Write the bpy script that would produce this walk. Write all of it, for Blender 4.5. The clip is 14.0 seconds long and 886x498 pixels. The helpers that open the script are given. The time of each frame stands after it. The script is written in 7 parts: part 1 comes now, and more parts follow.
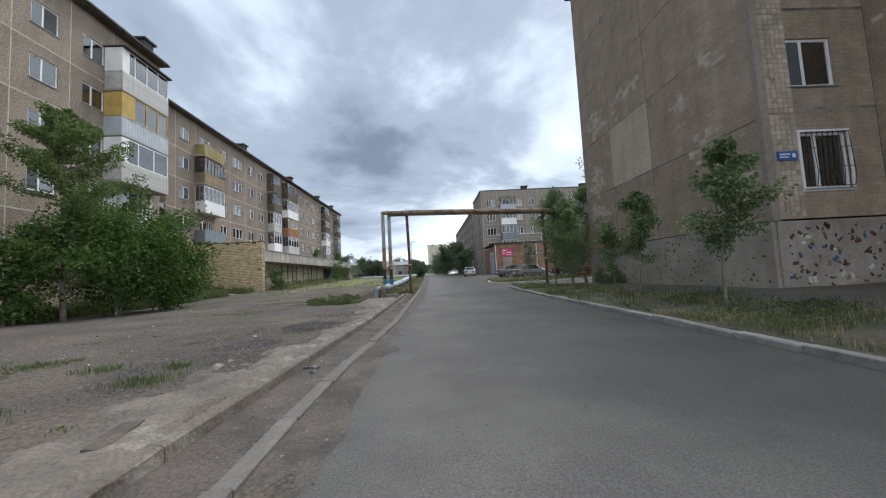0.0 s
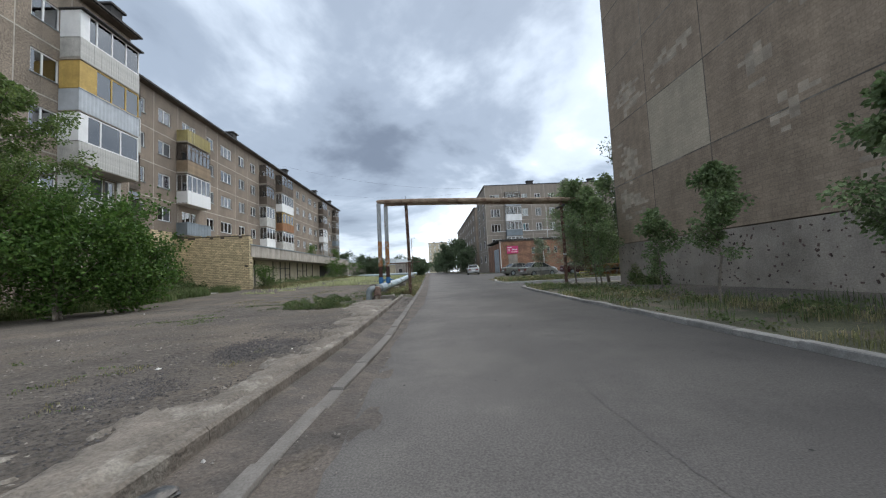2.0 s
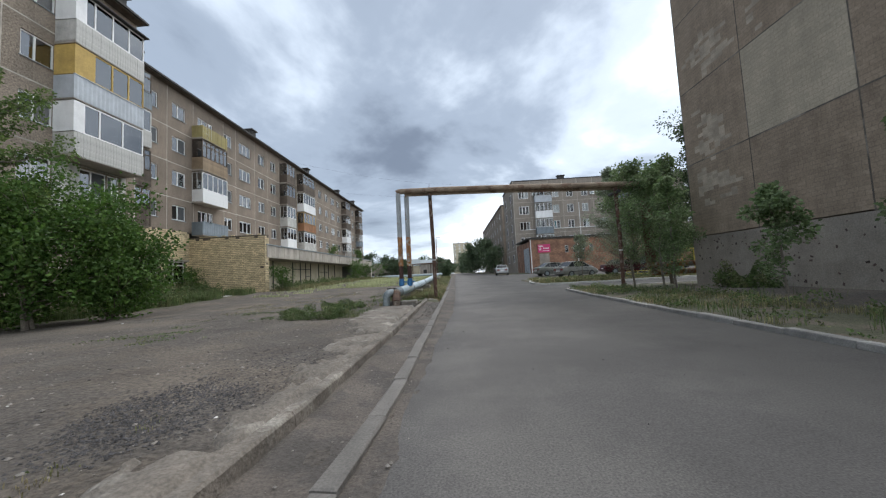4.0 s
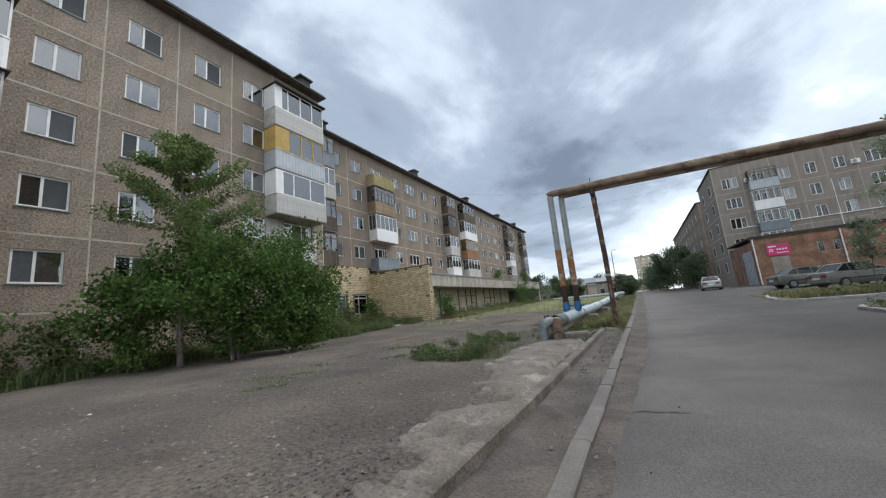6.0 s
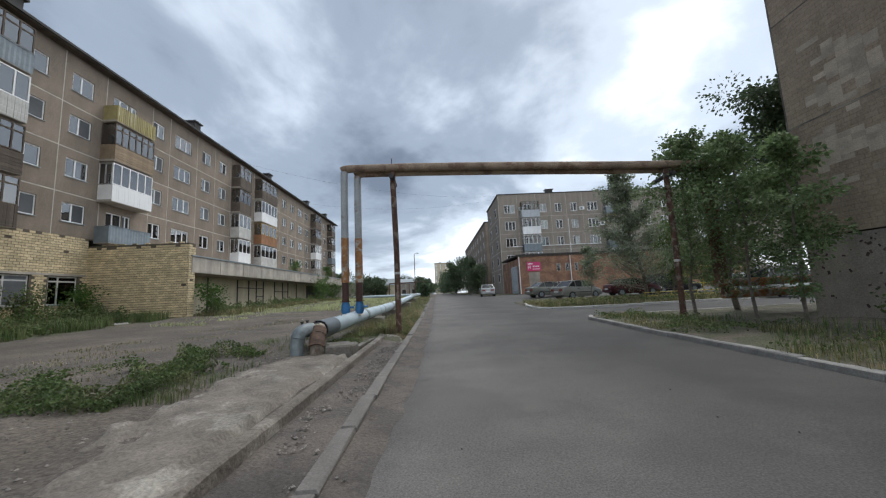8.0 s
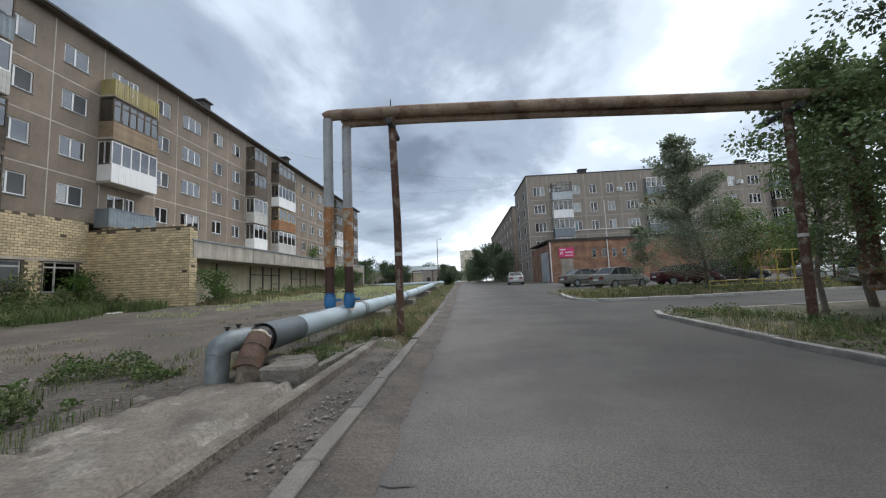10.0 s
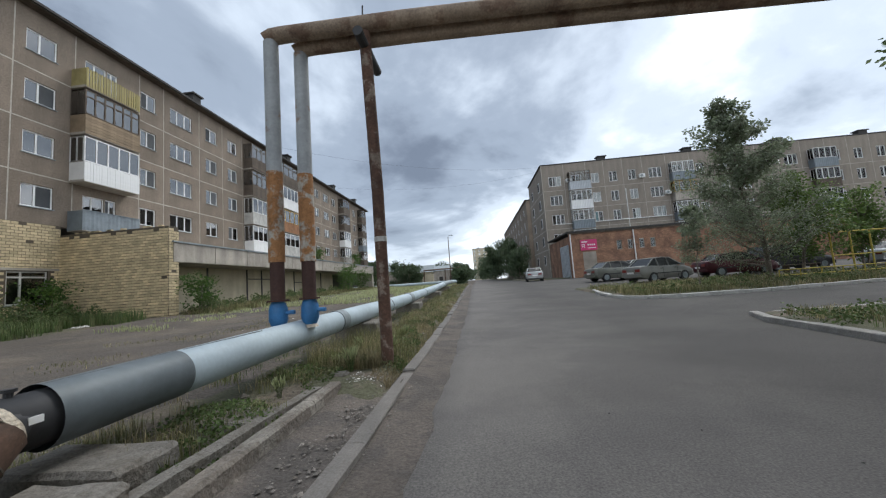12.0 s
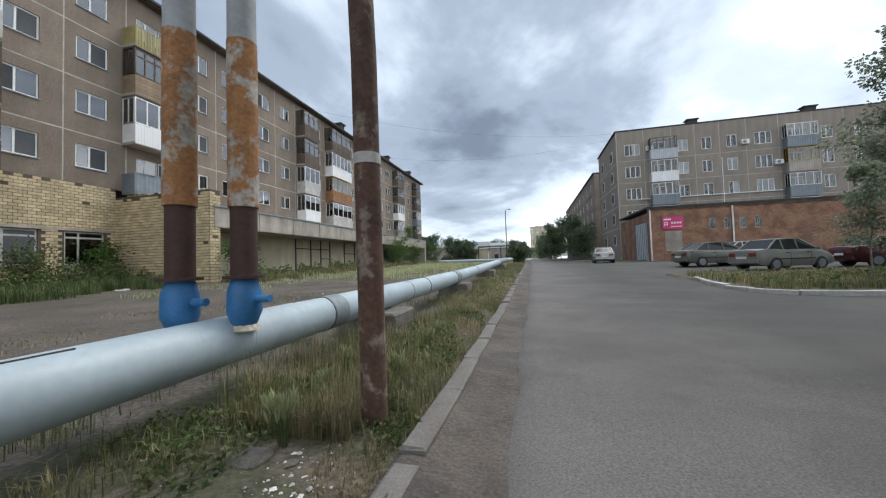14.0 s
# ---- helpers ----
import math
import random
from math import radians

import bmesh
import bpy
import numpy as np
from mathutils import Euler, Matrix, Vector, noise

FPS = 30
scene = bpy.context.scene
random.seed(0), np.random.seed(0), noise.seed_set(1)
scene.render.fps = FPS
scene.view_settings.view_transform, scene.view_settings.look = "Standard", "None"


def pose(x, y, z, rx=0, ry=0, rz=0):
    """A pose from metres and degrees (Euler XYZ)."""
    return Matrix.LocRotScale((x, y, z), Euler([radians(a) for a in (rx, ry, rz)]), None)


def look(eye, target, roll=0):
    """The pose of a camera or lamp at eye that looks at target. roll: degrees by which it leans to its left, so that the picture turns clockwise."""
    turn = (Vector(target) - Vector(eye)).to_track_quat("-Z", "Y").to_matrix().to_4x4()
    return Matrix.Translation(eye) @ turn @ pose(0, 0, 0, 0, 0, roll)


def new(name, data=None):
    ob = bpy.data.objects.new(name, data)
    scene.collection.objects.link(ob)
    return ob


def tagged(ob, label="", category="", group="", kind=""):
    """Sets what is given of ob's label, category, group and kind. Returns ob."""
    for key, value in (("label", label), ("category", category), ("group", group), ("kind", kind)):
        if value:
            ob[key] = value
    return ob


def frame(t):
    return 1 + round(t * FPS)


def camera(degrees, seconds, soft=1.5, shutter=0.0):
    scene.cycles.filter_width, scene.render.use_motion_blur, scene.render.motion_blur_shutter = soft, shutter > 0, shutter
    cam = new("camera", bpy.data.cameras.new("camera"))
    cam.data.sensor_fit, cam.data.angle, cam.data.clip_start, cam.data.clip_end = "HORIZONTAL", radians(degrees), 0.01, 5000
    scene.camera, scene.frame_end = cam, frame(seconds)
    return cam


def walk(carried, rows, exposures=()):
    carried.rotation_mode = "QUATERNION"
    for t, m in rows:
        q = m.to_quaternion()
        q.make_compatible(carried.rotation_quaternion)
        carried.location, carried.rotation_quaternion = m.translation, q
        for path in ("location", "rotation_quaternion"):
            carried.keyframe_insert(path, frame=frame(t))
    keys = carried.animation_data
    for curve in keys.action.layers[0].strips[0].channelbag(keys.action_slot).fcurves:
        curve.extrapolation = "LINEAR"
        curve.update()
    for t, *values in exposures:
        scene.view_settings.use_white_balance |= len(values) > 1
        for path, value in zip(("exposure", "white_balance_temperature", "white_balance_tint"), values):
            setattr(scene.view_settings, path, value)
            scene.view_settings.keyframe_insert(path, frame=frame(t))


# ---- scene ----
cam = camera(102.6, 14.0, 1.2)
ROWS = [  # seconds, x, y, z, yaw, pitch, roll
    (0.0, 0.775, 0.405, 1.160, -1.97, 4.04, 3.01),
    (0.5, 0.752, 1.095, 1.163, 4.51, 3.03, 3.79),
    (1.0, 0.730, 1.786, 1.164, 6.55, 2.77, 2.89),
    (1.5, 0.710, 2.477, 1.164, 3.49, 3.31, 3.12),
    (2.0, 0.685, 3.170, 1.164, -1.84, 3.74, 2.70),
    (2.2, 0.671, 3.447, 1.164, -2.66, 3.92, 2.25),
    (4.3, 0.470, 6.375, 1.163, 4.93, 4.16, 3.34),
    (4.5, 0.455, 6.654, 1.163, 9.74, 4.66, 3.84),
    (5.0, 0.428, 7.353, 1.164, 26.77, 7.29, 4.75),
    (5.5, 0.426, 8.054, 1.166, 40.14, 8.94, 4.37),
    (6.0, 0.448, 8.760, 1.168, 29.32, 9.81, 5.37),
    (6.5, 0.494, 9.471, 1.170, 13.09, 9.37, 3.96),
    (7.0, 0.562, 10.183, 1.170, 0.99, 9.44, 3.00),
    (7.2, 0.588, 10.469, 1.170, -0.87, 8.99, 2.71),
    (9.3, 0.839, 13.488, 1.176, -0.10, 4.27, 2.20),
    (9.5, 0.861, 13.775, 1.176, 1.89, 3.91, 1.94),
    (10.0, 0.910, 14.492, 1.176, 3.29, 5.41, 2.46),
    (10.5, 0.943, 15.203, 1.174, 5.15, 6.12, 1.08),
    (11.0, 0.947, 15.905, 1.169, 2.17, 7.25, 3.90),
    (11.5, 0.906, 16.594, 1.166, 2.74, 6.97, 3.88),
    (12.0, 0.830, 17.275, 1.162, 5.46, 5.40, 4.14),
    (12.5, 0.735, 17.954, 1.160, 12.71, 3.55, 3.38),
    (13.0, 0.651, 18.638, 1.158, 14.89, 2.38, 3.03),
    (13.5, 0.590, 19.326, 1.151, 16.84, 2.19, 2.51),
    (14.0, 0.568, 20.023, 1.139, 14.29, 2.11, 1.80),
]
EXPOSURES = [(0.0, 0.59), (2.2, 0.58), (5.5, 0.56), (7.0, 0.36), (9.5, 0.48), (12.0, 0.45), (14.0, 0.58)]
walk(cam, [(t, pose(x, y, z, 90 + pitch, roll, yaw)) for t, x, y, z, yaw, pitch, roll in ROWS], EXPOSURES)

# ---- sky, sun ----
SUN_ELEVATION, SUN_AZIMUTH = radians(56), radians(30)  # ahead and a little to the east of the street
world = bpy.data.worlds.new("overcast_sky")
scene.world = world
world.use_nodes = True


def build_sky():
    nt = world.node_tree
    nd, ln = nt.nodes, nt.links
    nd.clear()
    out, bg = nd.new("ShaderNodeOutputWorld"), nd.new("ShaderNodeBackground")
    sky = nd.new("ShaderNodeTexSky")
    sky.sky_type, sky.sun_disc, sky.sun_elevation, sky.sun_rotation = "NISHITA", False, SUN_ELEVATION, SUN_AZIMUTH
    tex = nd.new("ShaderNodeTexCoord")
    sep = nd.new("ShaderNodeSeparateXYZ")
    ln.new(tex.outputs["Generated"], sep.inputs[0])

    def op(kind, a, b=None, c=None):
        m = nd.new("ShaderNodeMath")
        m.operation = kind
        for i, v in enumerate((a, b, c)):
            if v is None:
                continue
            if isinstance(v, (int, float)):
                m.inputs[i].default_value = v
            else:
                ln.new(v, m.inputs[i])
        return m.outputs[0]

    up = op("MAXIMUM", sep.outputs[2], 0.0)
    flat = op("ADD", up, 0.26)
    comb = nd.new("ShaderNodeCombineXYZ")
    ln.new(op("DIVIDE", sep.outputs[0], flat), comb.inputs[0])
    ln.new(op("DIVIDE", sep.outputs[1], flat), comb.inputs[1])
    big = nd.new("ShaderNodeTexNoise")
    big.inputs["Scale"].default_value, big.inputs["Detail"].default_value, big.inputs["Roughness"].default_value = 1.15, 9, 0.54
    big.inputs["Distortion"].default_value = 0.25
    turn = nd.new("ShaderNodeMapping")
    turn.inputs["Rotation"].default_value = (0, 0, radians(30))
    ln.new(comb.outputs[0], turn.inputs["Vector"])
    ln.new(turn.outputs[0], big.inputs["Vector"])
    ramp = nd.new("ShaderNodeValToRGB")
    cr = ramp.color_ramp
    cr.interpolation = "EASE"
    stops = ((0.32, (0.15, 0.185, 0.245)), (0.46, (0.30, 0.36, 0.45)), (0.59, (0.58, 0.665, 0.775)), (0.71, (1.0, 1.07, 1.15)))
    while len(cr.elements) < len(stops):
        cr.elements.new(0.5)
    for e, (p, c) in zip(cr.elements, stops):
        e.position, e.color = p, (*c, 1)
    # thinner cloud towards the sun, heavier on the other side
    sunv = Vector((math.sin(SUN_AZIMUTH) * math.cos(SUN_ELEVATION), math.cos(SUN_AZIMUTH) * math.cos(SUN_ELEVATION), math.sin(SUN_ELEVATION)))
    dot = nd.new("ShaderNodeVectorMath")
    dot.operation = "DOT_PRODUCT"
    ln.new(tex.outputs["Generated"], dot.inputs[0])
    dot.inputs[1].default_value = (0.80, -0.42, -0.22)
    low = nd.new("ShaderNodeMapRange")
    low.interpolation_type = "SMOOTHSTEP"
    for i, v in enumerate((0.02, 0.26, 0.15, 0.0)):
        low.inputs[i + 1].default_value = v
    ln.new(up, low.inputs[0])
    toward = op("ADD", op("MULTIPLY_ADD", dot.outputs["Value"], 0.205, 0.085), low.outputs[0])
    ln.new(op("ADD", big.outputs["Fac"], toward), ramp.inputs[0])
    mix = nd.new("ShaderNodeMixRGB")
    mix.inputs[0].default_value = 0.93
    scale = nd.new("ShaderNodeVectorMath")
    scale.operation = "SCALE"
    scale.inputs["Scale"].default_value = 0.10
    ln.new(sky.outputs[0], scale.inputs[0])
    ln.new(scale.outputs[0], mix.inputs[1])
    ln.new(ramp.outputs[0], mix.inputs[2])
    ln.new(mix.outputs[0], bg.inputs[0])
    bg.inputs[1].default_value = 1.0
    ln.new(bg.outputs[0], out.inputs[0])
    lamp = bpy.data.lights.new("sun", "SUN")
    lamp.energy, lamp.angle, lamp.color = 1.5, radians(24), (1.0, 0.98, 0.94)
    ob = new("sun", lamp)
    ob.matrix_world = look(sunv * 100, (0, 0, 0))


build_sky()


# ---- materials ----
def shade(name, color, rough=0.85, metal=0.0, grain=(0.25, 60.0), stain=(0.2, 1.2), bump=(0.3, 60.0, 0.01), rand=0.0, island=0.0, second=None, amount=0.5,
          patch=0.8, spec=0.5, streak=0.0, tiles=None):
    """Base colour with two scales of variation, an optional second colour in patches, and fine relief."""
    m = bpy.data.materials.new(name)
    m.use_nodes = True
    nt = m.node_tree
    nd, ln = nt.nodes, nt.links
    bs = nd["Principled BSDF"]
    bs.inputs["Roughness"].default_value, bs.inputs["Metallic"].default_value = rough, metal
    bs.inputs["Specular IOR Level"].default_value = spec
    tc = nd.new("ShaderNodeTexCoord")
    co = tc.outputs["Object"]

    def noi(scale, detail=4, rough_=0.6, vec=None):
        n = nd.new("ShaderNodeTexNoise")
        n.inputs["Scale"].default_value, n.inputs["Detail"].default_value, n.inputs["Roughness"].default_value = scale, detail, rough_
        ln.new(vec or co, n.inputs["Vector"])
        return n.outputs["Fac"]

    def rng(v, a, b, c, d):
        r = nd.new("ShaderNodeMapRange")
        for i, k in enumerate((a, b, c, d)):
            r.inputs[i + 1].default_value = k
        ln.new(v, r.inputs[0])
        return r.outputs[0]

    def mul(col, fac):
        x = nd.new("ShaderNodeVectorMath")
        x.operation = "SCALE"
        ln.new(col, x.inputs[0])
        ln.new(fac, x.inputs["Scale"])
        return x.outputs[0]

    rgb = nd.new("ShaderNodeRGB")
    rgb.outputs[0].default_value = (*color, 1)
    col = rgb.outputs[0]
    if second:
        x = nd.new("ShaderNodeMixRGB")
        x.inputs[2].default_value = (*second, 1)
        ln.new(col, x.inputs[1])
        ln.new(rng(noi(patch, 6, 0.65), 0.62 - amount * 0.25, 0.70 - amount * 0.25, 0, 1), x.inputs[0])
        col = x.outputs[0]
    if grain[0]:
        col = mul(col, rng(noi(grain[1], 3), 0.3, 0.7, 1 - grain[0], 1 + grain[0]))
    if stain[0]:
        col = mul(col, rng(noi(stain[1], 5), 0.3, 0.7, 1 - stain[0], 1 + stain[0]))
    if streak:
        mp = nd.new("ShaderNodeMapping")
        mp.inputs["Scale"].default_value = (1.6, 1.6, 0.22)
        ln.new(co, mp.inputs["Vector"])
        col = mul(col, rng(noi(1.0, 4, 0.6, mp.outputs[0]), 0.35, 0.7, 1 + streak * 0.4, 1 - streak))
    if tiles:
        # courses of brick or tile, too fine to model at that distance
        sx = nd.new("ShaderNodeSeparateXYZ")
        cx = nd.new("ShaderNodeCombineXYZ")
        ln.new(co, sx.inputs[0])
        along = nd.new("ShaderNodeMath")
        ln.new(sx.outputs[0], along.inputs[0])
        ln.new(sx.outputs[1], along.inputs[1])
        ln.new(along.outputs[0], cx.inputs[0])
        ln.new(sx.outputs[2], cx.inputs[1])
        bk = nd.new("ShaderNodeTexBrick")
        bk.inputs["Scale"].default_value, bk.inputs["Mortar Size"].default_value = 1.0, tiles[2]
        bk.inputs["Brick Width"].default_value, bk.inputs["Row Height"].default_value = tiles[0], tiles[1]
        bk.inputs["Color1"].default_value, bk.inputs["Color2"].default_value = (1 + tiles[3],) * 3 + (1,), (1 - tiles[3],) * 3 + (1,)
        bk.inputs["Mortar"].default_value = (tiles[4],) * 3 + (1,)
        ln.new(cx.outputs[0], bk.inputs["Vector"])
        x = nd.new("ShaderNodeVectorMath")
        x.operation = "MULTIPLY"
        ln.new(col, x.inputs[0])
        ln.new(bk.outputs["Color"], x.inputs[1])
        col = x.outputs[0]
    if rand:
        oi = nd.new("ShaderNodeObjectInfo")
        col = mul(col, rng(oi.outputs["Random"], 0, 1, 1 - rand, 1 + rand))
    if island:
        ge = nd.new("ShaderNodeNewGeometry")
        col = mul(col, rng(ge.outputs["Random Per Island"], 0, 1, 1 - island, 1 + island))
    ln.new(col, bs.inputs["Base Color"])
    if bump[0]:
        b = nd.new("ShaderNodeBump")
        b.inputs["Strength"].default_value, b.inputs["Distance"].default_value = bump[0], bump[2]
        ln.new(noi(bump[1], 4), b.inputs["Height"])
        ln.new(b.outputs[0], bs.inputs["Normal"])
    return m


def graded_across(m, a, b, pale, dark):
    """Base colour scaled from pale to dark across the road, from x = a to x = b, with an uneven limit."""
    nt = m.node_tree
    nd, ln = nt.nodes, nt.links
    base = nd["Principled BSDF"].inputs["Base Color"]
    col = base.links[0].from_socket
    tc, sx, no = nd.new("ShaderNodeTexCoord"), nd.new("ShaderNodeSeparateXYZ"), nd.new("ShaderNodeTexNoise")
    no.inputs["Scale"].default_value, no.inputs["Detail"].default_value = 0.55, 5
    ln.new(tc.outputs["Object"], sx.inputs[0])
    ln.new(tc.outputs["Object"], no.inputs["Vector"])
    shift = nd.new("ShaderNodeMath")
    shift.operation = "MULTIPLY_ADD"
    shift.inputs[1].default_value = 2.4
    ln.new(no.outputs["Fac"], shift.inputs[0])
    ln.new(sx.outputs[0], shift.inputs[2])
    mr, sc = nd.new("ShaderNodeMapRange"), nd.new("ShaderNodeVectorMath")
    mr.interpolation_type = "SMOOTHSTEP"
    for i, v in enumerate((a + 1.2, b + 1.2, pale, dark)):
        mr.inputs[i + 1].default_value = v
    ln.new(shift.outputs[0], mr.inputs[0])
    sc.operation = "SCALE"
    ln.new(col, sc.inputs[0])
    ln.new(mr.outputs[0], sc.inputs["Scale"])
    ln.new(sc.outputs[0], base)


def leafy(name, color, tip, island=0.35):
    """Two-sided leaf: diffuse with some light let through."""
    m = shade(name, color, 0.6, grain=(0.0, 1), stain=(0.35, 0.9), bump=(0, 1, 0), island=island, second=tip, amount=0.5, patch=2.2, spec=0.35)
    nt = m.node_tree
    bs = nt.nodes["Principled BSDF"]
    tr = nt.nodes.new("ShaderNodeBsdfTranslucent")
    mx = nt.nodes.new("ShaderNodeMixShader")
    mx.inputs[0].default_value = 0.33
    nt.links.new(bs.inputs["Base Color"].links[0].from_socket, tr.inputs[0])
    nt.links.new(bs.outputs[0], mx.inputs[1])
    nt.links.new(tr.outputs[0], mx.inputs[2])
    nt.links.new(mx.outputs[0], nt.nodes["Material Output"].inputs[0])
    return m


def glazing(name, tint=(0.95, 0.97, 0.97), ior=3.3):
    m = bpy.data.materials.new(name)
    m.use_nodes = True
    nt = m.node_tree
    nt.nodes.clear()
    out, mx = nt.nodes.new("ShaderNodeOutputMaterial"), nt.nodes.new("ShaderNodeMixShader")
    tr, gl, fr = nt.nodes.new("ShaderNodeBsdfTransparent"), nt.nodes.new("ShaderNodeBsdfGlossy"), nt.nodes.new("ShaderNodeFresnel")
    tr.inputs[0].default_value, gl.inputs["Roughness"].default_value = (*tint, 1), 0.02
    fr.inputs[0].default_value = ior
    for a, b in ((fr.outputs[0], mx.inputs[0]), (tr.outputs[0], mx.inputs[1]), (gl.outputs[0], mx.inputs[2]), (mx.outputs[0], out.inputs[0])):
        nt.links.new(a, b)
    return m


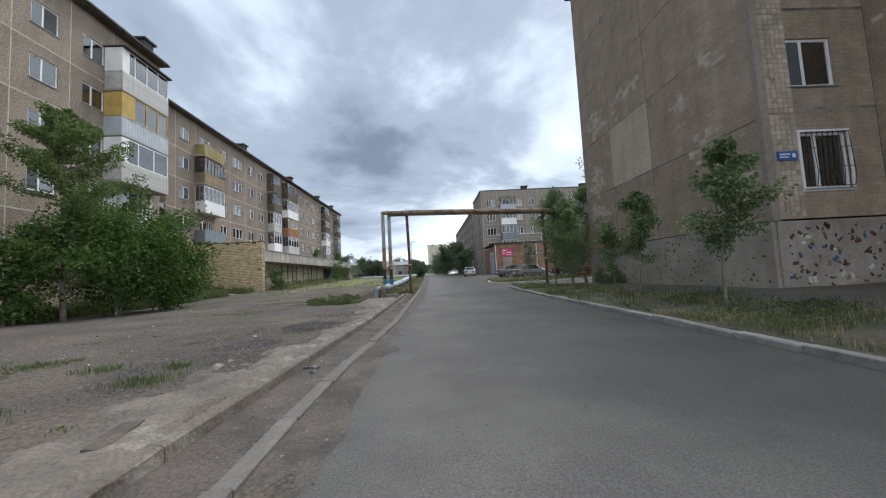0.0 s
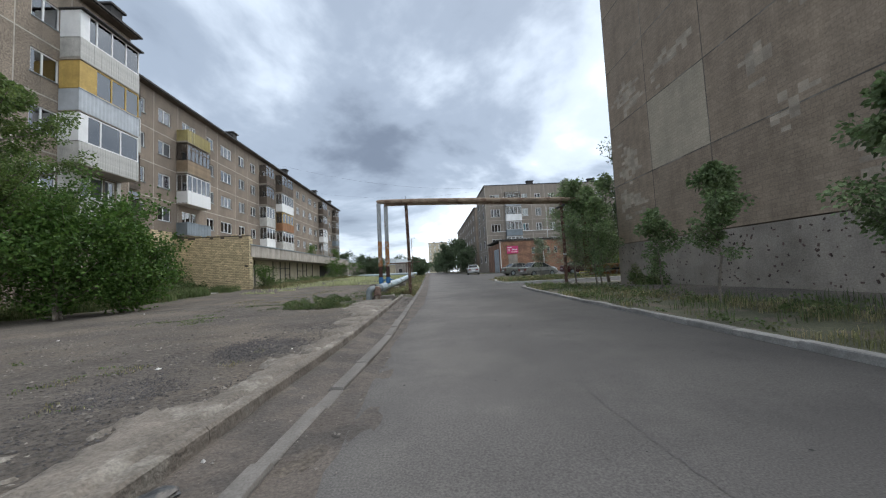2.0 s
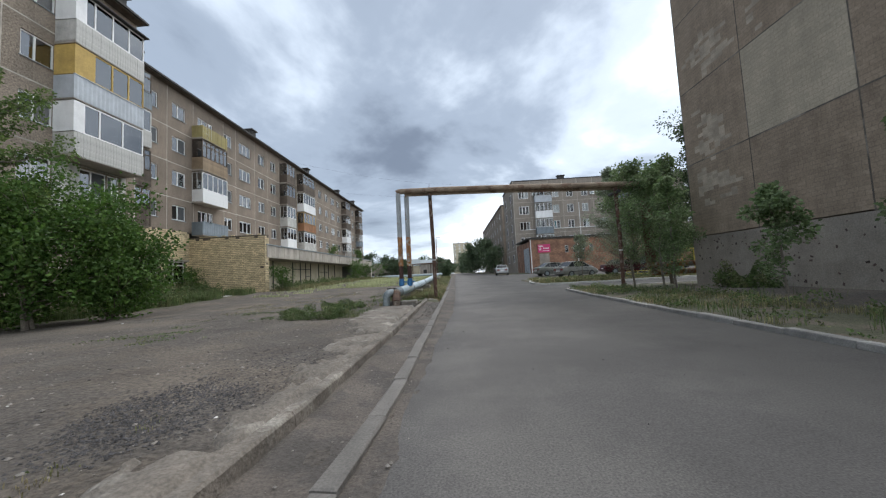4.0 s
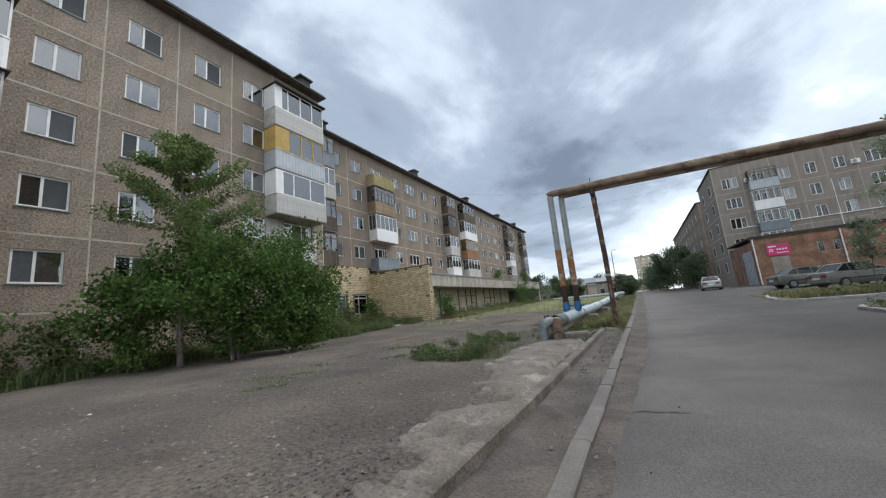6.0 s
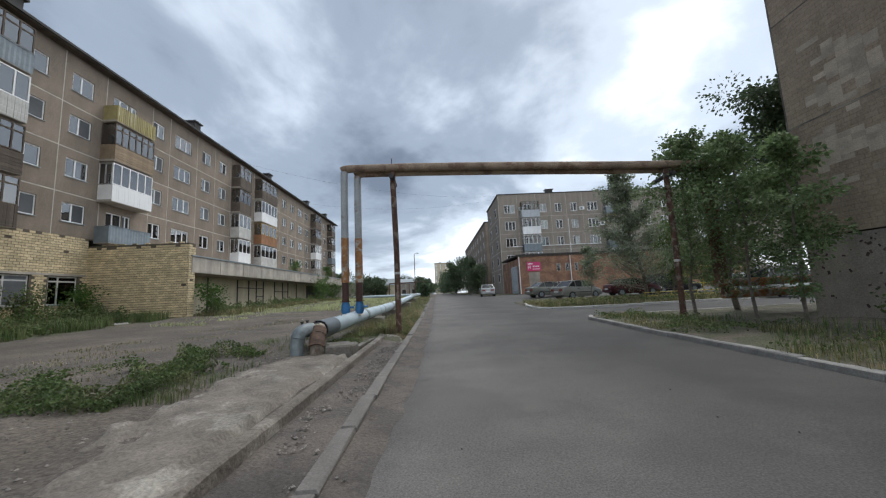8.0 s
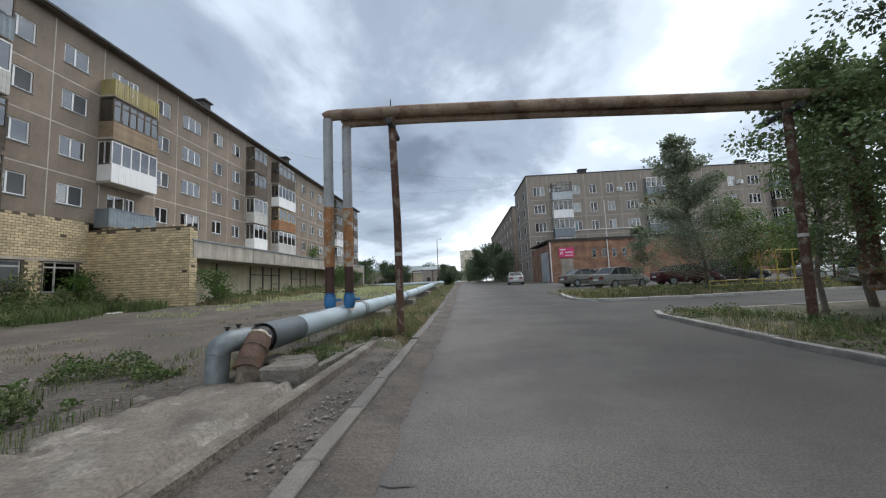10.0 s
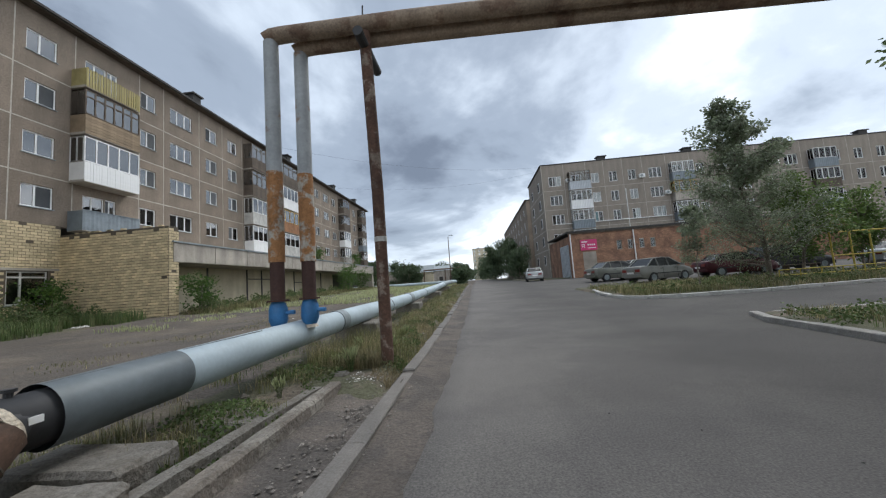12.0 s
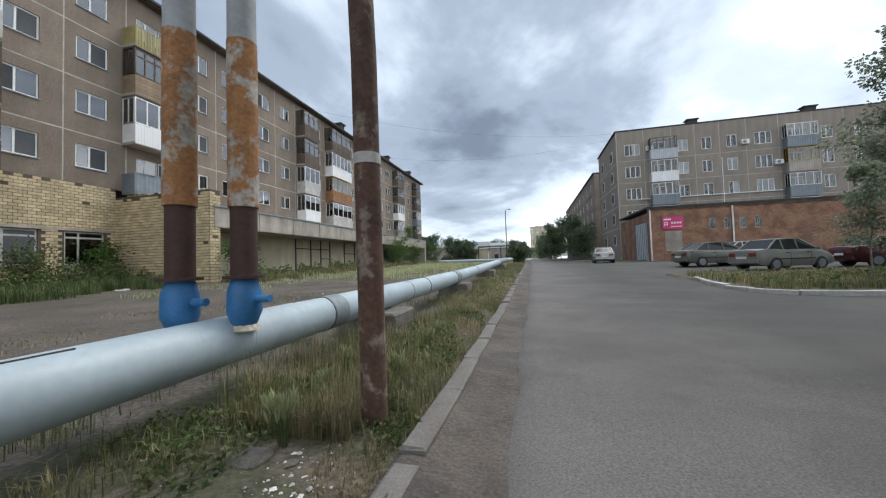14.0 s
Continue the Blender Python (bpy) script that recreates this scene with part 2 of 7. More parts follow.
M = dict(
    asphalt=shade("asphalt", (0.112, 0.104, 0.098), 0.92, grain=(0.36, 70), stain=(0.16, 0.45), bump=(0.5, 80, 0.005), second=(0.132, 0.123, 0.114), amount=0.6, patch=0.35, spec=0.4),
    dirt=shade("dirt", (0.138, 0.114, 0.091), 0.97, grain=(0.5, 24), stain=(0.38, 0.9), bump=(1.0, 11, 0.06), second=(0.09, 0.077, 0.065), amount=0.75, patch=0.45),
    gutter=shade("gutter_dirt", (0.122, 0.103, 0.088), 0.97, grain=(0.3, 45), stain=(0.25, 1.4), bump=(0.8, 25, 0.03), second=(0.09, 0.079, 0.07), amount=0.6, patch=1.6),
    soil=shade("dry_soil", (0.128, 0.105, 0.078), 0.97, grain=(0.35, 30), stain=(0.3, 1.2), bump=(0.9, 12, 0.05), second=(0.085, 0.085, 0.05), amount=0.8, patch=1.4),
    slab=shade("old_concrete", (0.255, 0.233, 0.20), 0.93, grain=(0.3, 38), stain=(0.32, 2.2), bump=(0.9, 16, 0.03), second=(0.165, 0.143, 0.12), amount=0.95, patch=1.7),
    kerb_pale=shade("pale_kerb_concrete", (0.29, 0.277, 0.257), 0.93, grain=(0.2, 55), stain=(0.3, 2.2), bump=(0.5, 40, 0.01), rand=0.15),
    kerb=shade("kerb_concrete", (0.168, 0.155, 0.141), 0.93, grain=(0.2, 55), stain=(0.25, 2.2), bump=(0.5, 40, 0.01), rand=0.12),
    panel_a=shade("aggregate_panel", (0.275, 0.226, 0.178), 0.95, grain=(0.55, 14), stain=(0.2, 0.6), bump=(0.6, 26, 0.02), rand=0.07, streak=0.12),
    panel_b=shade("rendered_panel", (0.245, 0.198, 0.156), 0.95, grain=(0.22, 14), stain=(0.2, 0.5), bump=(0.4, 20, 0.015), rand=0.08, streak=0.15),
    panel_c=shade("grey_panel", (0.29, 0.25, 0.21), 0.95, grain=(0.15, 10), stain=(0.15, 0.4), bump=(0.3, 20, 0.015), rand=0.06, streak=0.15),
    panel_r=shade("tiled_panel", (0.37, 0.288, 0.212), 0.9, grain=(0.2, 20), stain=(0.25, 0.5), bump=(0.4, 30, 0.01), rand=0.06, second=(0.32, 0.25, 0.186), amount=0.7, patch=0.4, streak=0.18, tiles=(0.24, 0.115, 0.008, 0.09, 0.82)),
    panel_pale=shade("pale_tiled_panel", (0.47, 0.405, 0.31), 0.9, grain=(0.15, 20), stain=(0.15, 0.6), bump=(0.4, 30, 0.01), streak=0.1, tiles=(0.24, 0.115, 0.008, 0.06, 0.84)),
    seam=shade("joint_mortar", (0.46, 0.42, 0.36), 0.95, grain=(0.15, 30), stain=(0.3, 1.5), bump=(0.3, 30, 0.01)),
    seam_dark=shade("joint_mortar_dark", (0.12, 0.105, 0.09), 0.95, grain=(0.15, 30), stain=(0.4, 1.2), bump=(0.3, 30, 0.01), second=(0.27, 0.245, 0.21), amount=0.5, patch=0.5),
    # near-black colour holds the shade of unlit rooms; road chips reuse it
    room=shade("shaded_room_and_chips", (0.05, 0.048, 0.045), 0.95, grain=(0, 1), stain=(0.3, 0.6), bump=(0, 1, 0)),
    curtain=shade("net_curtain", (0.80, 0.80, 0.79), 0.95, grain=(0.1, 8), stain=(0.2, 2), bump=(0, 1, 0), rand=0.3),
    drape=shade("teal_drape", (0.10, 0.30, 0.33), 0.95, grain=(0.1, 8), stain=(0.2, 2), bump=(0, 1, 0), rand=0.3),
    white=shade("white_plastic", (0.82, 0.82, 0.81), 0.45, grain=(0.05, 20), stain=(0.1, 1), bump=(0, 1, 0), streak=0.08),
    old_white=shade("aged_white_paint", (0.50, 0.49, 0.46), 0.7, grain=(0.15, 20), stain=(0.25, 2), bump=(0.2, 30, 0.005), streak=0.2),
    wood=shade("weathered_boards", (0.115, 0.09, 0.07), 0.9, grain=(0.3, 25), stain=(0.3, 2), bump=(0.4, 30, 0.01), rand=0.2, streak=0.25),
    tan=shade("tan_boards", (0.27, 0.20, 0.13), 0.85, grain=(0.2, 25), stain=(0.25, 2), bump=(0.3, 30, 0.01), rand=0.12, streak=0.15),
    yellow=shade("yellow_paint", (0.50, 0.34, 0.10), 0.75, grain=(0.12, 20), stain=(0.2, 1.5), bump=(0.2, 30, 0.005), streak=0.12),
    red_sheet=shade("dull_red_sheet", (0.17, 0.045, 0.035), 0.7, grain=(0.15, 20), stain=(0.25, 1.5), bump=(0.2, 30, 0.005), streak=0.2),
    screen=shade("insect_screen", (0.085, 0.09, 0.095), 0.95, grain=(0.1, 60), stain=(0.15, 2), bump=(0, 1, 0), rand=0.25),
    olive=shade("faded_olive_slats", (0.36, 0.305, 0.13), 0.8, grain=(0.2, 20), stain=(0.25, 1.5), bump=(0.2, 30, 0.005), rand=0.15, streak=0.2),
    bluegrey=shade("blue_grey_metal", (0.20, 0.235, 0.26), 0.6, grain=(0.12, 20), stain=(0.2, 1.5), bump=(0.2, 30, 0.005), streak=0.15),
    palegrey=shade("pale_grey_metal", (0.45, 0.48, 0.51), 0.5, grain=(0.08, 20), stain=(0.15, 1.5), bump=(0.1, 30, 0.005), streak=0.1),
    rustpanel=shade("rusty_sheet", (0.30, 0.15, 0.075), 0.85, grain=(0.25, 20), stain=(0.3, 2), bump=(0.3, 30, 0.01), streak=0.2),
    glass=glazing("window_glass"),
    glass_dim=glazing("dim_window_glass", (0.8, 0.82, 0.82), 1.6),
    roofing=shade("bitumen_roof", (0.055, 0.052, 0.05), 0.9, grain=(0.2, 20), stain=(0.2, 1), bump=(0.3, 30, 0.01)),
    brick=shade("yellow_brick", (0.56, 0.455, 0.285), 0.93, grain=(0.2, 40), stain=(0.15, 1.5), bump=(0.4, 50, 0.008), rand=0.22, island=0.2),
    mortar=shade("brick_mortar", (0.11, 0.09, 0.066), 0.95, grain=(0.2, 40), stain=(0.25, 1.5), bump=(0.3, 40, 0.01)),
    cream=shade("cream_render", (0.52, 0.46, 0.34), 0.9, grain=(0.08, 20), stain=(0.15, 0.8), bump=(0.2, 30, 0.005), streak=0.15),
    canopy=shade("canopy_concrete", (0.40, 0.36, 0.31), 0.93, grain=(0.15, 25), stain=(0.25, 0.8), bump=(0.3, 20, 0.01), streak=0.25),
    orange=shade("orange_brick", (0.37, 0.205, 0.13), 0.93, tiles=(0.26, 0.08, 0.012, 0.2, 0.75), second=(0.27, 0.15, 0.10), amount=0.6, patch=0.7, grain=(0.2, 12), stain=(0.25, 0.8), bump=(0.3, 30, 0.01), rand=0.12, island=0.18),
    dark=shade("dark_paint", (0.03, 0.03, 0.032), 0.6, grain=(0.1, 20), stain=(0.2, 2), bump=(0.1, 30, 0.004)),
    plinth=shade("mosaic_plinth", (0.34, 0.30, 0.255), 0.93, grain=(0.2, 30), stain=(0.25, 0.9), bump=(0.5, 18, 0.02), streak=0.15),
    chip=shade("mosaic_chip", (0.10, 0.065, 0.055), 0.7, grain=(0.3, 30), stain=(0.2, 4), bump=(0.2, 30, 0.005), island=0.5),
    pipe=shade("pale_blue_cladding", (0.42, 0.50, 0.54), 0.5, 0.0, grain=(0.06, 20), stain=(0.12, 1.2), bump=(0.08, 6, 0.02), streak=0.08),
    dark_clad=shade("dark_grey_cladding", (0.135, 0.158, 0.168), 0.5, 0.2, grain=(0.1, 12), stain=(0.2, 2), bump=(0.1, 8, 0.01)),
    zinc=shade("galvanised_sheet", (0.24, 0.275, 0.285), 0.55, 0.25, grain=(0.12, 12), stain=(0.2, 3), bump=(0.1, 8, 0.02), rand=0.1),
    grey_paint=shade("peeling_grey_paint", (0.35, 0.37, 0.38), 0.65, grain=(0.1, 20), stain=(0.2, 2), bump=(0.3, 25, 0.006), second=(0.25, 0.15, 0.09), amount=0.12, patch=2.2),
    rust=shade("rust", (0.115, 0.062, 0.042), 0.9, grain=(0.3, 30), stain=(0.3, 3), bump=(0.5, 30, 0.01), second=(0.18, 0.11, 0.07), amount=0.6, patch=3.5),
    rust_grey=shade("rust_under_paint", (0.31, 0.15, 0.062), 0.9, grain=(0.25, 30), stain=(0.3, 3), bump=(0.5, 25, 0.01), second=(0.39, 0.36, 0.31), amount=0.5, patch=4.0, streak=0.25),
    pipe_rust=shade("dull_rusted_pipe", (0.34, 0.26, 0.19), 0.85, grain=(0.25, 30), stain=(0.3, 1.5), bump=(0.4, 25, 0.01), second=(0.20, 0.13, 0.09), amount=0.5, patch=1.6),
    sleeve_rust=shade("sheet_rust", (0.135, 0.08, 0.055), 0.85, grain=(0.2, 40), stain=(0.3, 4), bump=(0.3, 30, 0.006), second=(0.105, 0.068, 0.05), amount=0.5, patch=6),
    dust_rust=shade("dusty_sheet_rust", (0.17, 0.14, 0.11), 0.92, grain=(0.2, 40), stain=(0.3, 4), bump=(0.3, 30, 0.006), second=(0.12, 0.09, 0.068), amount=0.5, patch=6),
    primer=shade("dark_red_primer", (0.060, 0.028, 0.022), 0.75, grain=(0.2, 30), stain=(0.25, 3), bump=(0.2, 30, 0.005)),
    blue=shade("blue_valve_paint", (0.035, 0.16, 0.36), 0.5, grain=(0.1, 30), stain=(0.2, 4), bump=(0.2, 30, 0.005)),
    pole=shade("rusted_pole", (0.098, 0.052, 0.035), 0.85, grain=(0.3, 30), stain=(0.4, 3), bump=(0.5, 30, 0.01), second=(0.21, 0.165, 0.13), amount=0.45, patch=5, streak=0.2),
    bark=shade("bark", (0.19, 0.165, 0.135), 0.95, grain=(0.3, 25), stain=(0.3, 3), bump=(0.9, 18, 0.03), streak=0.3),
    leaf=leafy("poplar_leaf", (0.14, 0.205, 0.085), (0.215, 0.275, 0.14)),
    leaf_elm=leafy("elm_leaf", (0.092, 0.148, 0.038), (0.15, 0.205, 0.06)),
    leaf_bush=leafy("shrub_leaf", (0.058, 0.122, 0.022), (0.105, 0.178, 0.038)),
    leaf_grey=leafy("silver_leaf", (0.195, 0.235, 0.145), (0.29, 0.32, 0.235)),
    leaf_far=leafy("far_leaf", (0.08, 0.115, 0.06), (0.10, 0.14, 0.075)),
    grass=leafy("grass_blade", (0.155, 0.16, 0.068), (0.34, 0.29, 0.165), 0.45),
    straw=leafy("straw_blade", (0.33, 0.27, 0.16), (0.26, 0.22, 0.12), 0.4),
    weed=leafy("weed_leaf", (0.095, 0.14, 0.048), (0.17, 0.185, 0.085), 0.45),
    litter_wool=shade("mineral_wool", (0.55, 0.48, 0.38), 0.97, grain=(0.3, 30), stain=(0.2, 5), bump=(0.8, 40, 0.02)),
    seed=leafy("barley_head", (0.42, 0.46, 0.24), (0.48, 0.48, 0.28), 0.2),
)


# asphalt colour falls from 1.07 to 0.58 of its base towards the right
graded_across(M["asphalt"], 0.4, 4.4, 1.07, 0.58)


# ---- helpers for building ----
def part(name, bm, material, parent=None, label="", smooth=False):
    """One mesh object under a thing or a part, in its parent's own axes."""
    me = bpy.data.meshes.new(name)
    bm.to_mesh(me)
    bm.free()
    me.materials.append(material)
    if smooth:
        me.shade_smooth()
        me.set_sharp_from_angle(angle=radians(45))
    ob = new(name, me)
    ob.parent = parent
    if label:
        ob["label"] = label
    return ob


def thing(name, x, y, z, rz=0, label="", category="", group="", kind=""):
    ob = new(name)
    ob.matrix_world = pose(x, y, z, 0, 0, rz)
    return tagged(ob, label, category, group, kind)


def box(bm, x0, x1, y0, y1, z0, z1, m=None):
    v = [bm.verts.new((m @ Vector(p)) if m else p) for p in ((x0, y0, z0), (x1, y0, z0), (x1, y1, z0), (x0, y1, z0), (x0, y0, z1), (x1, y0, z1), (x1, y1, z1), (x0, y1, z1))]
    for f in ((3, 2, 1, 0), (4, 5, 6, 7), (0, 1, 5, 4), (1, 2, 6, 5), (2, 3, 7, 6), (3, 0, 4, 7)):
        bm.faces.new([v[i] for i in f])
    return bm


def boxes(*bb):
    bm = bmesh.new()
    for b in bb:
        box(bm, *b)
    return bm


def tube(bm, pts, radii, sides=10, cap=True):
    """A round bar along points."""
    pts = [Vector(p) for p in pts]
    if isinstance(radii, (int, float)):
        radii = [radii] * len(pts)
    rings, side = [], None
    for i, p in enumerate(pts):
        d = (pts[min(i + 1, len(pts) - 1)] - pts[max(i - 1, 0)]).normalized()
        if side is None:
            side = d.cross((0, 0, 1) if abs(d.z) < 0.9 else (1, 0, 0)).normalized()
        side = (side - d * side.dot(d)).normalized()
        o = d.cross(side)
        rings.append([bm.verts.new(p + radii[i] * (math.cos(a) * side + math.sin(a) * o)) for a in (2 * math.pi * k / sides for k in range(sides))])
    for a, b in zip(rings, rings[1:]):
        for k in range(sides):
            bm.faces.new((a[k], a[(k + 1) % sides], b[(k + 1) % sides], b[k]))
    if cap:
        bm.faces.new(rings[0][::-1])
        bm.faces.new(rings[-1])
    return bm


def rod(pts, radii, sides=10):
    return tube(bmesh.new(), pts, radii, sides)


def smooth(a, b, t):
    t = min(1, max(0, (t - a) / (b - a)))
    return t * t * (3 - 2 * t)


def rise(x, y):
    """The street climbs a little past the gantry."""
    return 0.6 * smooth(24, 58, y) + 0.5 * smooth(58, 260, y)


def land(x, y):
    """Height of the open ground."""
    z = rise(x, y)
    left = smooth(0.5, 1.5, -x) if y < 21.3 else smooth(0.24, 0.5, -x)
    z += left * (0.09 + 0.05 * noise.noise((x * 0.35, y * 0.35, 0)) + 0.03 * noise.noise((x * 1.3, y * 1.3, 3)))
    z += 0.22 * smooth(9, 14, -x) * smooth(20, 34, y)
    if x > 5.2:
        z += (0.10 + 0.22 * smooth(5.4, 9.5, x) * (1 - smooth(16, 24, y)) + 0.03 * noise.noise((x * 0.9, y * 0.9, 5)))
    return z


# ---- ground and road ----
def kerb_x(y):
    """The line of the right-hand kerb up to the side road."""
    return float(np.interp(y, (-20, 3.5, 8.8, 15, 21.5, 24.4, 25.2), (5.05, 5.13, 5.30, 5.50, 5.85, 6.12, 6.6)))


def in_asphalt(x, y):
    if x < 0.1:
        return False
    if y < 25.3:
        return x < kerb_x(y) or (x > 6.6 and y > 25.15 + 0.09 * (x - 6.6))
    if y > 58:
        return x < 7.2
    south = 25.15 + 0.09 * (x - 6.6)
    if x > 6.6 and y < south:
        return False
    north = float(np.interp(x, (6.1, 6.25, 6.8, 7.6, 9, 11, 16, 40), (32.2, 31.2, 30.55, 30.35, 30.4, 30.6, 31.5, 34.5)))
    if x > 6.2 and north < y < 37.6 + 0.05 * x:
        return False
    return x < 46


def grid_mesh(xs, ys, height):
    nx = len(xs)
    verts = [(x, y, height(x, y)) for y in ys for x in xs]
    faces = [(j * nx + i, j * nx + i + 1, (j + 1) * nx + i + 1, (j + 1) * nx + i) for j in range(len(ys) - 1) for i in range(nx - 1)]
    return verts, faces


def sheet(name, verts, faces, material, label, category):
    me = bpy.data.meshes.new(name)
    me.from_pydata(verts, [], faces)
    me.materials.append(material)
    me.shade_smooth()
    ob = new(name, me)
    return tagged(ob, label, category, "", "structure")


def edge_x(y):
    """The line of the old concrete edging left of the road."""
    return float(np.interp(y, (-20, 3.0, 6.0, 9.0, 13, 22), (-1.08, -1.08, -1.0, -0.88, -0.84, -0.84))) if y < 21.3 else -0.27


def ground_height(x, y):
    if in_asphalt(x, y):
        return rise(x, y) - 0.06
    if edge_x(y) - 0.03 < x <= 0.1:
        return rise(x, y) - 0.004 + 0.012 * noise.noise((x * 4, y * 4, 0)) - (0.03 if x > 0.05 else 0)
    return land(x, y)


XS = sorted({-900, -500, -250, -120, -70, -45, 60, 90, 140, 260, 500, 900, -0.3, 0.0, 0.04, 0.12, *np.arange(-34, -10, 1.0), *np.arange(-10, -1.2, 0.3), *np.arange(-1.2, -0.05, 0.06), *np.arange(0.5, 5, 0.75), *np.arange(5.0, 8.0, 0.1), *np.arange(8, 14, 0.4), *np.arange(14, 50, 1.5)})
YS = sorted({-300, -120, -60, -30, 120, 150, 200, 260, 400, 900, *np.arange(-20, 0, 1.0), *np.arange(0, 24.4, 0.3), *np.arange(24.4, 38, 0.15), *np.arange(38, 90, 1.5), 58.0, 58.1})
GROUND = sheet("ground", *grid_mesh(XS, YS, ground_height), M["dirt"], "dusty brown bare earth yard with trodden tracks", "ground")
GROUND.data.materials.append(M["soil"])
for face in GROUND.data.polygons:
    fx, fy = face.center.x, face.center.y
    wob = 0.5 * noise.noise((fx * 0.9, fy * 0.9, 6))
    if (-2.3 + wob < fx < -0.25 and 18.9 < fy < 75) or (fx > 5.2 and not (fx + wob > 7.5 and fy < 20)) or fx + wob < -14.6 or (fx < -12.8 + wob and fy > 34.5):
        face.material_index = 1


def build_road():
    ys = list(np.arange(-20, 60, 0.2)) + list(np.arange(60, 300, 4.0))
    edge = lambda y: float(np.interp(y, (0, 9, 13, 17, 30, 60), (0.0, -0.02, 0.14, 0.34, 0.38, 0.25))) + 0.06 * noise.noise((0, y * 0.8, 1)) + 0.035 * noise.noise((0, y * 3.1, 7)) + (0.05 * noise.noise((0, y * 9, 9)))
    cols = [None, None, 0.62, 0.9, 1.6, 2.6, 3.6, 4.6, 5.6, 7.2, 10, 14, 20, 30, 47]
    verts, n = [], len(cols)
    for y in ys:
        for i, c in enumerate(cols):
            x = edge(y) + (0.0 if i == 0 else 0.03) if c is None else c
            camber = 0.0 if i else -0.03
            verts.append((x, y, rise(x, y) + 0.012 + camber + 0.006 * noise.noise((x * 0.7, y * 0.7, 2))))
    faces = []
    for j in range(len(ys) - 1):
        for i in range(n - 1):
            if ys[j] > 58 and cols[i] and cols[i] >= 7.2:
                continue
            faces.append((j * n + i, j * n + i + 1, (j + 1) * n + i + 1, (j + 1) * n + i))
    sheet("road", verts, faces, M["asphalt"], "worn grey asphalt road with a crumbling edge", "road")


build_road()


def stone_mesh(length, w, h, seed, gap=0.006):
    rnd = random.Random(seed)
    bm = bmesh.new()
    box(bm, -length / 2 + gap, length / 2 - gap, -w / 2, w / 2, -0.12, h)
    bmesh.ops.bevel(bm, geom=[e for e in bm.edges if min(v.co.z for v in e.verts) > 0], offset=0.016, segments=1, affect="EDGES")
    for v in bm.verts:
        if v.co.z > 0:
            v.co += Vector((0, rnd.uniform(-0.007, 0.007), rnd.uniform(-0.009, 0.004)))
    me = bpy.data.meshes.new("kerbstone")
    bm.to_mesh(me)
    bm.free()
    return me


def kerb(label, pts, w, h, length=1.0, material="kerb", base=0.0, shake=1.0):
    """A row of kerbstones along a line on the ground."""
    owner = thing("kerb", 0, 0, 0, 0, label, "kerb", "", "structure")
    shapes = [stone_mesh(length, w, h, s, 0.006 if shake == 1.0 else -0.03) for s in range(4)]
    for me in shapes:
        me.materials.append(M[material])
    rnd = random.Random(len(pts))
    line = [Vector((x, y, 0)) for x, y in pts]
    dist, k = 0.0, 0
    for a, b in zip(line, line[1:]):
        seg = (b - a).length
        while dist <= seg:
            p = a.lerp(b, dist / seg)
            ob = new("kerbstone", shapes[k % 4])
            ang = math.degrees(math.atan2(b.y - a.y, b.x - a.x)) + shake * rnd.uniform(-1.2, 1.2)
            ob.matrix_world = pose(p.x, p.y, rise(p.x, p.y) + base + shake * rnd.uniform(-0.012, 0.008), shake * rnd.uniform(-2, 2), shake * rnd.uniform(-0.6, 0.6), ang)
            ob.parent = owner
            dist += length
            k += 1
        dist -= seg
    return owner


# ---- panel buildings: own axes run along the front, outwards is -y ----
CACHE = {}


def shared(key, make, material):
    if key not in CACHE:
        bm = make()
        me = bpy.data.meshes.new("shape")
        bm.to_mesh(me)
        bm.free()
        me.materials.append(M[material])
        CACHE[key] = me
    return CACHE[key]


def put(name, me, parent, x, y, z, label=""):
    ob = new(name, me)
    ob.parent = parent
    ob.location = (x, y, z)
    if label:
        ob["label"] = label
    return ob


def holed(w, h, holes, thick=0.28):
    """A wall panel from (0,0) to (w,h) with openings that go through it."""
    bm = bmesh.new()
    us = sorted({0, w, *[u for q in holes for u in q[:2]]})
    zs = sorted({0, h, *[z for q in holes for z in q[2:]]})
    vert = {}

    def v(u, y, z):
        key = (round(u, 4), y, round(z, 4))
        if key not in vert:
            vert[key] = bm.verts.new((u, y, z))
        return vert[key]

    solid = lambda u, z: 0 < u < w and 0 < z < h and not any(a < u < b and c < z < d for a, b, c, d in holes)
    for a, b in zip(us, us[1:]):
        for c, d in zip(zs, zs[1:]):
            mu, mz = (a + b) / 2, (c + d) / 2
            if not solid(mu, mz):
                continue
            bm.faces.new((v(a, 0, c), v(b, 0, c), v(b, 0, d), v(a, 0, d)))
            for (p, q), (su, sz) in ((((b, c), (b, d)), (b + 0.002, mz)), (((a, d), (a, c)), (a - 0.002, mz)), (((b, d), (a, d)), (mu, d + 0.002)), (((a, c), (b, c)), (mu, c - 0.002))):
                if not solid(su, sz):
                    bm.faces.new((v(p[0], 0, p[1]), v(p[0], thick, p[1]), v(q[0], thick, q[1]), v(q[0], 0, q[1])))
    return bm


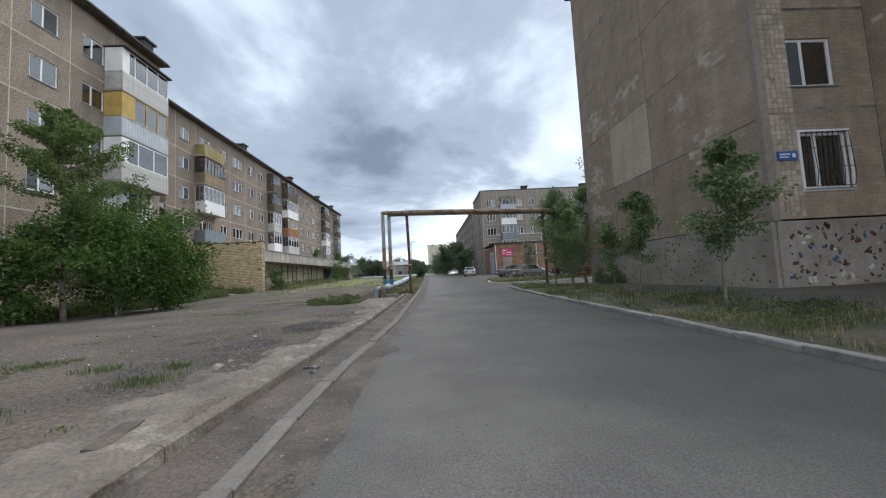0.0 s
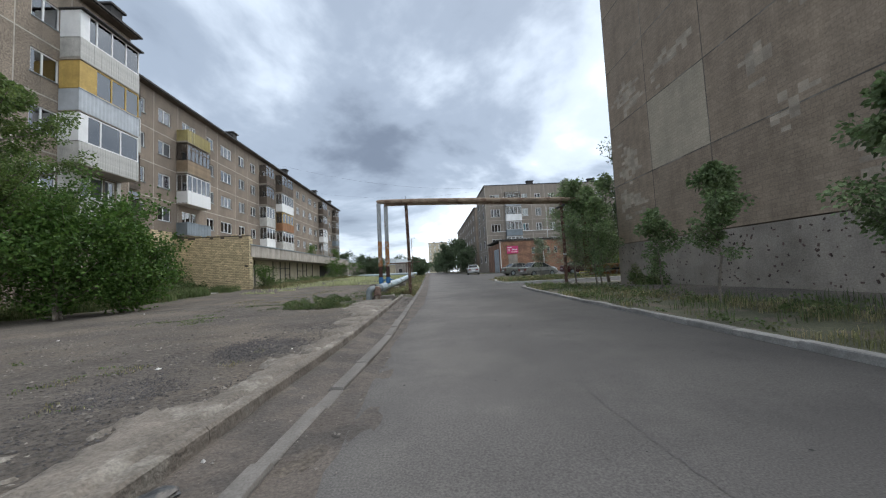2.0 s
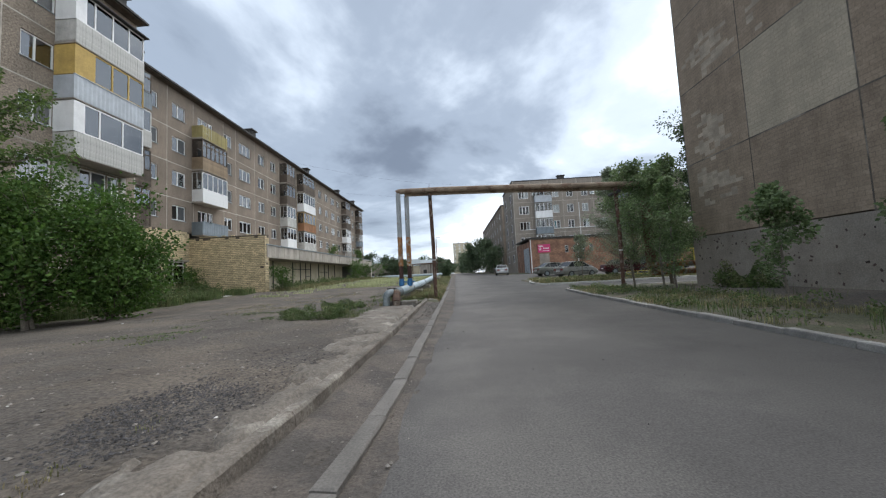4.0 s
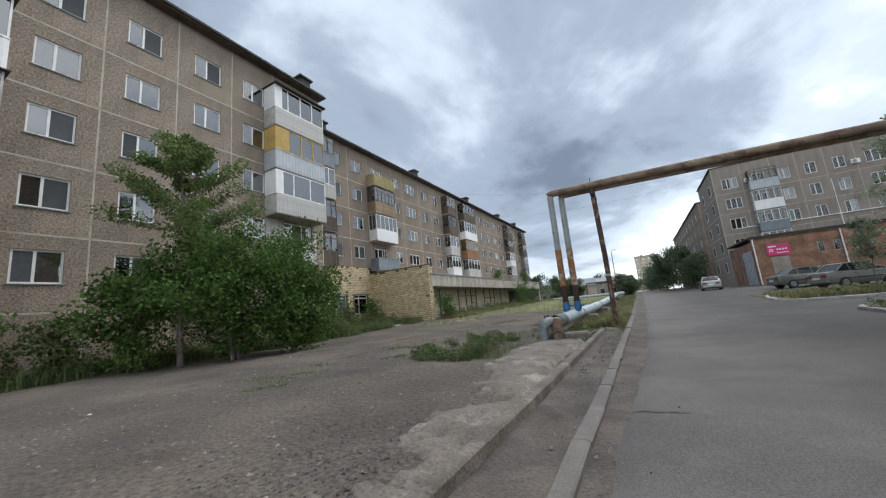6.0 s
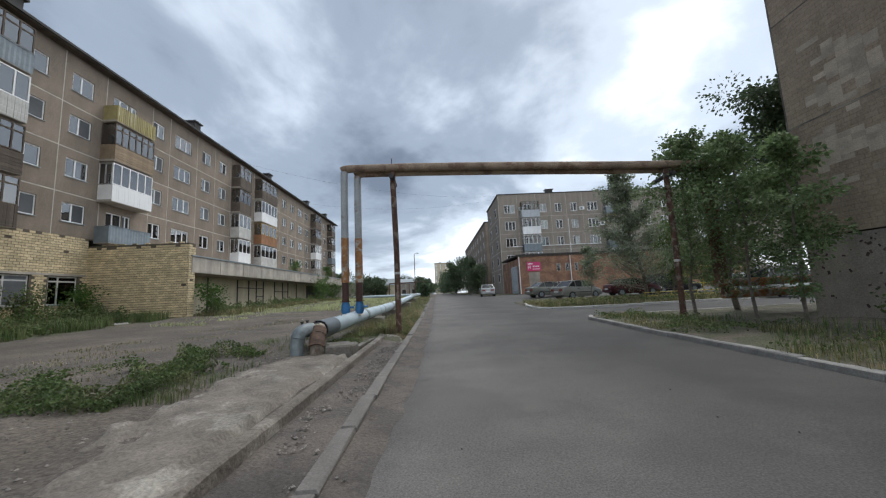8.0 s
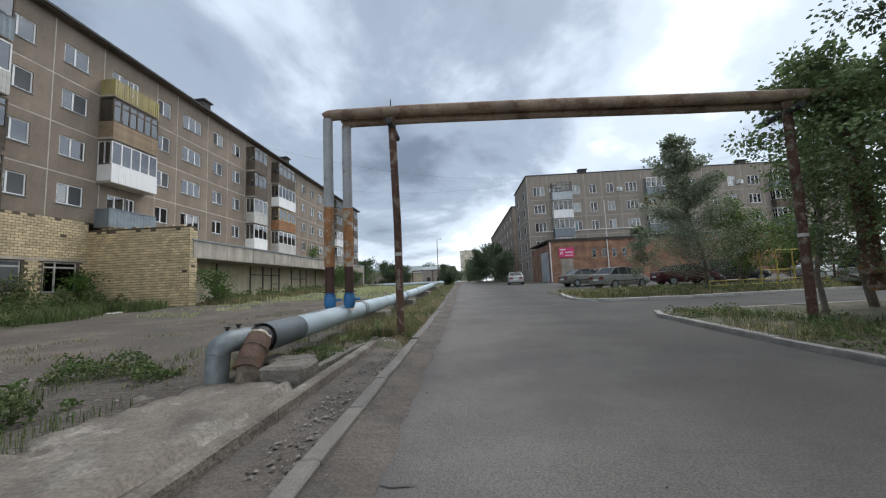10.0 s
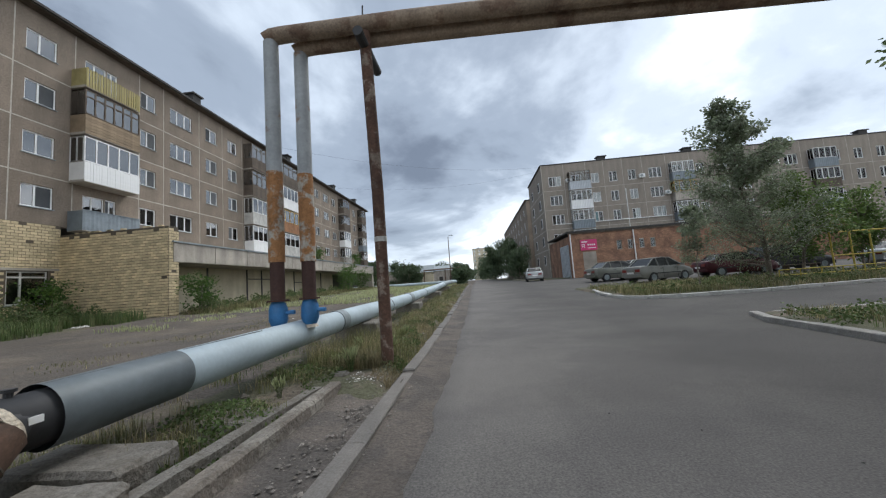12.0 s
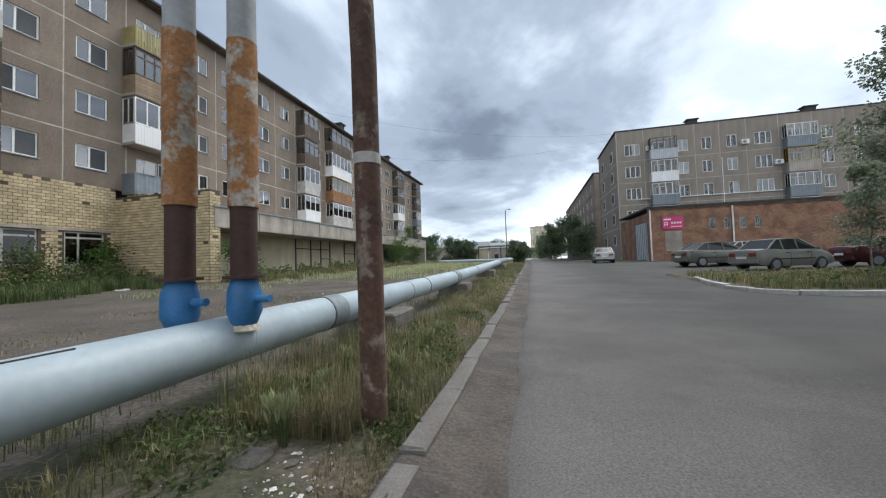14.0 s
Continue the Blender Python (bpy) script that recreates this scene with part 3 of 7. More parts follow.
def wall_panel(parent, u0, u1, z0, z1, holes, material, gap=0.035, thick=0.28, label=""):
    w, h = u1 - u0 - 2 * gap, z1 - z0 - 2 * gap
    hh = tuple((round(a - u0 - gap, 3), round(b - u0 - gap, 3), round(c - z0 - gap, 3), round(d - z0 - gap, 3)) for a, b, c, d in holes)
    me = shared(("panel", round(w, 3), round(h, 3), hh, material, thick), lambda: holed(w, h, hh, thick), material)
    return put("wall_panel", me, parent, u0 + gap, 0, z0 + gap, label)


def frame_mesh(w, h, mull, depth, bar=0.07, trans=()):
    """A window frame in one piece, with a light for each pane."""
    us = [0, *[m * w for m in mull], w]
    zs = [0, *[t * h for t in trans], h]
    holes = [(a + bar * (1 if i == 0 else 0.6), b - bar * (1 if i == len(us) - 2 else 0.6), c + bar * (1 if j == 0 else 0.6), d - bar * (1 if j == len(zs) - 2 else 0.6))
             for i, (a, b) in enumerate(zip(us, us[1:])) for j, (c, d) in enumerate(zip(zs, zs[1:]))]
    return holed(w, h, holes, depth)


def drape_mesh(w, h, folds):
    bm = bmesh.new()
    n = folds * 4
    row = [[bm.verts.new((w * i / n, 0.025 * math.sin(i * math.pi / 2 + 0.3) * (1 - 0.3 * k), h * k)) for i in range(n + 1)] for k in (0, 1)]
    for i in range(n):
        bm.faces.new((row[0][i], row[0][i + 1], row[1][i + 1], row[1][i]))
    return bm


RND = random.Random(7)


def window(parent, u0, u1, z0, z1, mull=None, material="white", curtains=0.62, sill=True, inset=0.06, label="", room=True, trans=(), glass="glass"):
    w, h = round(u1 - u0, 3), round(z1 - z0, 3)
    if mull is None:
        mull = (0.44,) if w < 1.7 else (0.33, 0.67)
    fr = put("window", shared(("frame", w, h, mull, material, trans), lambda: frame_mesh(w, h, mull, 0.07, trans=trans), material), parent, u0, inset, z0, label)
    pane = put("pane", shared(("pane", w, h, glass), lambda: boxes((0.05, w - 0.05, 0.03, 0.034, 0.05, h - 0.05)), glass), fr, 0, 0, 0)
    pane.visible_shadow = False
    if sill:
        put("sill", shared(("sill", w), lambda: boxes((-0.05, w + 0.05, -inset - 0.05, 0.0, -0.035, 0.0)), "zinc"), fr, 0, 0, 0)
    if room and len(mull) == 1 and sill and RND.random() < 0.62:
        a, b = (0.06, mull[0] * w - 0.04) if RND.random() < 0.5 else (mull[0] * w + 0.04, w - 0.06)
        put("insect_screen", shared(("screen", w, h, a), lambda: boxes((a, b, 0.012, 0.016, 0.06, h - 0.06)), "screen"), fr, 0, 0, 0, "dark insect screen")
    if room:
        r = RND.random()
        if r < curtains:
            kind = "drape" if RND.random() < 0.12 else "curtain"
            side = RND.random()
            a, b = (0.03, 0.97) if side < 0.6 else (0.03, 0.5) if side < 0.8 else (0.5, 0.97)
            put("curtain", shared(("cur", w, h, a, kind), lambda: drape_mesh(w * (b - a), h * 0.95, 7), kind), fr, a * w, 0.10, 0.02)
    return fr


def balcony(parent, u0, u1, z, deep=0.95, front="sheet", fmat="white", rail=1.05, glaze=None, gmat="white", top=2.55, roof=False, solid=0.0, smat=None, label="", pane="glass"):
    """A balcony with its slab, front and, where it has one, its glazing."""
    w = u1 - u0
    b = part("balcony", boxes((0, w, -deep, 0.0, -0.14, 0.0)), M["canopy"], parent, label)
    b.location = (u0, 0, z)
    fm = M[fmat]
    def front_piece(name, key, make, x, y, z0):
        return put(name, shared(("bal", name, fmat, *key), make, fmat), b, x, y, z0)

    if front == "sheet":
        bm = bmesh.new()
        n = max(6, int(w / 0.11))
        prev = None
        for i in range(n + 1):
            d = -deep - (0.03 if i % 2 else 0.008)
            x = -0.02 + (w + 0.04) * i / n
            cur = [bm.verts.new((x, d, -0.1)), bm.verts.new((x, d, rail))]
            if prev:
                bm.faces.new((prev[0], cur[0], cur[1], prev[1]))
            prev = cur
        part("parapet", bm, fm, b)
        for x in (-0.02, w - 0.005):
            front_piece("side_sheet", (deep, rail), lambda: boxes((0, 0.025, -deep, -0.02, -0.1, rail)), x, 0, 0)
        part("handrail", boxes((-0.03, w + 0.03, -deep - 0.05, -deep + 0.02, rail, rail + 0.04)), fm, b)
    elif front in ("planks", "boards", "slats"):
        n = max(3, int(w / 0.15)) if front != "boards" else 6
        gap = 0.025 if front == "slats" else 0.004
        for i in range(n):
            j = 0.012 * RND.random()
            if front != "boards":
                hh = round(rail + 0.03 * RND.choice((0, 0.5, 1)), 3)
                front_piece("plank", (round(w / n, 3), hh, gap), lambda: boxes((gap, w / n - gap, -0.025, 0, -0.1, hh)), i * w / n, -deep - j, 0)
            else:
                hh = (rail + 0.1) / n
                front_piece("plank", (round(w, 3), round(hh, 3), "h"), lambda: boxes((0, w, -0.025, 0, 0.004, hh - 0.004)), 0, -deep - j, -0.1 + i * hh)
        for x in (0.0, w - 0.03):
            front_piece("side_sheet", (deep, rail, 1), lambda: boxes((0, 0.03, -deep, -0.02, -0.05, rail)), x, 0, 0)
    else:
        part("handrail", boxes((0, w, -deep - 0.03, -deep + 0.02, rail - 0.04, rail)), fm, b)
        part("bottom_rail", boxes((0, w, -deep - 0.03, -deep + 0.02, 0.05, 0.09)), fm, b)
        n = int(w / 0.14)
        for i in range(n + 1):
            front_piece("bar", (rail,), lambda: boxes((0, 0.025, -0.012, 0.012, -0.1, rail)), i * (w - 0.025) / n, -deep, 0)
        for x in (0.005, w - 0.025):
            front_piece("side_rail", (deep, rail), lambda: boxes((0, 0.02, -deep, 0, rail - 0.04, rail)), x, 0, 0)
            for k in range(5):
                front_piece("bar", (rail, 2), lambda: boxes((0, 0.02, 0, 0.02, 0.0, rail)), x, -deep + 0.15 + k * 0.16, 0)
    if glaze:
        h = top - rail
        n = glaze
        fr = frame_mesh(w, h, tuple((i + 1) / n for i in range(n - 1)), 0.06, 0.06, (0.72,) if gmat in ("wood", "tan") else ())
        bmesh.ops.translate(fr, verts=fr.verts, vec=(0, -deep, rail + 0.04))
        part("glazing_frame", fr, M[gmat], b)
        for x in (0.0, w):
            sf = frame_mesh(deep - 0.08, h, (0.5,), 0.05, 0.05)
            bmesh.ops.transform(sf, matrix=pose(x + (0.05 if x == 0 else 0.0), -deep + 0.06, rail + 0.04, 0, 0, 90), verts=sf.verts)
            part("side_frame", sf, M[gmat], b)
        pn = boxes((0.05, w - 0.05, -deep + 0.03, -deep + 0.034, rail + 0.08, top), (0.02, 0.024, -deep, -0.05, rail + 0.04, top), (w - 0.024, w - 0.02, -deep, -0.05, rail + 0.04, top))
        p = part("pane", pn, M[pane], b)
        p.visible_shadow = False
        if solid:
            part("infill_panel", boxes((-0.015, solid, -deep - 0.02, -deep + 0.05, rail + 0.04, top), (-0.02, 0.01, -deep, -0.03, rail + 0.03, top)), M[smat or gmat], b)
    if roof:
        part("balcony_roof", boxes((-0.1, w + 0.1, -deep - 0.25, 0, top + 0.04, top + 0.1)), M["roofing"], b)
    return b


def joints(parent, us, zs, material, width=0.085, back=0.008):
    """Mortar strips between the panels."""
    for u in us:
        part("joint", boxes((u - width / 2, u + width / 2, back, back + 0.1, zs[0], zs[-1])), M[material], parent)
    for z in zs[1:-1]:
        part("joint", boxes((us[0], us[-1], back - 0.003, back + 0.09, z - width / 2, z + width / 2)), M[material], parent)


def roof_slab(parent, u0, u1, deep, z, over=0.55, thick=0.22, vents=()):
    r = part("roof", boxes((u0 - 0.2, u1 + 0.2, -over, deep + over, z, z + 0.10), (u0 - 0.12, u1 + 0.12, -over + 0.1, deep + over - 0.1, z + 0.10, z + thick)), M["roofing"], parent)
    part("soffit", boxes((u0 - 0.1, u1 + 0.1, -over + 0.12, 0.2, z - 0.06, z - 0.004)), M["wood"], parent)
    for v in vents:
        y, w = (-0.25, 0.4) if over > 0.5 else (1.0, 0.55)
        part("vent", boxes((v - w, v + w, y, y + 0.8, z + thick, z + thick + 0.7), (v - w - 0.15, v + w + 0.15, y - 0.15, y + 0.95, z + thick + 0.7, z + thick + 0.82)), M["roofing"], r)


def shell(parent, u0, u1, deep, z0, z1, material):
    """The end walls, the back and a near-black sheet painted as the unlit rooms behind the front."""
    part("end_wall", boxes((u0, u0 + 0.25, 0.02, deep, z0, z1)), M[material], parent)
    part("end_wall", boxes((u1 - 0.25, u1, 0.02, deep, z0, z1)), M[material], parent)
    part("back_wall", boxes((u0, u1, deep - 0.3, deep, z0, z1)), M[material], parent)
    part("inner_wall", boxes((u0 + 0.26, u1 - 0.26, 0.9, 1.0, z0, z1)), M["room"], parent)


def fill_front(parent, us, zs, wins, material, label=""):
    """One panel for each cell between the joints, pierced by the windows that lie in it."""
    for a, b in zip(us, us[1:]):
        for c, d in zip(zs, zs[1:]):
            holes = [q for q in wins if a < (q[0] + q[1]) / 2 < b and c < (q[2] + q[3]) / 2 < d]
            wall_panel(parent, a, b, c, d, holes, material)


# near house on the west side
def house_a():
    y0 = 7.9
    ob = thing("apartment_building", -18.25, y0, 0.36, 90, "five-storey brown aggregate panel apartment block with pale joints", "apartment building", "panel apartment blocks")
    us = [0, 3.45, 6.2, 9.02, 11.75, 14.35, 18.1]
    zs = [0.0, 2.05, 4.88, 7.72, 10.52, 13.34, 17.0]
    wins = []
    for k, top in enumerate((4.33, 7.12, 9.91, 12.72, 15.55)):
        for u in (4.2, 6.98, 9.8, 12.42):
            wins.append((u, u + 1.34, top - 1.24, top))
        wins.append((1.3, 2.5, top - 1.24, top))
        wins.append((15.0, 16.4, top - 1.24, top))
        wins.append((16.45, 17.15, top - 2.1, top))
    fill_front(ob, us, zs, wins, "panel_a")
    joints(ob, us, zs, "seam")
    for q in wins:
        window(ob, *q)
    shell(ob, 0, 18.1, 12, 0, 17.0, "panel_a")
    roof_slab(ob, 0, 18.1, 12, 17.0, 0.65, vents=(5.5, 16.8))
    # end balconies
    for z, kw in ((12.98, dict(front="planks", fmat="old_white", glaze=4, gmat="white", roof=True, solid=0.5)), (10.2, dict(front="sheet", fmat="palegrey", glaze=4, gmat="yellow", solid=0.95, smat="yellow")),
                  (7.4, dict(front="planks", fmat="old_white", glaze=3, gmat="white", solid=0.5))):
        balcony(ob, 13.75, 17.5, z, 1.05, **kw)
    bay = part("rendered_bay", holed(3.7, 2.6, ((1.2, 3.42, 1.22, 2.58),), 0.05), M["old_white"], ob, "white rendered wall below the balconies")
    bay.location = (13.78, -0.055, 4.62)
    # near stack of enclosed loggias, over a rendered porch
    for z, kw in ((13.0, dict(front="sheet", fmat="white", glaze=5, gmat="white", top=2.6, roof=True)), (10.2, dict(front="sheet", fmat="white", glaze=5, gmat="white", top=2.6)),
                  (7.45, dict(front="planks", fmat="wood", glaze=6, gmat="old_white", top=2.55)), (4.7, dict(front="boards", fmat="wood", glaze=5, gmat="wood", top=2.6))):
        balcony(ob, -1.0, 3.4, z, 1.35, **kw)
    part("red_sheet", boxes((-1.03, 0.15, -1.42, -1.385, 7.4, 8.45)), M["red_sheet"], ob, "dull red metal sheet on the loggia front")
    part("side_infill", boxes((0.55, 1.05, -1.37, -1.3, 8.55, 9.9)), M["old_white"], ob, "weathered white board in the loggia glazing")
    for z in (10.02, 12.82):
        part("drip_sheet", boxes((-1.12, 3.5, -1.5, -0.02, z, z + 0.05)), M["roofing"], ob)
    porch = part("porch", boxes((0.0, 3.15, -1.3, -0.02, 1.9, 4.5)), M["cream"], ob, "stained cream rendered porch wall")
    part("porch_base", boxes((-0.05, 3.2, -1.34, -0.02, -0.1, 1.9)), M["panel_a"], ob)
    return ob


HOUSE_A = house_a()


# long house further on, over a brick shop
def house_b():
    y0 = 26.0
    ob = thing("apartment_building", -21.3, y0, 0, 90, "long brown panel apartment block with mixed balconies above a brick shop", "apartment building", "panel apartment blocks")
    us = [0, 3.3, 6.0, 8.75, 12.7, 14.6, 18.0, 20.7, 23.4, 26.1, 28.4, 32.8, 35.6, 38.3, 41.3, 44.6, 47.6, 51.0, 54.2, 57.2, 60.0, 63.0]
    zs = [5.6, 8.22, 11.0, 13.77, 17.1]
    wins, stacks = [], ((0.75, 3.5), (8.55, 11.8), (23.6, 26.0), (28.5, 32.6), (47.9, 50.8), (57.4, 59.9))
    for top in (7.66, 10.42, 13.18, 15.92):
        for a, b in ((3.72, 5.12), (6.48, 7.86), (12.78, 13.95), (15.15, 17.2), (18.7, 20.0), (21.4, 22.65), (26.6, 27.7), (33.5, 34.9), (36.4, 37.7), (39.3, 40.6), (42.2, 44.0), (45.3, 46.8), (52.0, 53.4), (55.0, 56.3), (60.9, 62.2)):
            wins.append((a, b, top - 1.17, top))
        for a, b in stacks:
            m = (a + b) / 2
            wins.append((m - 0.9, m + 0.3, top - 1.17, top))
            wins.append((m + 0.34, m + 1.0, top - 2.0, top))
    fill_front(ob, us, zs, wins, "panel_b")
    joints(ob, us, zs, "seam")
    for q in wins:
        window(ob, *q)
    shell(ob, 0, 63, 12, 0, 17.1, "panel_b")
    roof_slab(ob, 0, 63, 12, 17.1, 0.6, vents=(3.0, 17.5, 32, 46, 56))
    st = [
        (0.75, 3.5, (("planks", "wood", 4, "wood"), ("boards", "wood", 5, "wood"), ("planks", "old_white", 4, "white"), ("sheet", "bluegrey", 4, "wood"))),
        (8.55, 11.8, (("sheet", "bluegrey", None, None), ("planks", "white", 5, "white"), ("boards", "tan", 6, "wood"), ("slats", "olive", None, None))),
        (23.6, 26.0, (("sheet", "white", 3, "white"), ("sheet", "old_white", 3, "white"), ("planks", "wood", 3, "wood"), ("boards", "wood", 3, "wood"))),
        (28.5, 32.6, (("sheet", "old_white", 4, "white"), ("sheet", "rustpanel", 4, "yellow"), ("sheet", "white", 5, "white"), ("boards", "wood", 4, "wood"))),
        (47.9, 50.8, (("bars", "old_white", 3, "white"), ("sheet", "white", 3, "white"), ("boards", "wood", 3, "wood"), ("planks", "wood", 3, "wood"))),
        (57.4, 59.9, (("planks", "wood", 3, "wood"), ("sheet", "bluegrey", 3, "old_white"), ("boards", "wood", 3, "wood"), ("planks", "wood", 3, "wood"))),
    ]
    for a, b, rows in st:
        for i, (front, fm, n, gm) in enumerate(rows):
            balcony(ob, a, b, 5.55 + 2.765 * i, 0.95, front, fm, 1.0, n, gm or "white", 2.45)
    return ob


HOUSE_B = house_b()


# house across the side road
def house_c():
    ob = thing("apartment_building", 11.4, 69.0, 0.6, 0, "grey five-storey panel apartment block behind a brick garage", "apartment building", "panel apartment blocks")
    cols = [0.9, 6.9, 9.4, 12.0, 14.8, 21.2, 24.2, 27.0, 29.8, 32.6, 38.6, 41.4, 44.2]
    us = [0, 3.1, 6.2, 8.7, 11.3, 14.0, 17.2, 20.4, 23.3, 26.2, 29.0, 31.8, 34.8, 37.9, 40.7, 43.5, 46.5, 50]
    zs = [0.0, 1.3, 4.15, 6.95, 9.75, 12.55, 16.4]
    wins = []
    for k in range(5):
        top = 3.45 + 2.8 * k
        for u in cols:
            wins.append((u, u + (1.75 if u in (0.9, 14.8, 32.6) else 1.1), top - 1.45, top))
        for u in (4.2, 18.0, 36.0):
            wins.append((u, u + 1.3, top - 1.45, top))
    fill_front(ob, us, zs, wins, "panel_c")
    joints(ob, us, zs, "seam", 0.12)
    for q in wins:
        window(ob, *q, sill=False, curtains=0.3, glass="glass_dim")
    shell(ob, 0, 50, 12.5, 0, 16.4, "panel_c")
    roof_slab(ob, 0, 50, 12.5, 16.4, 0.05, 0.16, vents=(9, 21, 33, 44))
    for u, rows in ((3.6, (("sheet", "bluegrey", 4, "white"), ("sheet", "bluegrey", 4, "white"), ("sheet", "white", 4, "white"), ("sheet", "palegrey", 4, "wood"))),
                    (17.5, (("sheet", "bluegrey", 4, "white"), ("sheet", "bluegrey", 4, "white"), ("sheet", "canopy", 4, "yellow"), ("sheet", "bluegrey", 4, "white"))),
                    (35.6, (("sheet", "wood", 4, "white"), ("sheet", "bluegrey", 4, "white"), ("boards", "wood", 4, "white"), ("sheet", "bluegrey", 4, "white")))):
        for i, (f, fm, n, gm) in enumerate(rows):
            balcony(ob, u, u + 2.9, 4.0 + 2.8 * i, 0.9, f, fm, 1.05, n, gm, 2.5, pane="glass_dim")
    for u, z in ((3.3, 13.6), (13.4, 13.3), (16.6, 10.6), (31.0, 13.4)):
        ac = part("air_conditioner", boxes((u, u + 0.75, -0.38, -0.04, z, z + 0.52)), M["white"], ob, "white outdoor air conditioner unit")
        part("fan_grille", rod([(u + 0.28, -0.40, z + 0.26), (u + 0.28, -0.382, z + 0.26)], 0.2, 16), M["zinc"], ac)
    part("gas_pipe", rod([(2.0, -0.12, 7.6), (17.2, -0.12, 7.6)], 0.06, 8), M["white"], ob, "white gas pipe")
    part("gas_riser", rod([(11.4, -0.12, 5.0), (11.4, -0.12, 12.0)], 0.045, 8), M["white"], ob)
    # windows in the end wall
    for k in range(5):
        for v in (2.5, 8.5):
            w = part("window", boxes((-0.05, 0.02, v, v + 1.2, 2.0 + 2.8 * k, 3.4 + 2.8 * k)), M["white"], ob)
            # opaque panes painted near-black as the shade of rooms behind
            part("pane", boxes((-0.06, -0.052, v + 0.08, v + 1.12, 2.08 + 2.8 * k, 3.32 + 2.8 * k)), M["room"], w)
    for z in zs[2:-1]:
        part("joint", boxes((-0.012, 0.05, 0.1, 12.4, z - 0.06, z + 0.06)), M["seam"], ob)
    return ob


HOUSE_C = house_c()


def far_house(label, x, y, z, rz, length, floors, step, material):
    ob = thing("apartment_building", x, y, z, rz, label, "apartment building", "panel apartment blocks")
    h = floors * 2.8 + 2.2
    n = int(length / step)
    us = [i * length / n for i in range(n + 1)]
    zs = [0, 1.4] + [1.4 + 2.8 * (k + 1) for k in range(floors - 1)] + [h]
    wins = [(u + 0.9, u + 2.3, 1.4 + 2.8 * k + 0.9, 1.4 + 2.8 * k + 2.3) for u in us[:-1] for k in range(floors)]
    fill_front(ob, us, zs, wins, material)
    for q in wins:
        window(ob, *q, sill=False, curtains=0.4)
    shell(ob, 0, length, 12, 0, h, material)
    roof_slab(ob, 0, length, 12, h, 0.3, vents=(length * 0.3, length * 0.7))
    return ob


far_house("brown panel apartment block far down the street behind trees", 12.3, 150, 0.75, -90, 58, 5, 5.8, "panel_b")
far_house("pale ochre apartment block far off at the end of the street", -1, 330, 1.05, 0, 17, 9, 4.2, "cream")


# tall house on the east side
def house_r():
    x0, ya, yb = 9.92, 9.45, 20.2
    ob = thing("apartment_building", x0, yb, 0.2, -90, "brown tiled panel apartment block with pale patches and a mosaic plinth", "apartment building", "panel apartment blocks")
    L = yb - ya
    zs = [1.9, 4.72, 7.6, 10.45, 13.3, 17]
    us = [0, 3.0, 6.05, L]
    for a, b in zip(us, us[1:]):
        for c, d in zip(zs, zs[1:]):
            lab = "paler replaced panel" if (a, c) == (3.0, 4.72) else ""
            wall_panel(ob, a, b, c, d, [], "panel_r" if not lab else "panel_pale", 0.02, label=lab)
    joints(ob, us, zs, "seam_dark", 0.06, 0.004)
    part("plinth", boxes((0, L, -0.06, 0.3, -0.4, 1.88)), M["plinth"], ob, "pale plinth set with stone chips")
    rnd = random.Random(3)
    bm = bmesh.new()
    for i in range(420):
        u, z, s = rnd.uniform(0.1, L - 0.1), rnd.uniform(0.15, 1.8), rnd.uniform(0.015, 0.045)
        if rnd.random() > 0.35 + 0.5 * (z / 1.8) * (0.5 + 0.5 * math.sin(u * 2.0)):
            continue
        m = pose(u, -0.06, z, 0, rnd.uniform(0, 360), 0)
        box(bm, -s, s, -0.008, 0.01, -s * 0.6, s * 0.6, m)
    tagged(part("chip_inlay", bm, M["chip"], ob), kind="stuff")
    return ob


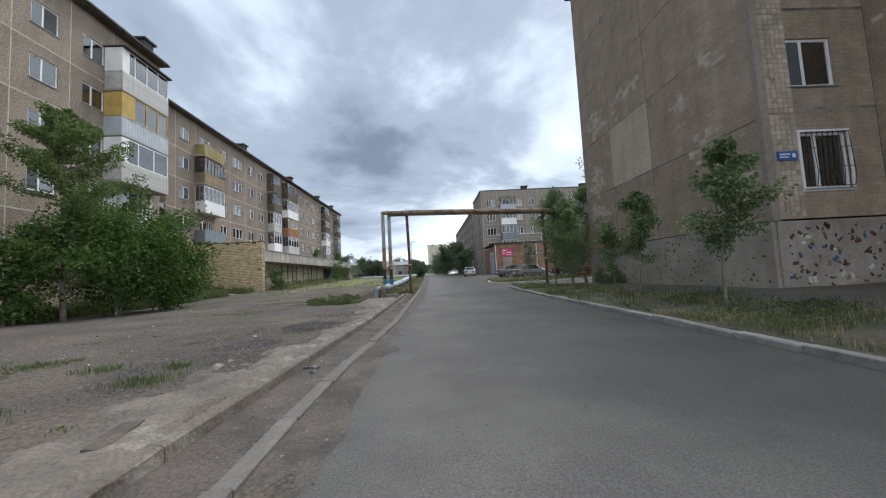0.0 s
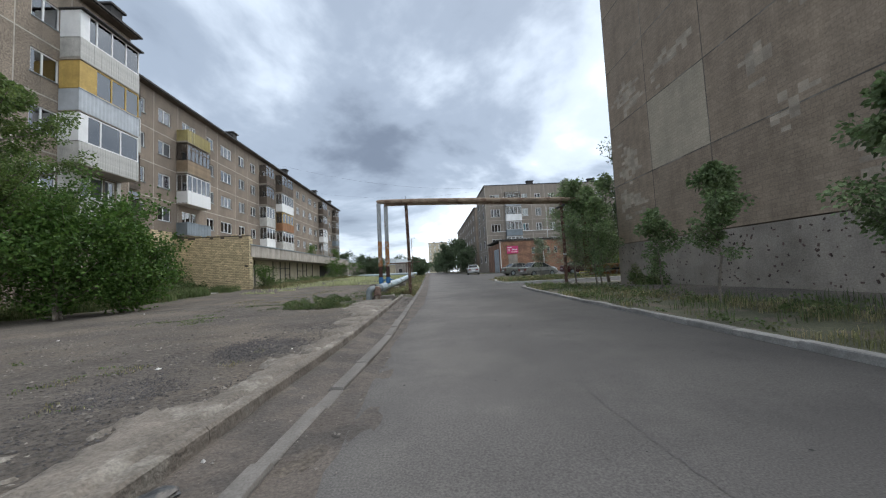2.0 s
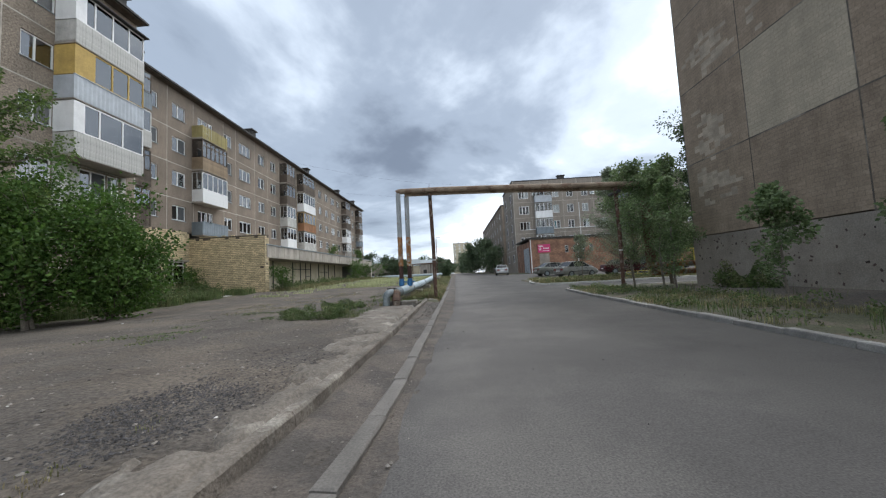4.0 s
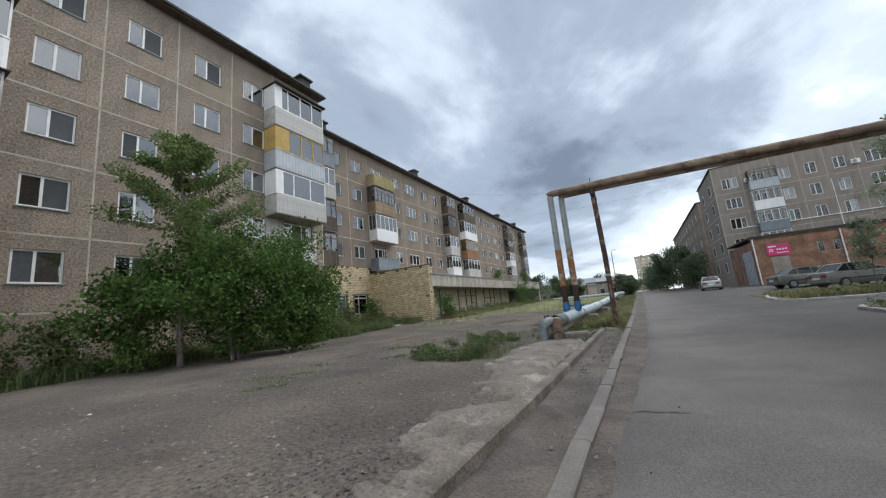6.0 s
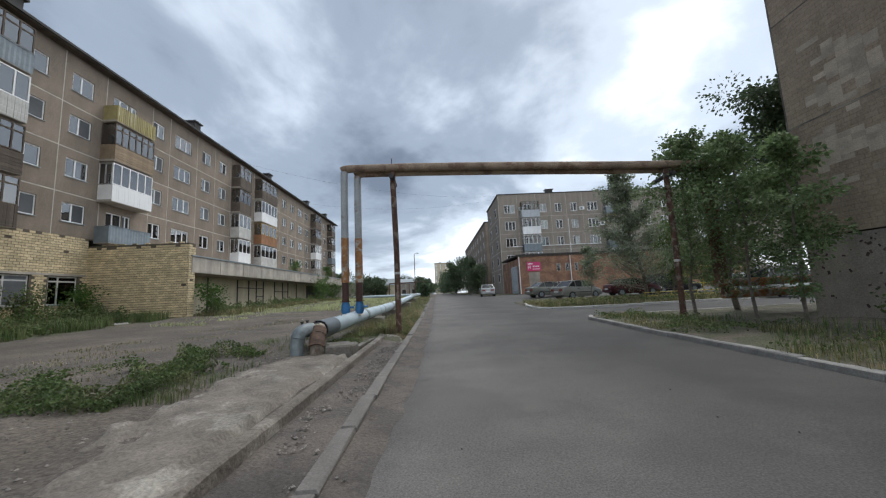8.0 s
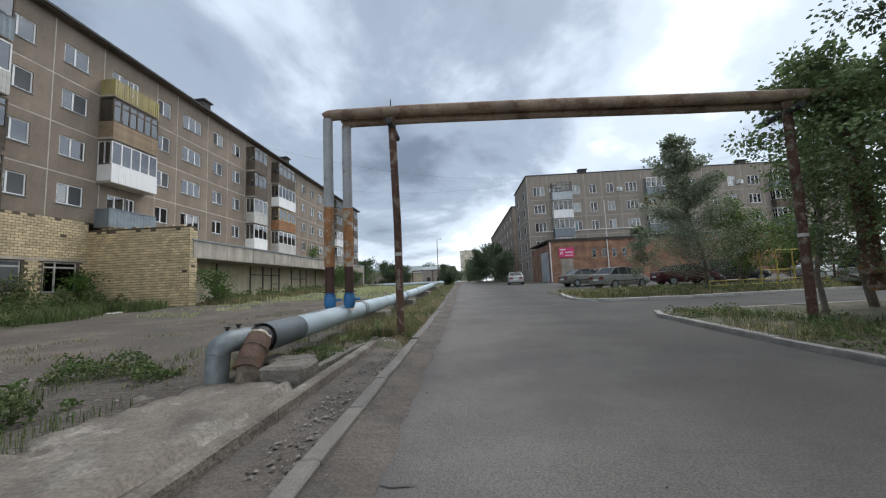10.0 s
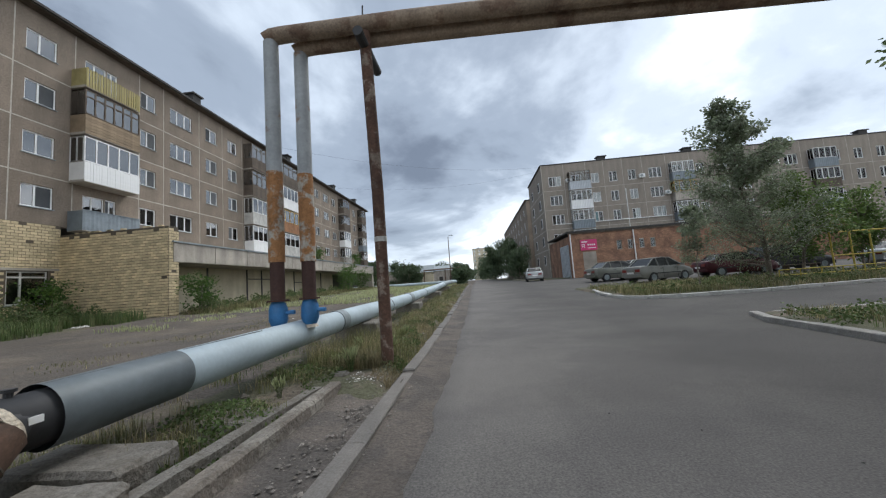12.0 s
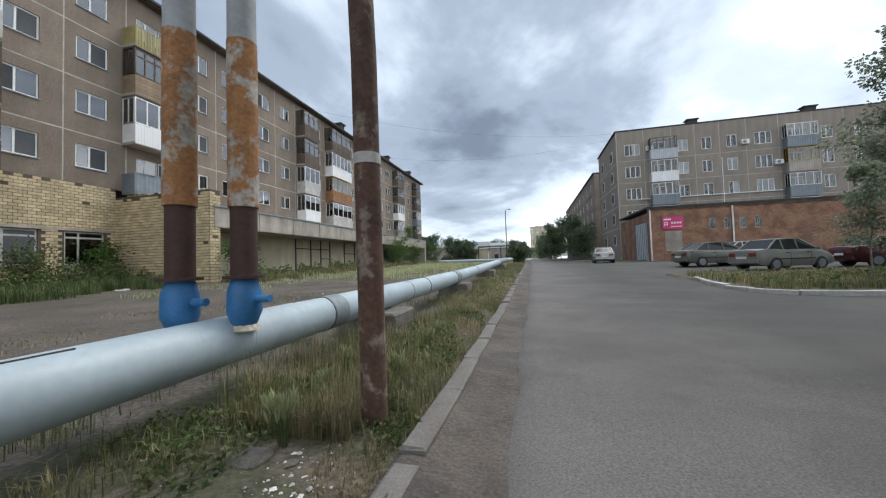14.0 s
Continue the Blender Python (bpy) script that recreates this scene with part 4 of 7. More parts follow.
def house_r_front():
    """The short front round the corner, facing back down the street."""
    ob = thing("apartment_building", 9.95, 9.45, 0.2, 0, "tiled panel bay of the brown apartment block with barred window", "apartment building", "panel apartment blocks")
    us, zs = [0.03, 3.3], [1.9, 4.95, 7.8, 10.65, 13.5, 17]
    wins = [(0.98, 2.32, 2.72, 4.27)] + [(0.92, 2.22, 5.57 + 2.85 * k, 6.95 + 2.85 * k) for k in range(4)]
    fill_front(ob, us, zs, wins, "panel_r")
    joints(ob, us, zs, "seam_dark", 0.06, 0.004)
    for i, q in enumerate(wins):
        w = window(ob, *q, mull=(0.36,))
        if i == 0:
            part("window_surround", holed(1.48, 1.69, ((0.07, 1.41, 0.07, 1.62),), 0.04), M["white"], w).location = (-0.07, -0.09, -0.07)
            for k in range(9):
                u = 0.09 + k * 0.15
                part("window_bar", rod([(u, -0.16, 0.02), (u, -0.22, 0.4), (u, -0.16, 1.54)], 0.009, 6), M["dark"], w)
            for z in (0.05, 0.55, 1.1, 1.52):
                part("window_bar", rod([(0.05, -0.17 - (0.05 if z == 0.55 else 0), z), (1.33, -0.17 - (0.05 if z == 0.55 else 0), z)], 0.009, 6), M["dark"], w)
    part("plinth", boxes((0.03, 3.3, -0.05, 0.3, -0.4, 1.88)), M["plinth"], ob)
    part("corner_strip", boxes((-0.07, 0.16, -0.05, 0.1, 1.9, 17)), M["panel_c"], ob)
    part("side_wall", boxes((3.3, 3.6, -9, 0.3, -0.3, 17)), M["panel_r"], ob)
    part("roof", boxes((-0.3, 14, -9.2, 11.0, 17.0, 17.3)), M["roofing"], ob)
    part("back_wall", boxes((3.6, 14, -9, -8.7, -0.3, 17)), M["panel_r"], ob)
    part("back_wall", boxes((13.7, 14, -8.7, 10.7, -0.3, 17)), M["panel_r"], ob)
    part("back_wall", boxes((0.3, 13.7, 10.45, 10.7, -0.3, 17)), M["panel_r"], ob)
    # near-black sheet carries the shade of the rooms in its colour
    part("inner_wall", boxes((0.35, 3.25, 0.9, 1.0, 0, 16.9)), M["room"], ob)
    rnd = random.Random(5)
    bm = bmesh.new()
    for i in range(60):
        u, z, s = rnd.uniform(0.3, 3.1), rnd.uniform(0.1, 1.75), rnd.uniform(0.02, 0.065)
        box(bm, -s, s, -0.008, 0.01, -s * 0.55, s * 0.55, pose(u, -0.05, z, 0, rnd.uniform(0, 360), 0))
    tagged(part("chip_inlay", bm, M["chip"], ob), kind="stuff")
    return ob


house_r()
house_r_front()


# ---- shop under the long house ----
def shop():
    ob = thing("brick_shop", -14.95, 34.2, 0.3, 90, "yellow brick shop annexe with a concrete canopy and cream infill wall", "shop")
    # canopy along the front, back wall with posts
    part("canopy", boxes((0.25, 36.5, 0.0, 6.3, 2.95, 4.0)), M["canopy"], ob)
    for i in range(12):
        part("canopy_board", boxes((0.27 + i * 3.02, 0.25 + (i + 1) * 3.02 - 0.03, -0.07, 0.0, 2.98, 3.98)), M["canopy"], ob)
    part("canopy_edge", boxes((0.2, 36.6, -0.12, 0.5, 4.0, 4.09)), M["zinc"], ob)
    part("infill_wall", boxes((0.3, 26, 2.1, 2.3, 0.15, 2.95)), M["cream"], ob, "cream boarded infill wall")
    part("infill_base", boxes((0.3, 26, 2.04, 2.3, -0.4, 0.2)), M["mortar"], ob)
    for u in (2.4, 5.2, 9.3, 11.2, 12.6, 14.0, 16.5, 18.5, 20.0, 22.5):
        part("frame_post", boxes((u, u + 0.09, 2.03, 2.1, 0.2, 2.95)), M["dark"], ob)
    for a, b, z in ((9.3, 11.2, 2.2), (11.2, 12.6, 2.2), (12.6, 14.0, 1.4), (12.6, 14.0, 2.2), (16.5, 20.0, 1.9)):
        part("frame_rail", boxes((a + 0.09, b, 2.035, 2.1, z, z + 0.07)), M["dark"], ob)
    # back of the bay painted near-black as shade under the canopy
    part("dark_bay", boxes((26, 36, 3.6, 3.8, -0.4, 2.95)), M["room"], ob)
    part("end_pier", boxes((36.0, 36.6, 0.0, 2.3, -0.5, 2.95)), M["canopy"], ob)
    return ob


SHOP = shop()


# ---- garage ----
def garage():
    ob = thing("garage", 11.25, 57.2, 0.6, 0, "orange brick garage with a grey metal gate and flat roof", "garage")
    wins = [(u, u + 0.55, 2.75, 3.8) for u in (4.95, 6.1, 7.3, 8.45)]
    w = part("wall", holed(30, 4.95, tuple(wins), 0.35), M["orange"], ob)
    for q in wins:
        window(ob, *q, mull=(), sill=False, curtains=0, material="canopy", glass="glass_dim")
    # garage interior's shade painted on one sheet behind the openings
    part("inner_wall", boxes((0.4, 29.5, 0.8, 0.9, 0, 4.9)), M["room"], ob)
    part("end_wall", boxes((-0.0, 0.35, 0.36, 10.5, -0.3, 4.6)), M["orange"], ob)
    part("end_wall", boxes((29.7, 30, 0.36, 10.5, -0.3, 4.6)), M["orange"], ob)
    part("roof", boxes((-0.2, 30.2, -0.18, 10.6, 4.95, 5.12)), M["roofing"], ob)
    part("fascia", boxes((-0.15, 30.2, -0.1, -0.02, 4.78, 4.95)), M["wood"], ob)
    g = part("gate", boxes((-0.09, -0.02, 0.5, 4.2, 0.0, 3.7)), M["palegrey"], ob, "grey sheet metal gate")
    for i in range(7):
        part("gate_rib", boxes((-0.12, -0.09, 0.6 + i * 0.58, 0.66 + i * 0.58, 0.05, 3.65)), M["bluegrey"], g)
    for u, s in ((0.1, 0.06), (6.75, 0.06)):
        part("downpipe", rod([(u, -0.1, 0.05), (u, -0.1, 4.8)], 0.06), M["white"], ob)
    part("wall_patch", boxes((1.3, 2.7, -0.03, -0.004, 0.9, 2.75)), M["plinth"], ob, "grey patched render on the brickwork")
    return ob


GARAGE = garage()


def pink_sign():
    sg = thing("shop_sign", 12.35, 57.14, 3.53, 0, "bright pink shop sign with white lettering on the brick wall", "sign")
    part("board", boxes((0, 1.75, -0.05, 0.0, 0, 1.15)), shade("sign_pink", (0.60, 0.045, 0.17), 0.5, grain=(0.05, 10), stain=(0.08, 2), bump=(0, 1, 0)), sg)
    bm = boxes((0.12, 0.75, -0.056, -0.05, 0.85, 0.98), (0.15, 0.2, -0.056, -0.05, 0.28, 0.68), (0.15, 0.45, -0.056, -0.05, 0.62, 0.68), (0.4, 0.45, -0.056, -0.05, 0.28, 0.68), (0.15, 0.45, -0.056, -0.05, 0.42, 0.48))
    for k in range(4):
        box(bm, 0.75 + k * 0.22, 0.9 + k * 0.22, -0.056, -0.05, 0.5, 0.66)
    box(bm, 0.7, 1.6, -0.056, -0.05, 0.2, 0.27)
    part("lettering", bm, M["white"], sg)


pink_sign()


# ---- heating pipe and gantry ----
def heating_pipe():
    ob = thing("heating_pipe", -1.82, 19.16, 0.54, 0, "large pale blue clad district heating pipe on concrete blocks", "pipe")
    R = 0.19
    level = lambda y: rise(0, 19 + y) + 0.01 * min(y, 6)
    segs = ((0.05, 1.02, "dark_clad", R + 0.006), (1.02, 3.3, "pipe", R), (3.3, 4.5, "pipe", R + 0.003), (4.5, 4.8, "zinc", R + 0.008), (4.8, 7.27, "pipe", R), (7.27, 8.4, "pipe", R), (8.4, 11.3, "pipe", R + 0.006), (11.3, 11.9, "zinc", R + 0.012), (11.9, 15.5, "pipe", R), (15.5, 19, "pipe", R + 0.006), (19, 26, "pipe", R), (26, 34, "zinc", R + 0.005), (34, 60, "pipe", R))
    for i, (a, b, m, r) in enumerate(segs):
        pts = [(0, y, level(y)) for y in np.linspace(a, b, max(2, int((b - a) / 2) + 2))]
        sec = part("cladding_section", tube(bmesh.new(), pts, r, 36, i > 0), M[m], ob, "", True)
        if i > 2:
            part("clamp_band", rod([(0, a - 0.012, level(a)), (0, a + 0.012, level(a))], r + 0.004, 36), M["dark_clad"], sec)
    for y0, y1, x in ((0.06, 0.45, 0.02), (0.55, 1.01, 0.0), (1.08, 2.2, 0.03), (4.0, 4.5, 0.0)):
        part("cladding_lap", rod([(x, y0, math.sqrt(R * R - x * x) + 0.004 + level(y0)), (x + 0.02, y1, math.sqrt(R * R - (x + 0.02) ** 2) + 0.002 + level(y1))], [0.002, 0.006], 6), M["dark"], ob)
    part("carrier_pipe", rod([(0, -0.2, 0.0), (0, -0.17, 0.0), (0, 0.3, 0.0)], [0.13, 0.16, 0.165], 28), M["dark"], ob, "black inner carrier pipe", True)
    part("carrier_label", boxes((0.152, 0.164, -0.1, -0.03, 0.01, 0.05)), M["white"], ob)
    # two jacketed pipes turn down: one under zinc, one under a rusted sleeve
    zleg = rod([(-0.19, -0.52, -0.42), (-0.185, -0.52, -0.2), (-0.17, -0.52, 0.06)], [0.13, 0.126, 0.132], 20)
    zarm = rod([(-0.165, -0.57, -0.02), (-0.155, -0.53, 0.07), (-0.11, -0.42, 0.125), (-0.05, -0.25, 0.13), (-0.01, -0.1, 0.12)], [0.118, 0.13, 0.135, 0.136, 0.134], 20)
    rleg = rod([(0.18, -0.50, -0.42), (0.175, -0.48, -0.25), (0.17, -0.44, -0.06)], [0.135, 0.135, 0.128], 18)
    sleeve = rod([(0.17, -0.50, -0.20), (0.16, -0.42, -0.10), (0.145, -0.31, 0.0), (0.13, -0.2, 0.10)], [0.147, 0.152, 0.153, 0.158], 22)
    for bm in (zleg, zarm, rleg, sleeve):
        bmesh.ops.translate(bm, verts=list(bm.verts), vec=(-0.04, 0.0, -0.09))
    for bm, amount in ((zleg, 0.018), (zarm, 0.022), (rleg, 0.02), (sleeve, 0.02)):
        bmesh.ops.subdivide_edges(bm, edges=[e for e in bm.edges if e.calc_length() > 0.09], cuts=1, use_grid_fill=True)
        for v in bm.verts:
            v.co += amount * noise.noise_vector(v.co * 7)
    part("elbow", zarm, M["zinc"], ob, "dented galvanised elbow cover", True)
    part("down_pipe", zleg, M["zinc"], ob, "dented galvanised sleeve", True)
    part("rusty_down_pipe", rleg, M["dust_rust"], ob, "dusty brown steel sleeve", True)
    rusty = part("rusty_elbow", sleeve, M["sleeve_rust"], ob, "rusted brown steel sleeve", True)
    part("tie_wire", rod([(0.108, -0.318, -0.098), (0.1075, -0.312, -0.0925)], 0.16, 22), M["dust_rust"], rusty)
    wool = rod([(0.088, -0.215, 0.01), (0.084, -0.18, 0.025)], [0.152, 0.138], 24)
    for v in wool.verts:
        v.co += 0.025 * noise.noise_vector(v.co * 22)
    part("wool_lining", wool, M["litter_wool"], ob, "torn pale mineral wool")
    part("pipe_stub", rod([(0.08, -0.25, 0.0), (0.04, -0.02, 0.01)], 0.11, 16), M["dark"], ob, "", True)
    for x, y, z in ((0.0, -0.08, 0.155), (-0.11, -0.3, 0.18), (-0.16, -0.44, 0.165)):
        part("vent_stub", rod([(x, y, z), (x, y, z + 0.03), (x, y, z + 0.034), (x, y, z + 0.05)], [0.02, 0.02, 0.035, 0.035], 10), M["dark"], ob)
    return ob


heating_pipe()


M["block"] = shade("pitted_concrete", (0.21, 0.193, 0.168), 0.95, grain=(0.25, 40), stain=(0.3, 3), bump=(0.9, 22, 0.03), second=(0.14, 0.125, 0.105), amount=0.6, patch=3)


def support_block(x0, x1, y0, y1, z0, z1, label):
    bm = boxes((x0, x1, y0, y1, z0, z1))
    bmesh.ops.bevel(bm, geom=list(bm.edges), offset=0.03, segments=1, affect="EDGES")
    bmesh.ops.subdivide_edges(bm, edges=list(bm.edges), cuts=2, use_grid_fill=True)
    for v in bm.verts:
        v.co += 0.02 * noise.noise_vector(v.co * 4)
    return tagged(part("concrete_block", bm, M["block"], None), label, "concrete block", "pipe supports")


support_block(-1.50, -0.97, 18.55, 19.0, -0.1, 0.29, "weathered concrete block beside the pipe end")
support_block(-2.1, -1.25, 19.15, 19.6, -0.1, 0.24, "weathered concrete slab lying under the pipe")
for yy in (25.2, 31.0, 38.5, 46):
    support_block(-2.3, -1.38, yy - 0.42, yy + 0.42, -0.1, 0.415 + rise(0, yy), "rough concrete block under the heating pipe")


def gantry():
    ob = thing("pipe_gantry", -1.95, 22.1, 0, 0, "rusty overhead heating pipe crossing the road on steel poles", "pipe gantry")
    for dx, dy, top in ((-0.05, 0.02, 5.08), (0.30, 0.26, 5.00)):
        z0 = 0.70
        part("valve", rod([(dx, dy, z0), (dx, dy, z0 + 0.05), (dx, dy, z0 + 0.10), (dx, dy, z0 + 0.26), (dx, dy, z0 + 0.34), (dx, dy, z0 + 0.36)], [0.088, 0.108, 0.128, 0.124, 0.10, 0.09], 18), M["blue"], ob, "blue painted valve", True)
        part("valve_stem", rod([(dx + 0.1, dy, z0 + 0.2), (dx + 0.24, dy, z0 + 0.2)], 0.03), M["blue"], ob)
        part("torn_collar", rod([(dx, dy, z0 - 0.04), (dx, dy, z0 + 0.004)], [0.12, 0.09], 9), M["litter_wool"] if dy > 0.1 else M["zinc"], ob)
        part("flange", rod([(dx, dy, z0 + 0.36), (dx, dy, z0 + 0.385)], 0.15, 18), M["primer"], ob)
        part("lower_riser", rod([(dx, dy, z0 + 0.38), (dx, dy, 1.62)], 0.098, 18), M["primer"], ob, "", True)
        part("rusty_riser", rod([(dx, dy, 1.62), (dx, dy, 2.95)], 0.112, 18), M["rust_grey"], ob, "rust-streaked riser", True)
        part("upper_riser", rod([(dx, dy, 2.95), (dx, dy, 3.9), (dx, dy, top - 0.1)], 0.107, 18), M["grey_paint"], ob, "", True)
        part("crossing_pipe", rod([(dx - 0.07, dy, top - 0.06), (dx + 0.02, dy, top - 0.01), (dx + 0.2, dy, top), (2.0, dy, top - 0.01), (5, dy, top - 0.09), (8, dy, top - 0.2), (11.1 + dx, dy, top - 0.28)], 0.12, 18), M["pipe_rust"], ob, "", True)
        part("far_riser", rod([(11.1 + dx, dy, top - 0.27), (11.1 + dx, dy, 3.0), (11.1 + dx, dy, 1.05 - dx)], 0.12, 16), M["rust"], ob, "", True)
        part("low_pipe", rod([(11.0 + dx, dy, 1.05 - dx), (13, dy + 0.2, 1.05 - dx), (19, dy + 0.6, 1.1 - dx)], 0.12, 16), M["rust_grey"], ob, "", True)
    for x, z0, drop in ((1.47, 0.0, 0.0), (9.9, 0.1, 0.25)):
        part("pole", rod([(x, 0.1, z0 - 0.1), (x, 0.06, 2.5), (x - 0.05, 0.0, 4.92 - drop)], 0.085, 16), M["pole"], ob, "", True)
        part("bracket", rod([(x - 0.05, -0.35, 4.7 - drop), (x - 0.05, 0.65, 4.7 - drop)], 0.07, 12), M["dark"], ob)
        part("pole_band", rod([(x, 0.074, 1.80), (x, 0.073, 1.87)], 0.09, 16), M["old_white"], ob)
    part("rod_tip", rod([(1.4, 0.0, 5.1), (1.41, 0.0, 5.35)], 0.012, 6), M["dark"], ob)
    return ob


gantry()


M["crumb"] = shade("asphalt_crumb", (0.075, 0.07, 0.07), 0.95, grain=(0.2, 60), stain=(0.1, 3), bump=(0, 1, 0), island=0.4)

# ---- kerbs, edging, slabs ----
kerb("sunken grey concrete kerbstones along the crumbling road edge", [(-0.44, -6), (-0.46, 3.5), (-0.42, 5.4)], 0.15, 0.05)
kerb("half-buried kerbstones silted over with dirt", [(-0.40, 5.95), (-0.33, 7.0)], 0.14, 0.022)
kerb("grey concrete kerbstones between road and verge", [(-0.30, 7.4), (-0.18, 9.5), (-0.15, 14), (-0.15, 22)], 0.15, 0.06)
kerb("grey concrete kerbstones along the grassy verge", [(-0.15, 22.5), (-0.16, 40), (-0.2, 70)], 0.17, 0.07)
def edging():
    """Long cast beams end to end, worn along the top edge."""
    owner = thing("kerb", 0, 0, 0, 0, "long worn concrete edging beams beside the gutter", "kerb", "", "structure")
    y = -6.0
    while y < 21.1:
        far = min(y + 2.95, 21.25)
        ys = np.linspace(y, far, 22)
        verts, faces = [], []
        for yy in ys:
            x, n = edge_x(yy), lambda k: noise.noise((k, yy * 2.3, 3)) + 0.5 * noise.noise((k, yy * 9.0, 5))
            z, wear = rise(x, yy) + 0.145, max(0.0, n(9)) * 0.022
            verts += [(x - 0.07, yy, z - 0.28), (x - 0.068 + 0.006 * n(1), yy, z - 0.012), (x - 0.058 + 0.006 * n(2), yy, z + 0.004 * n(3)), (x + 0.042 - wear + 0.005 * n(4), yy, z + 0.004 * n(5)),
                      (x + 0.062 - 0.4 * wear, yy, z - 0.018 - wear), (x + 0.075 + 0.004 * n(6), yy, z - 0.28)]
        for i in range(len(ys) - 1):
            faces += [(i * 6 + k, i * 6 + k + 1, i * 6 + k + 7, i * 6 + k + 6) for k in range(5)]
        e = (len(ys) - 1) * 6
        faces += [(5, 4, 3, 2, 1, 0), tuple(range(e, e + 6))]
        me = bpy.data.meshes.new("edging_beam")
        me.from_pydata(verts, [], faces)
        me.materials.append(M["slab"])
        new("edging_beam", me).parent = owner
        y = far + 0.008
    # a rougher, half-sunk beam behind the last one
    bm = boxes((-0.07, 0.05, -1.05, 1.05, -0.3, 0.0))
    bmesh.ops.subdivide_edges(bm, edges=list(bm.edges), cuts=7, use_grid_fill=True)
    for v in bm.verts:
        v.co += 0.014 * noise.noise_vector(v.co * 6) + Vector((0, 0, -0.03 * max(0, v.co.y)))
    part("edging_beam", bm, M["block"], owner).matrix_world = pose(-1.06, 20.15, 0.14, 0, 0, -2.5)


edging()
kerb("grey concrete kerbstones round the planted verge", [(5.10, -10), (5.13, 3.5), (5.30, 8.8), (5.50, 15), (5.85, 21.5), (6.12, 24.4), (6.35, 24.95), (6.9, 25.18), (14, 25.85), (34, 27.6)], 0.16, 0.115, 1.0, "kerb_pale")
kerb("whitewashed kerbstones round the parking island", [(7.2, 36.6), (6.5, 35.4), (6.2, 33.8), (6.1, 32.2), (6.25, 31.2), (6.8, 30.55), (7.6, 30.35), (9, 30.4), (11, 30.6), (16, 31.5), (40, 34.5)], 0.16, 0.13, 1.0, "old_white")


def gutter_strip():
    xs, ys = np.arange(-1.15, 0.75, 0.05), np.arange(-6, 62, 0.14)

    def height(x, y):
        z = rise(x, y) + 0.006 + 0.018 * noise.noise((x * 3, y * 1.4, 12)) + 0.008 * noise.noise((x * 11, y * 9, 5))
        return z - 0.1 * smooth(0.02, -0.02, x - edge_x(y)) + 0.03 * smooth(0.25, 0.0, abs(x - edge_x(y) - 0.12)) - 0.012 * smooth(0.0, 0.3, x) - 0.2 * smooth(21.2, 21.35, y) * smooth(-0.25, -0.3, x)

    sheet("gutter", *grid_mesh(list(xs), list(ys), height), M["gutter"], "silted brown dirt gutter between kerb and concrete edging", "gutter")


gutter_strip()


def old_slab():
    xs, ys = np.arange(-3.1, -0.9, 0.05), np.arange(-5, 18.55, 0.07)

    def height(x, y):
        wide = float(np.interp(y, (0, 3.5, 4.6, 6.5, 9, 13, 15, 18.4), (1.0, 0.9, 0.6, 0.42, 0.25, 0.45, 1.05, 1.3))) + 0.4 * noise.noise((0, y * 0.6, 4))
        gone = smooth(0.0, 0.5, (edge_x(y) - x) - wide + 0.55 * noise.noise((x * 1.6, y * 1.6, 8)) + 0.4 * noise.noise((x * 5, y * 5, 2)) + 0.2 * noise.noise((x * 14, y * 14, 6)))
        hole = smooth(0.40, 0.5, noise.noise((x * 0.9, y * 0.7, 21))) * smooth(13.5, 12.0, y)
        crack = 0.03 * smooth(0.06, 0.0, abs(noise.noise((x * 1.1, y * 0.8, 31))))
        seam = 0.05 * smooth(0.05, 0.02, abs(edge_x(y) - 0.10 - x))
        seam = max(seam, 0.09 * smooth(13, 15.5, y) * smooth(0.12, 0.06, abs(edge_x(y) - 0.15 - x + 0.05 * noise.noise((0, y * 2, 4)))))
        return 0.142 - 0.16 * max(gone, hole) - crack - seam + 0.014 * noise.noise((x * 6, y * 6, 1)) + 0.007 * noise.noise((x * 17, y * 17, 4)) - (0.4 if x > edge_x(y) else 0.0)

    v, f = grid_mesh(list(xs), list(ys), height)
    ob = sheet("pavement", v, f, M["slab"], "broken pale concrete pavement slab half buried in dirt", "pavement")


old_slab()


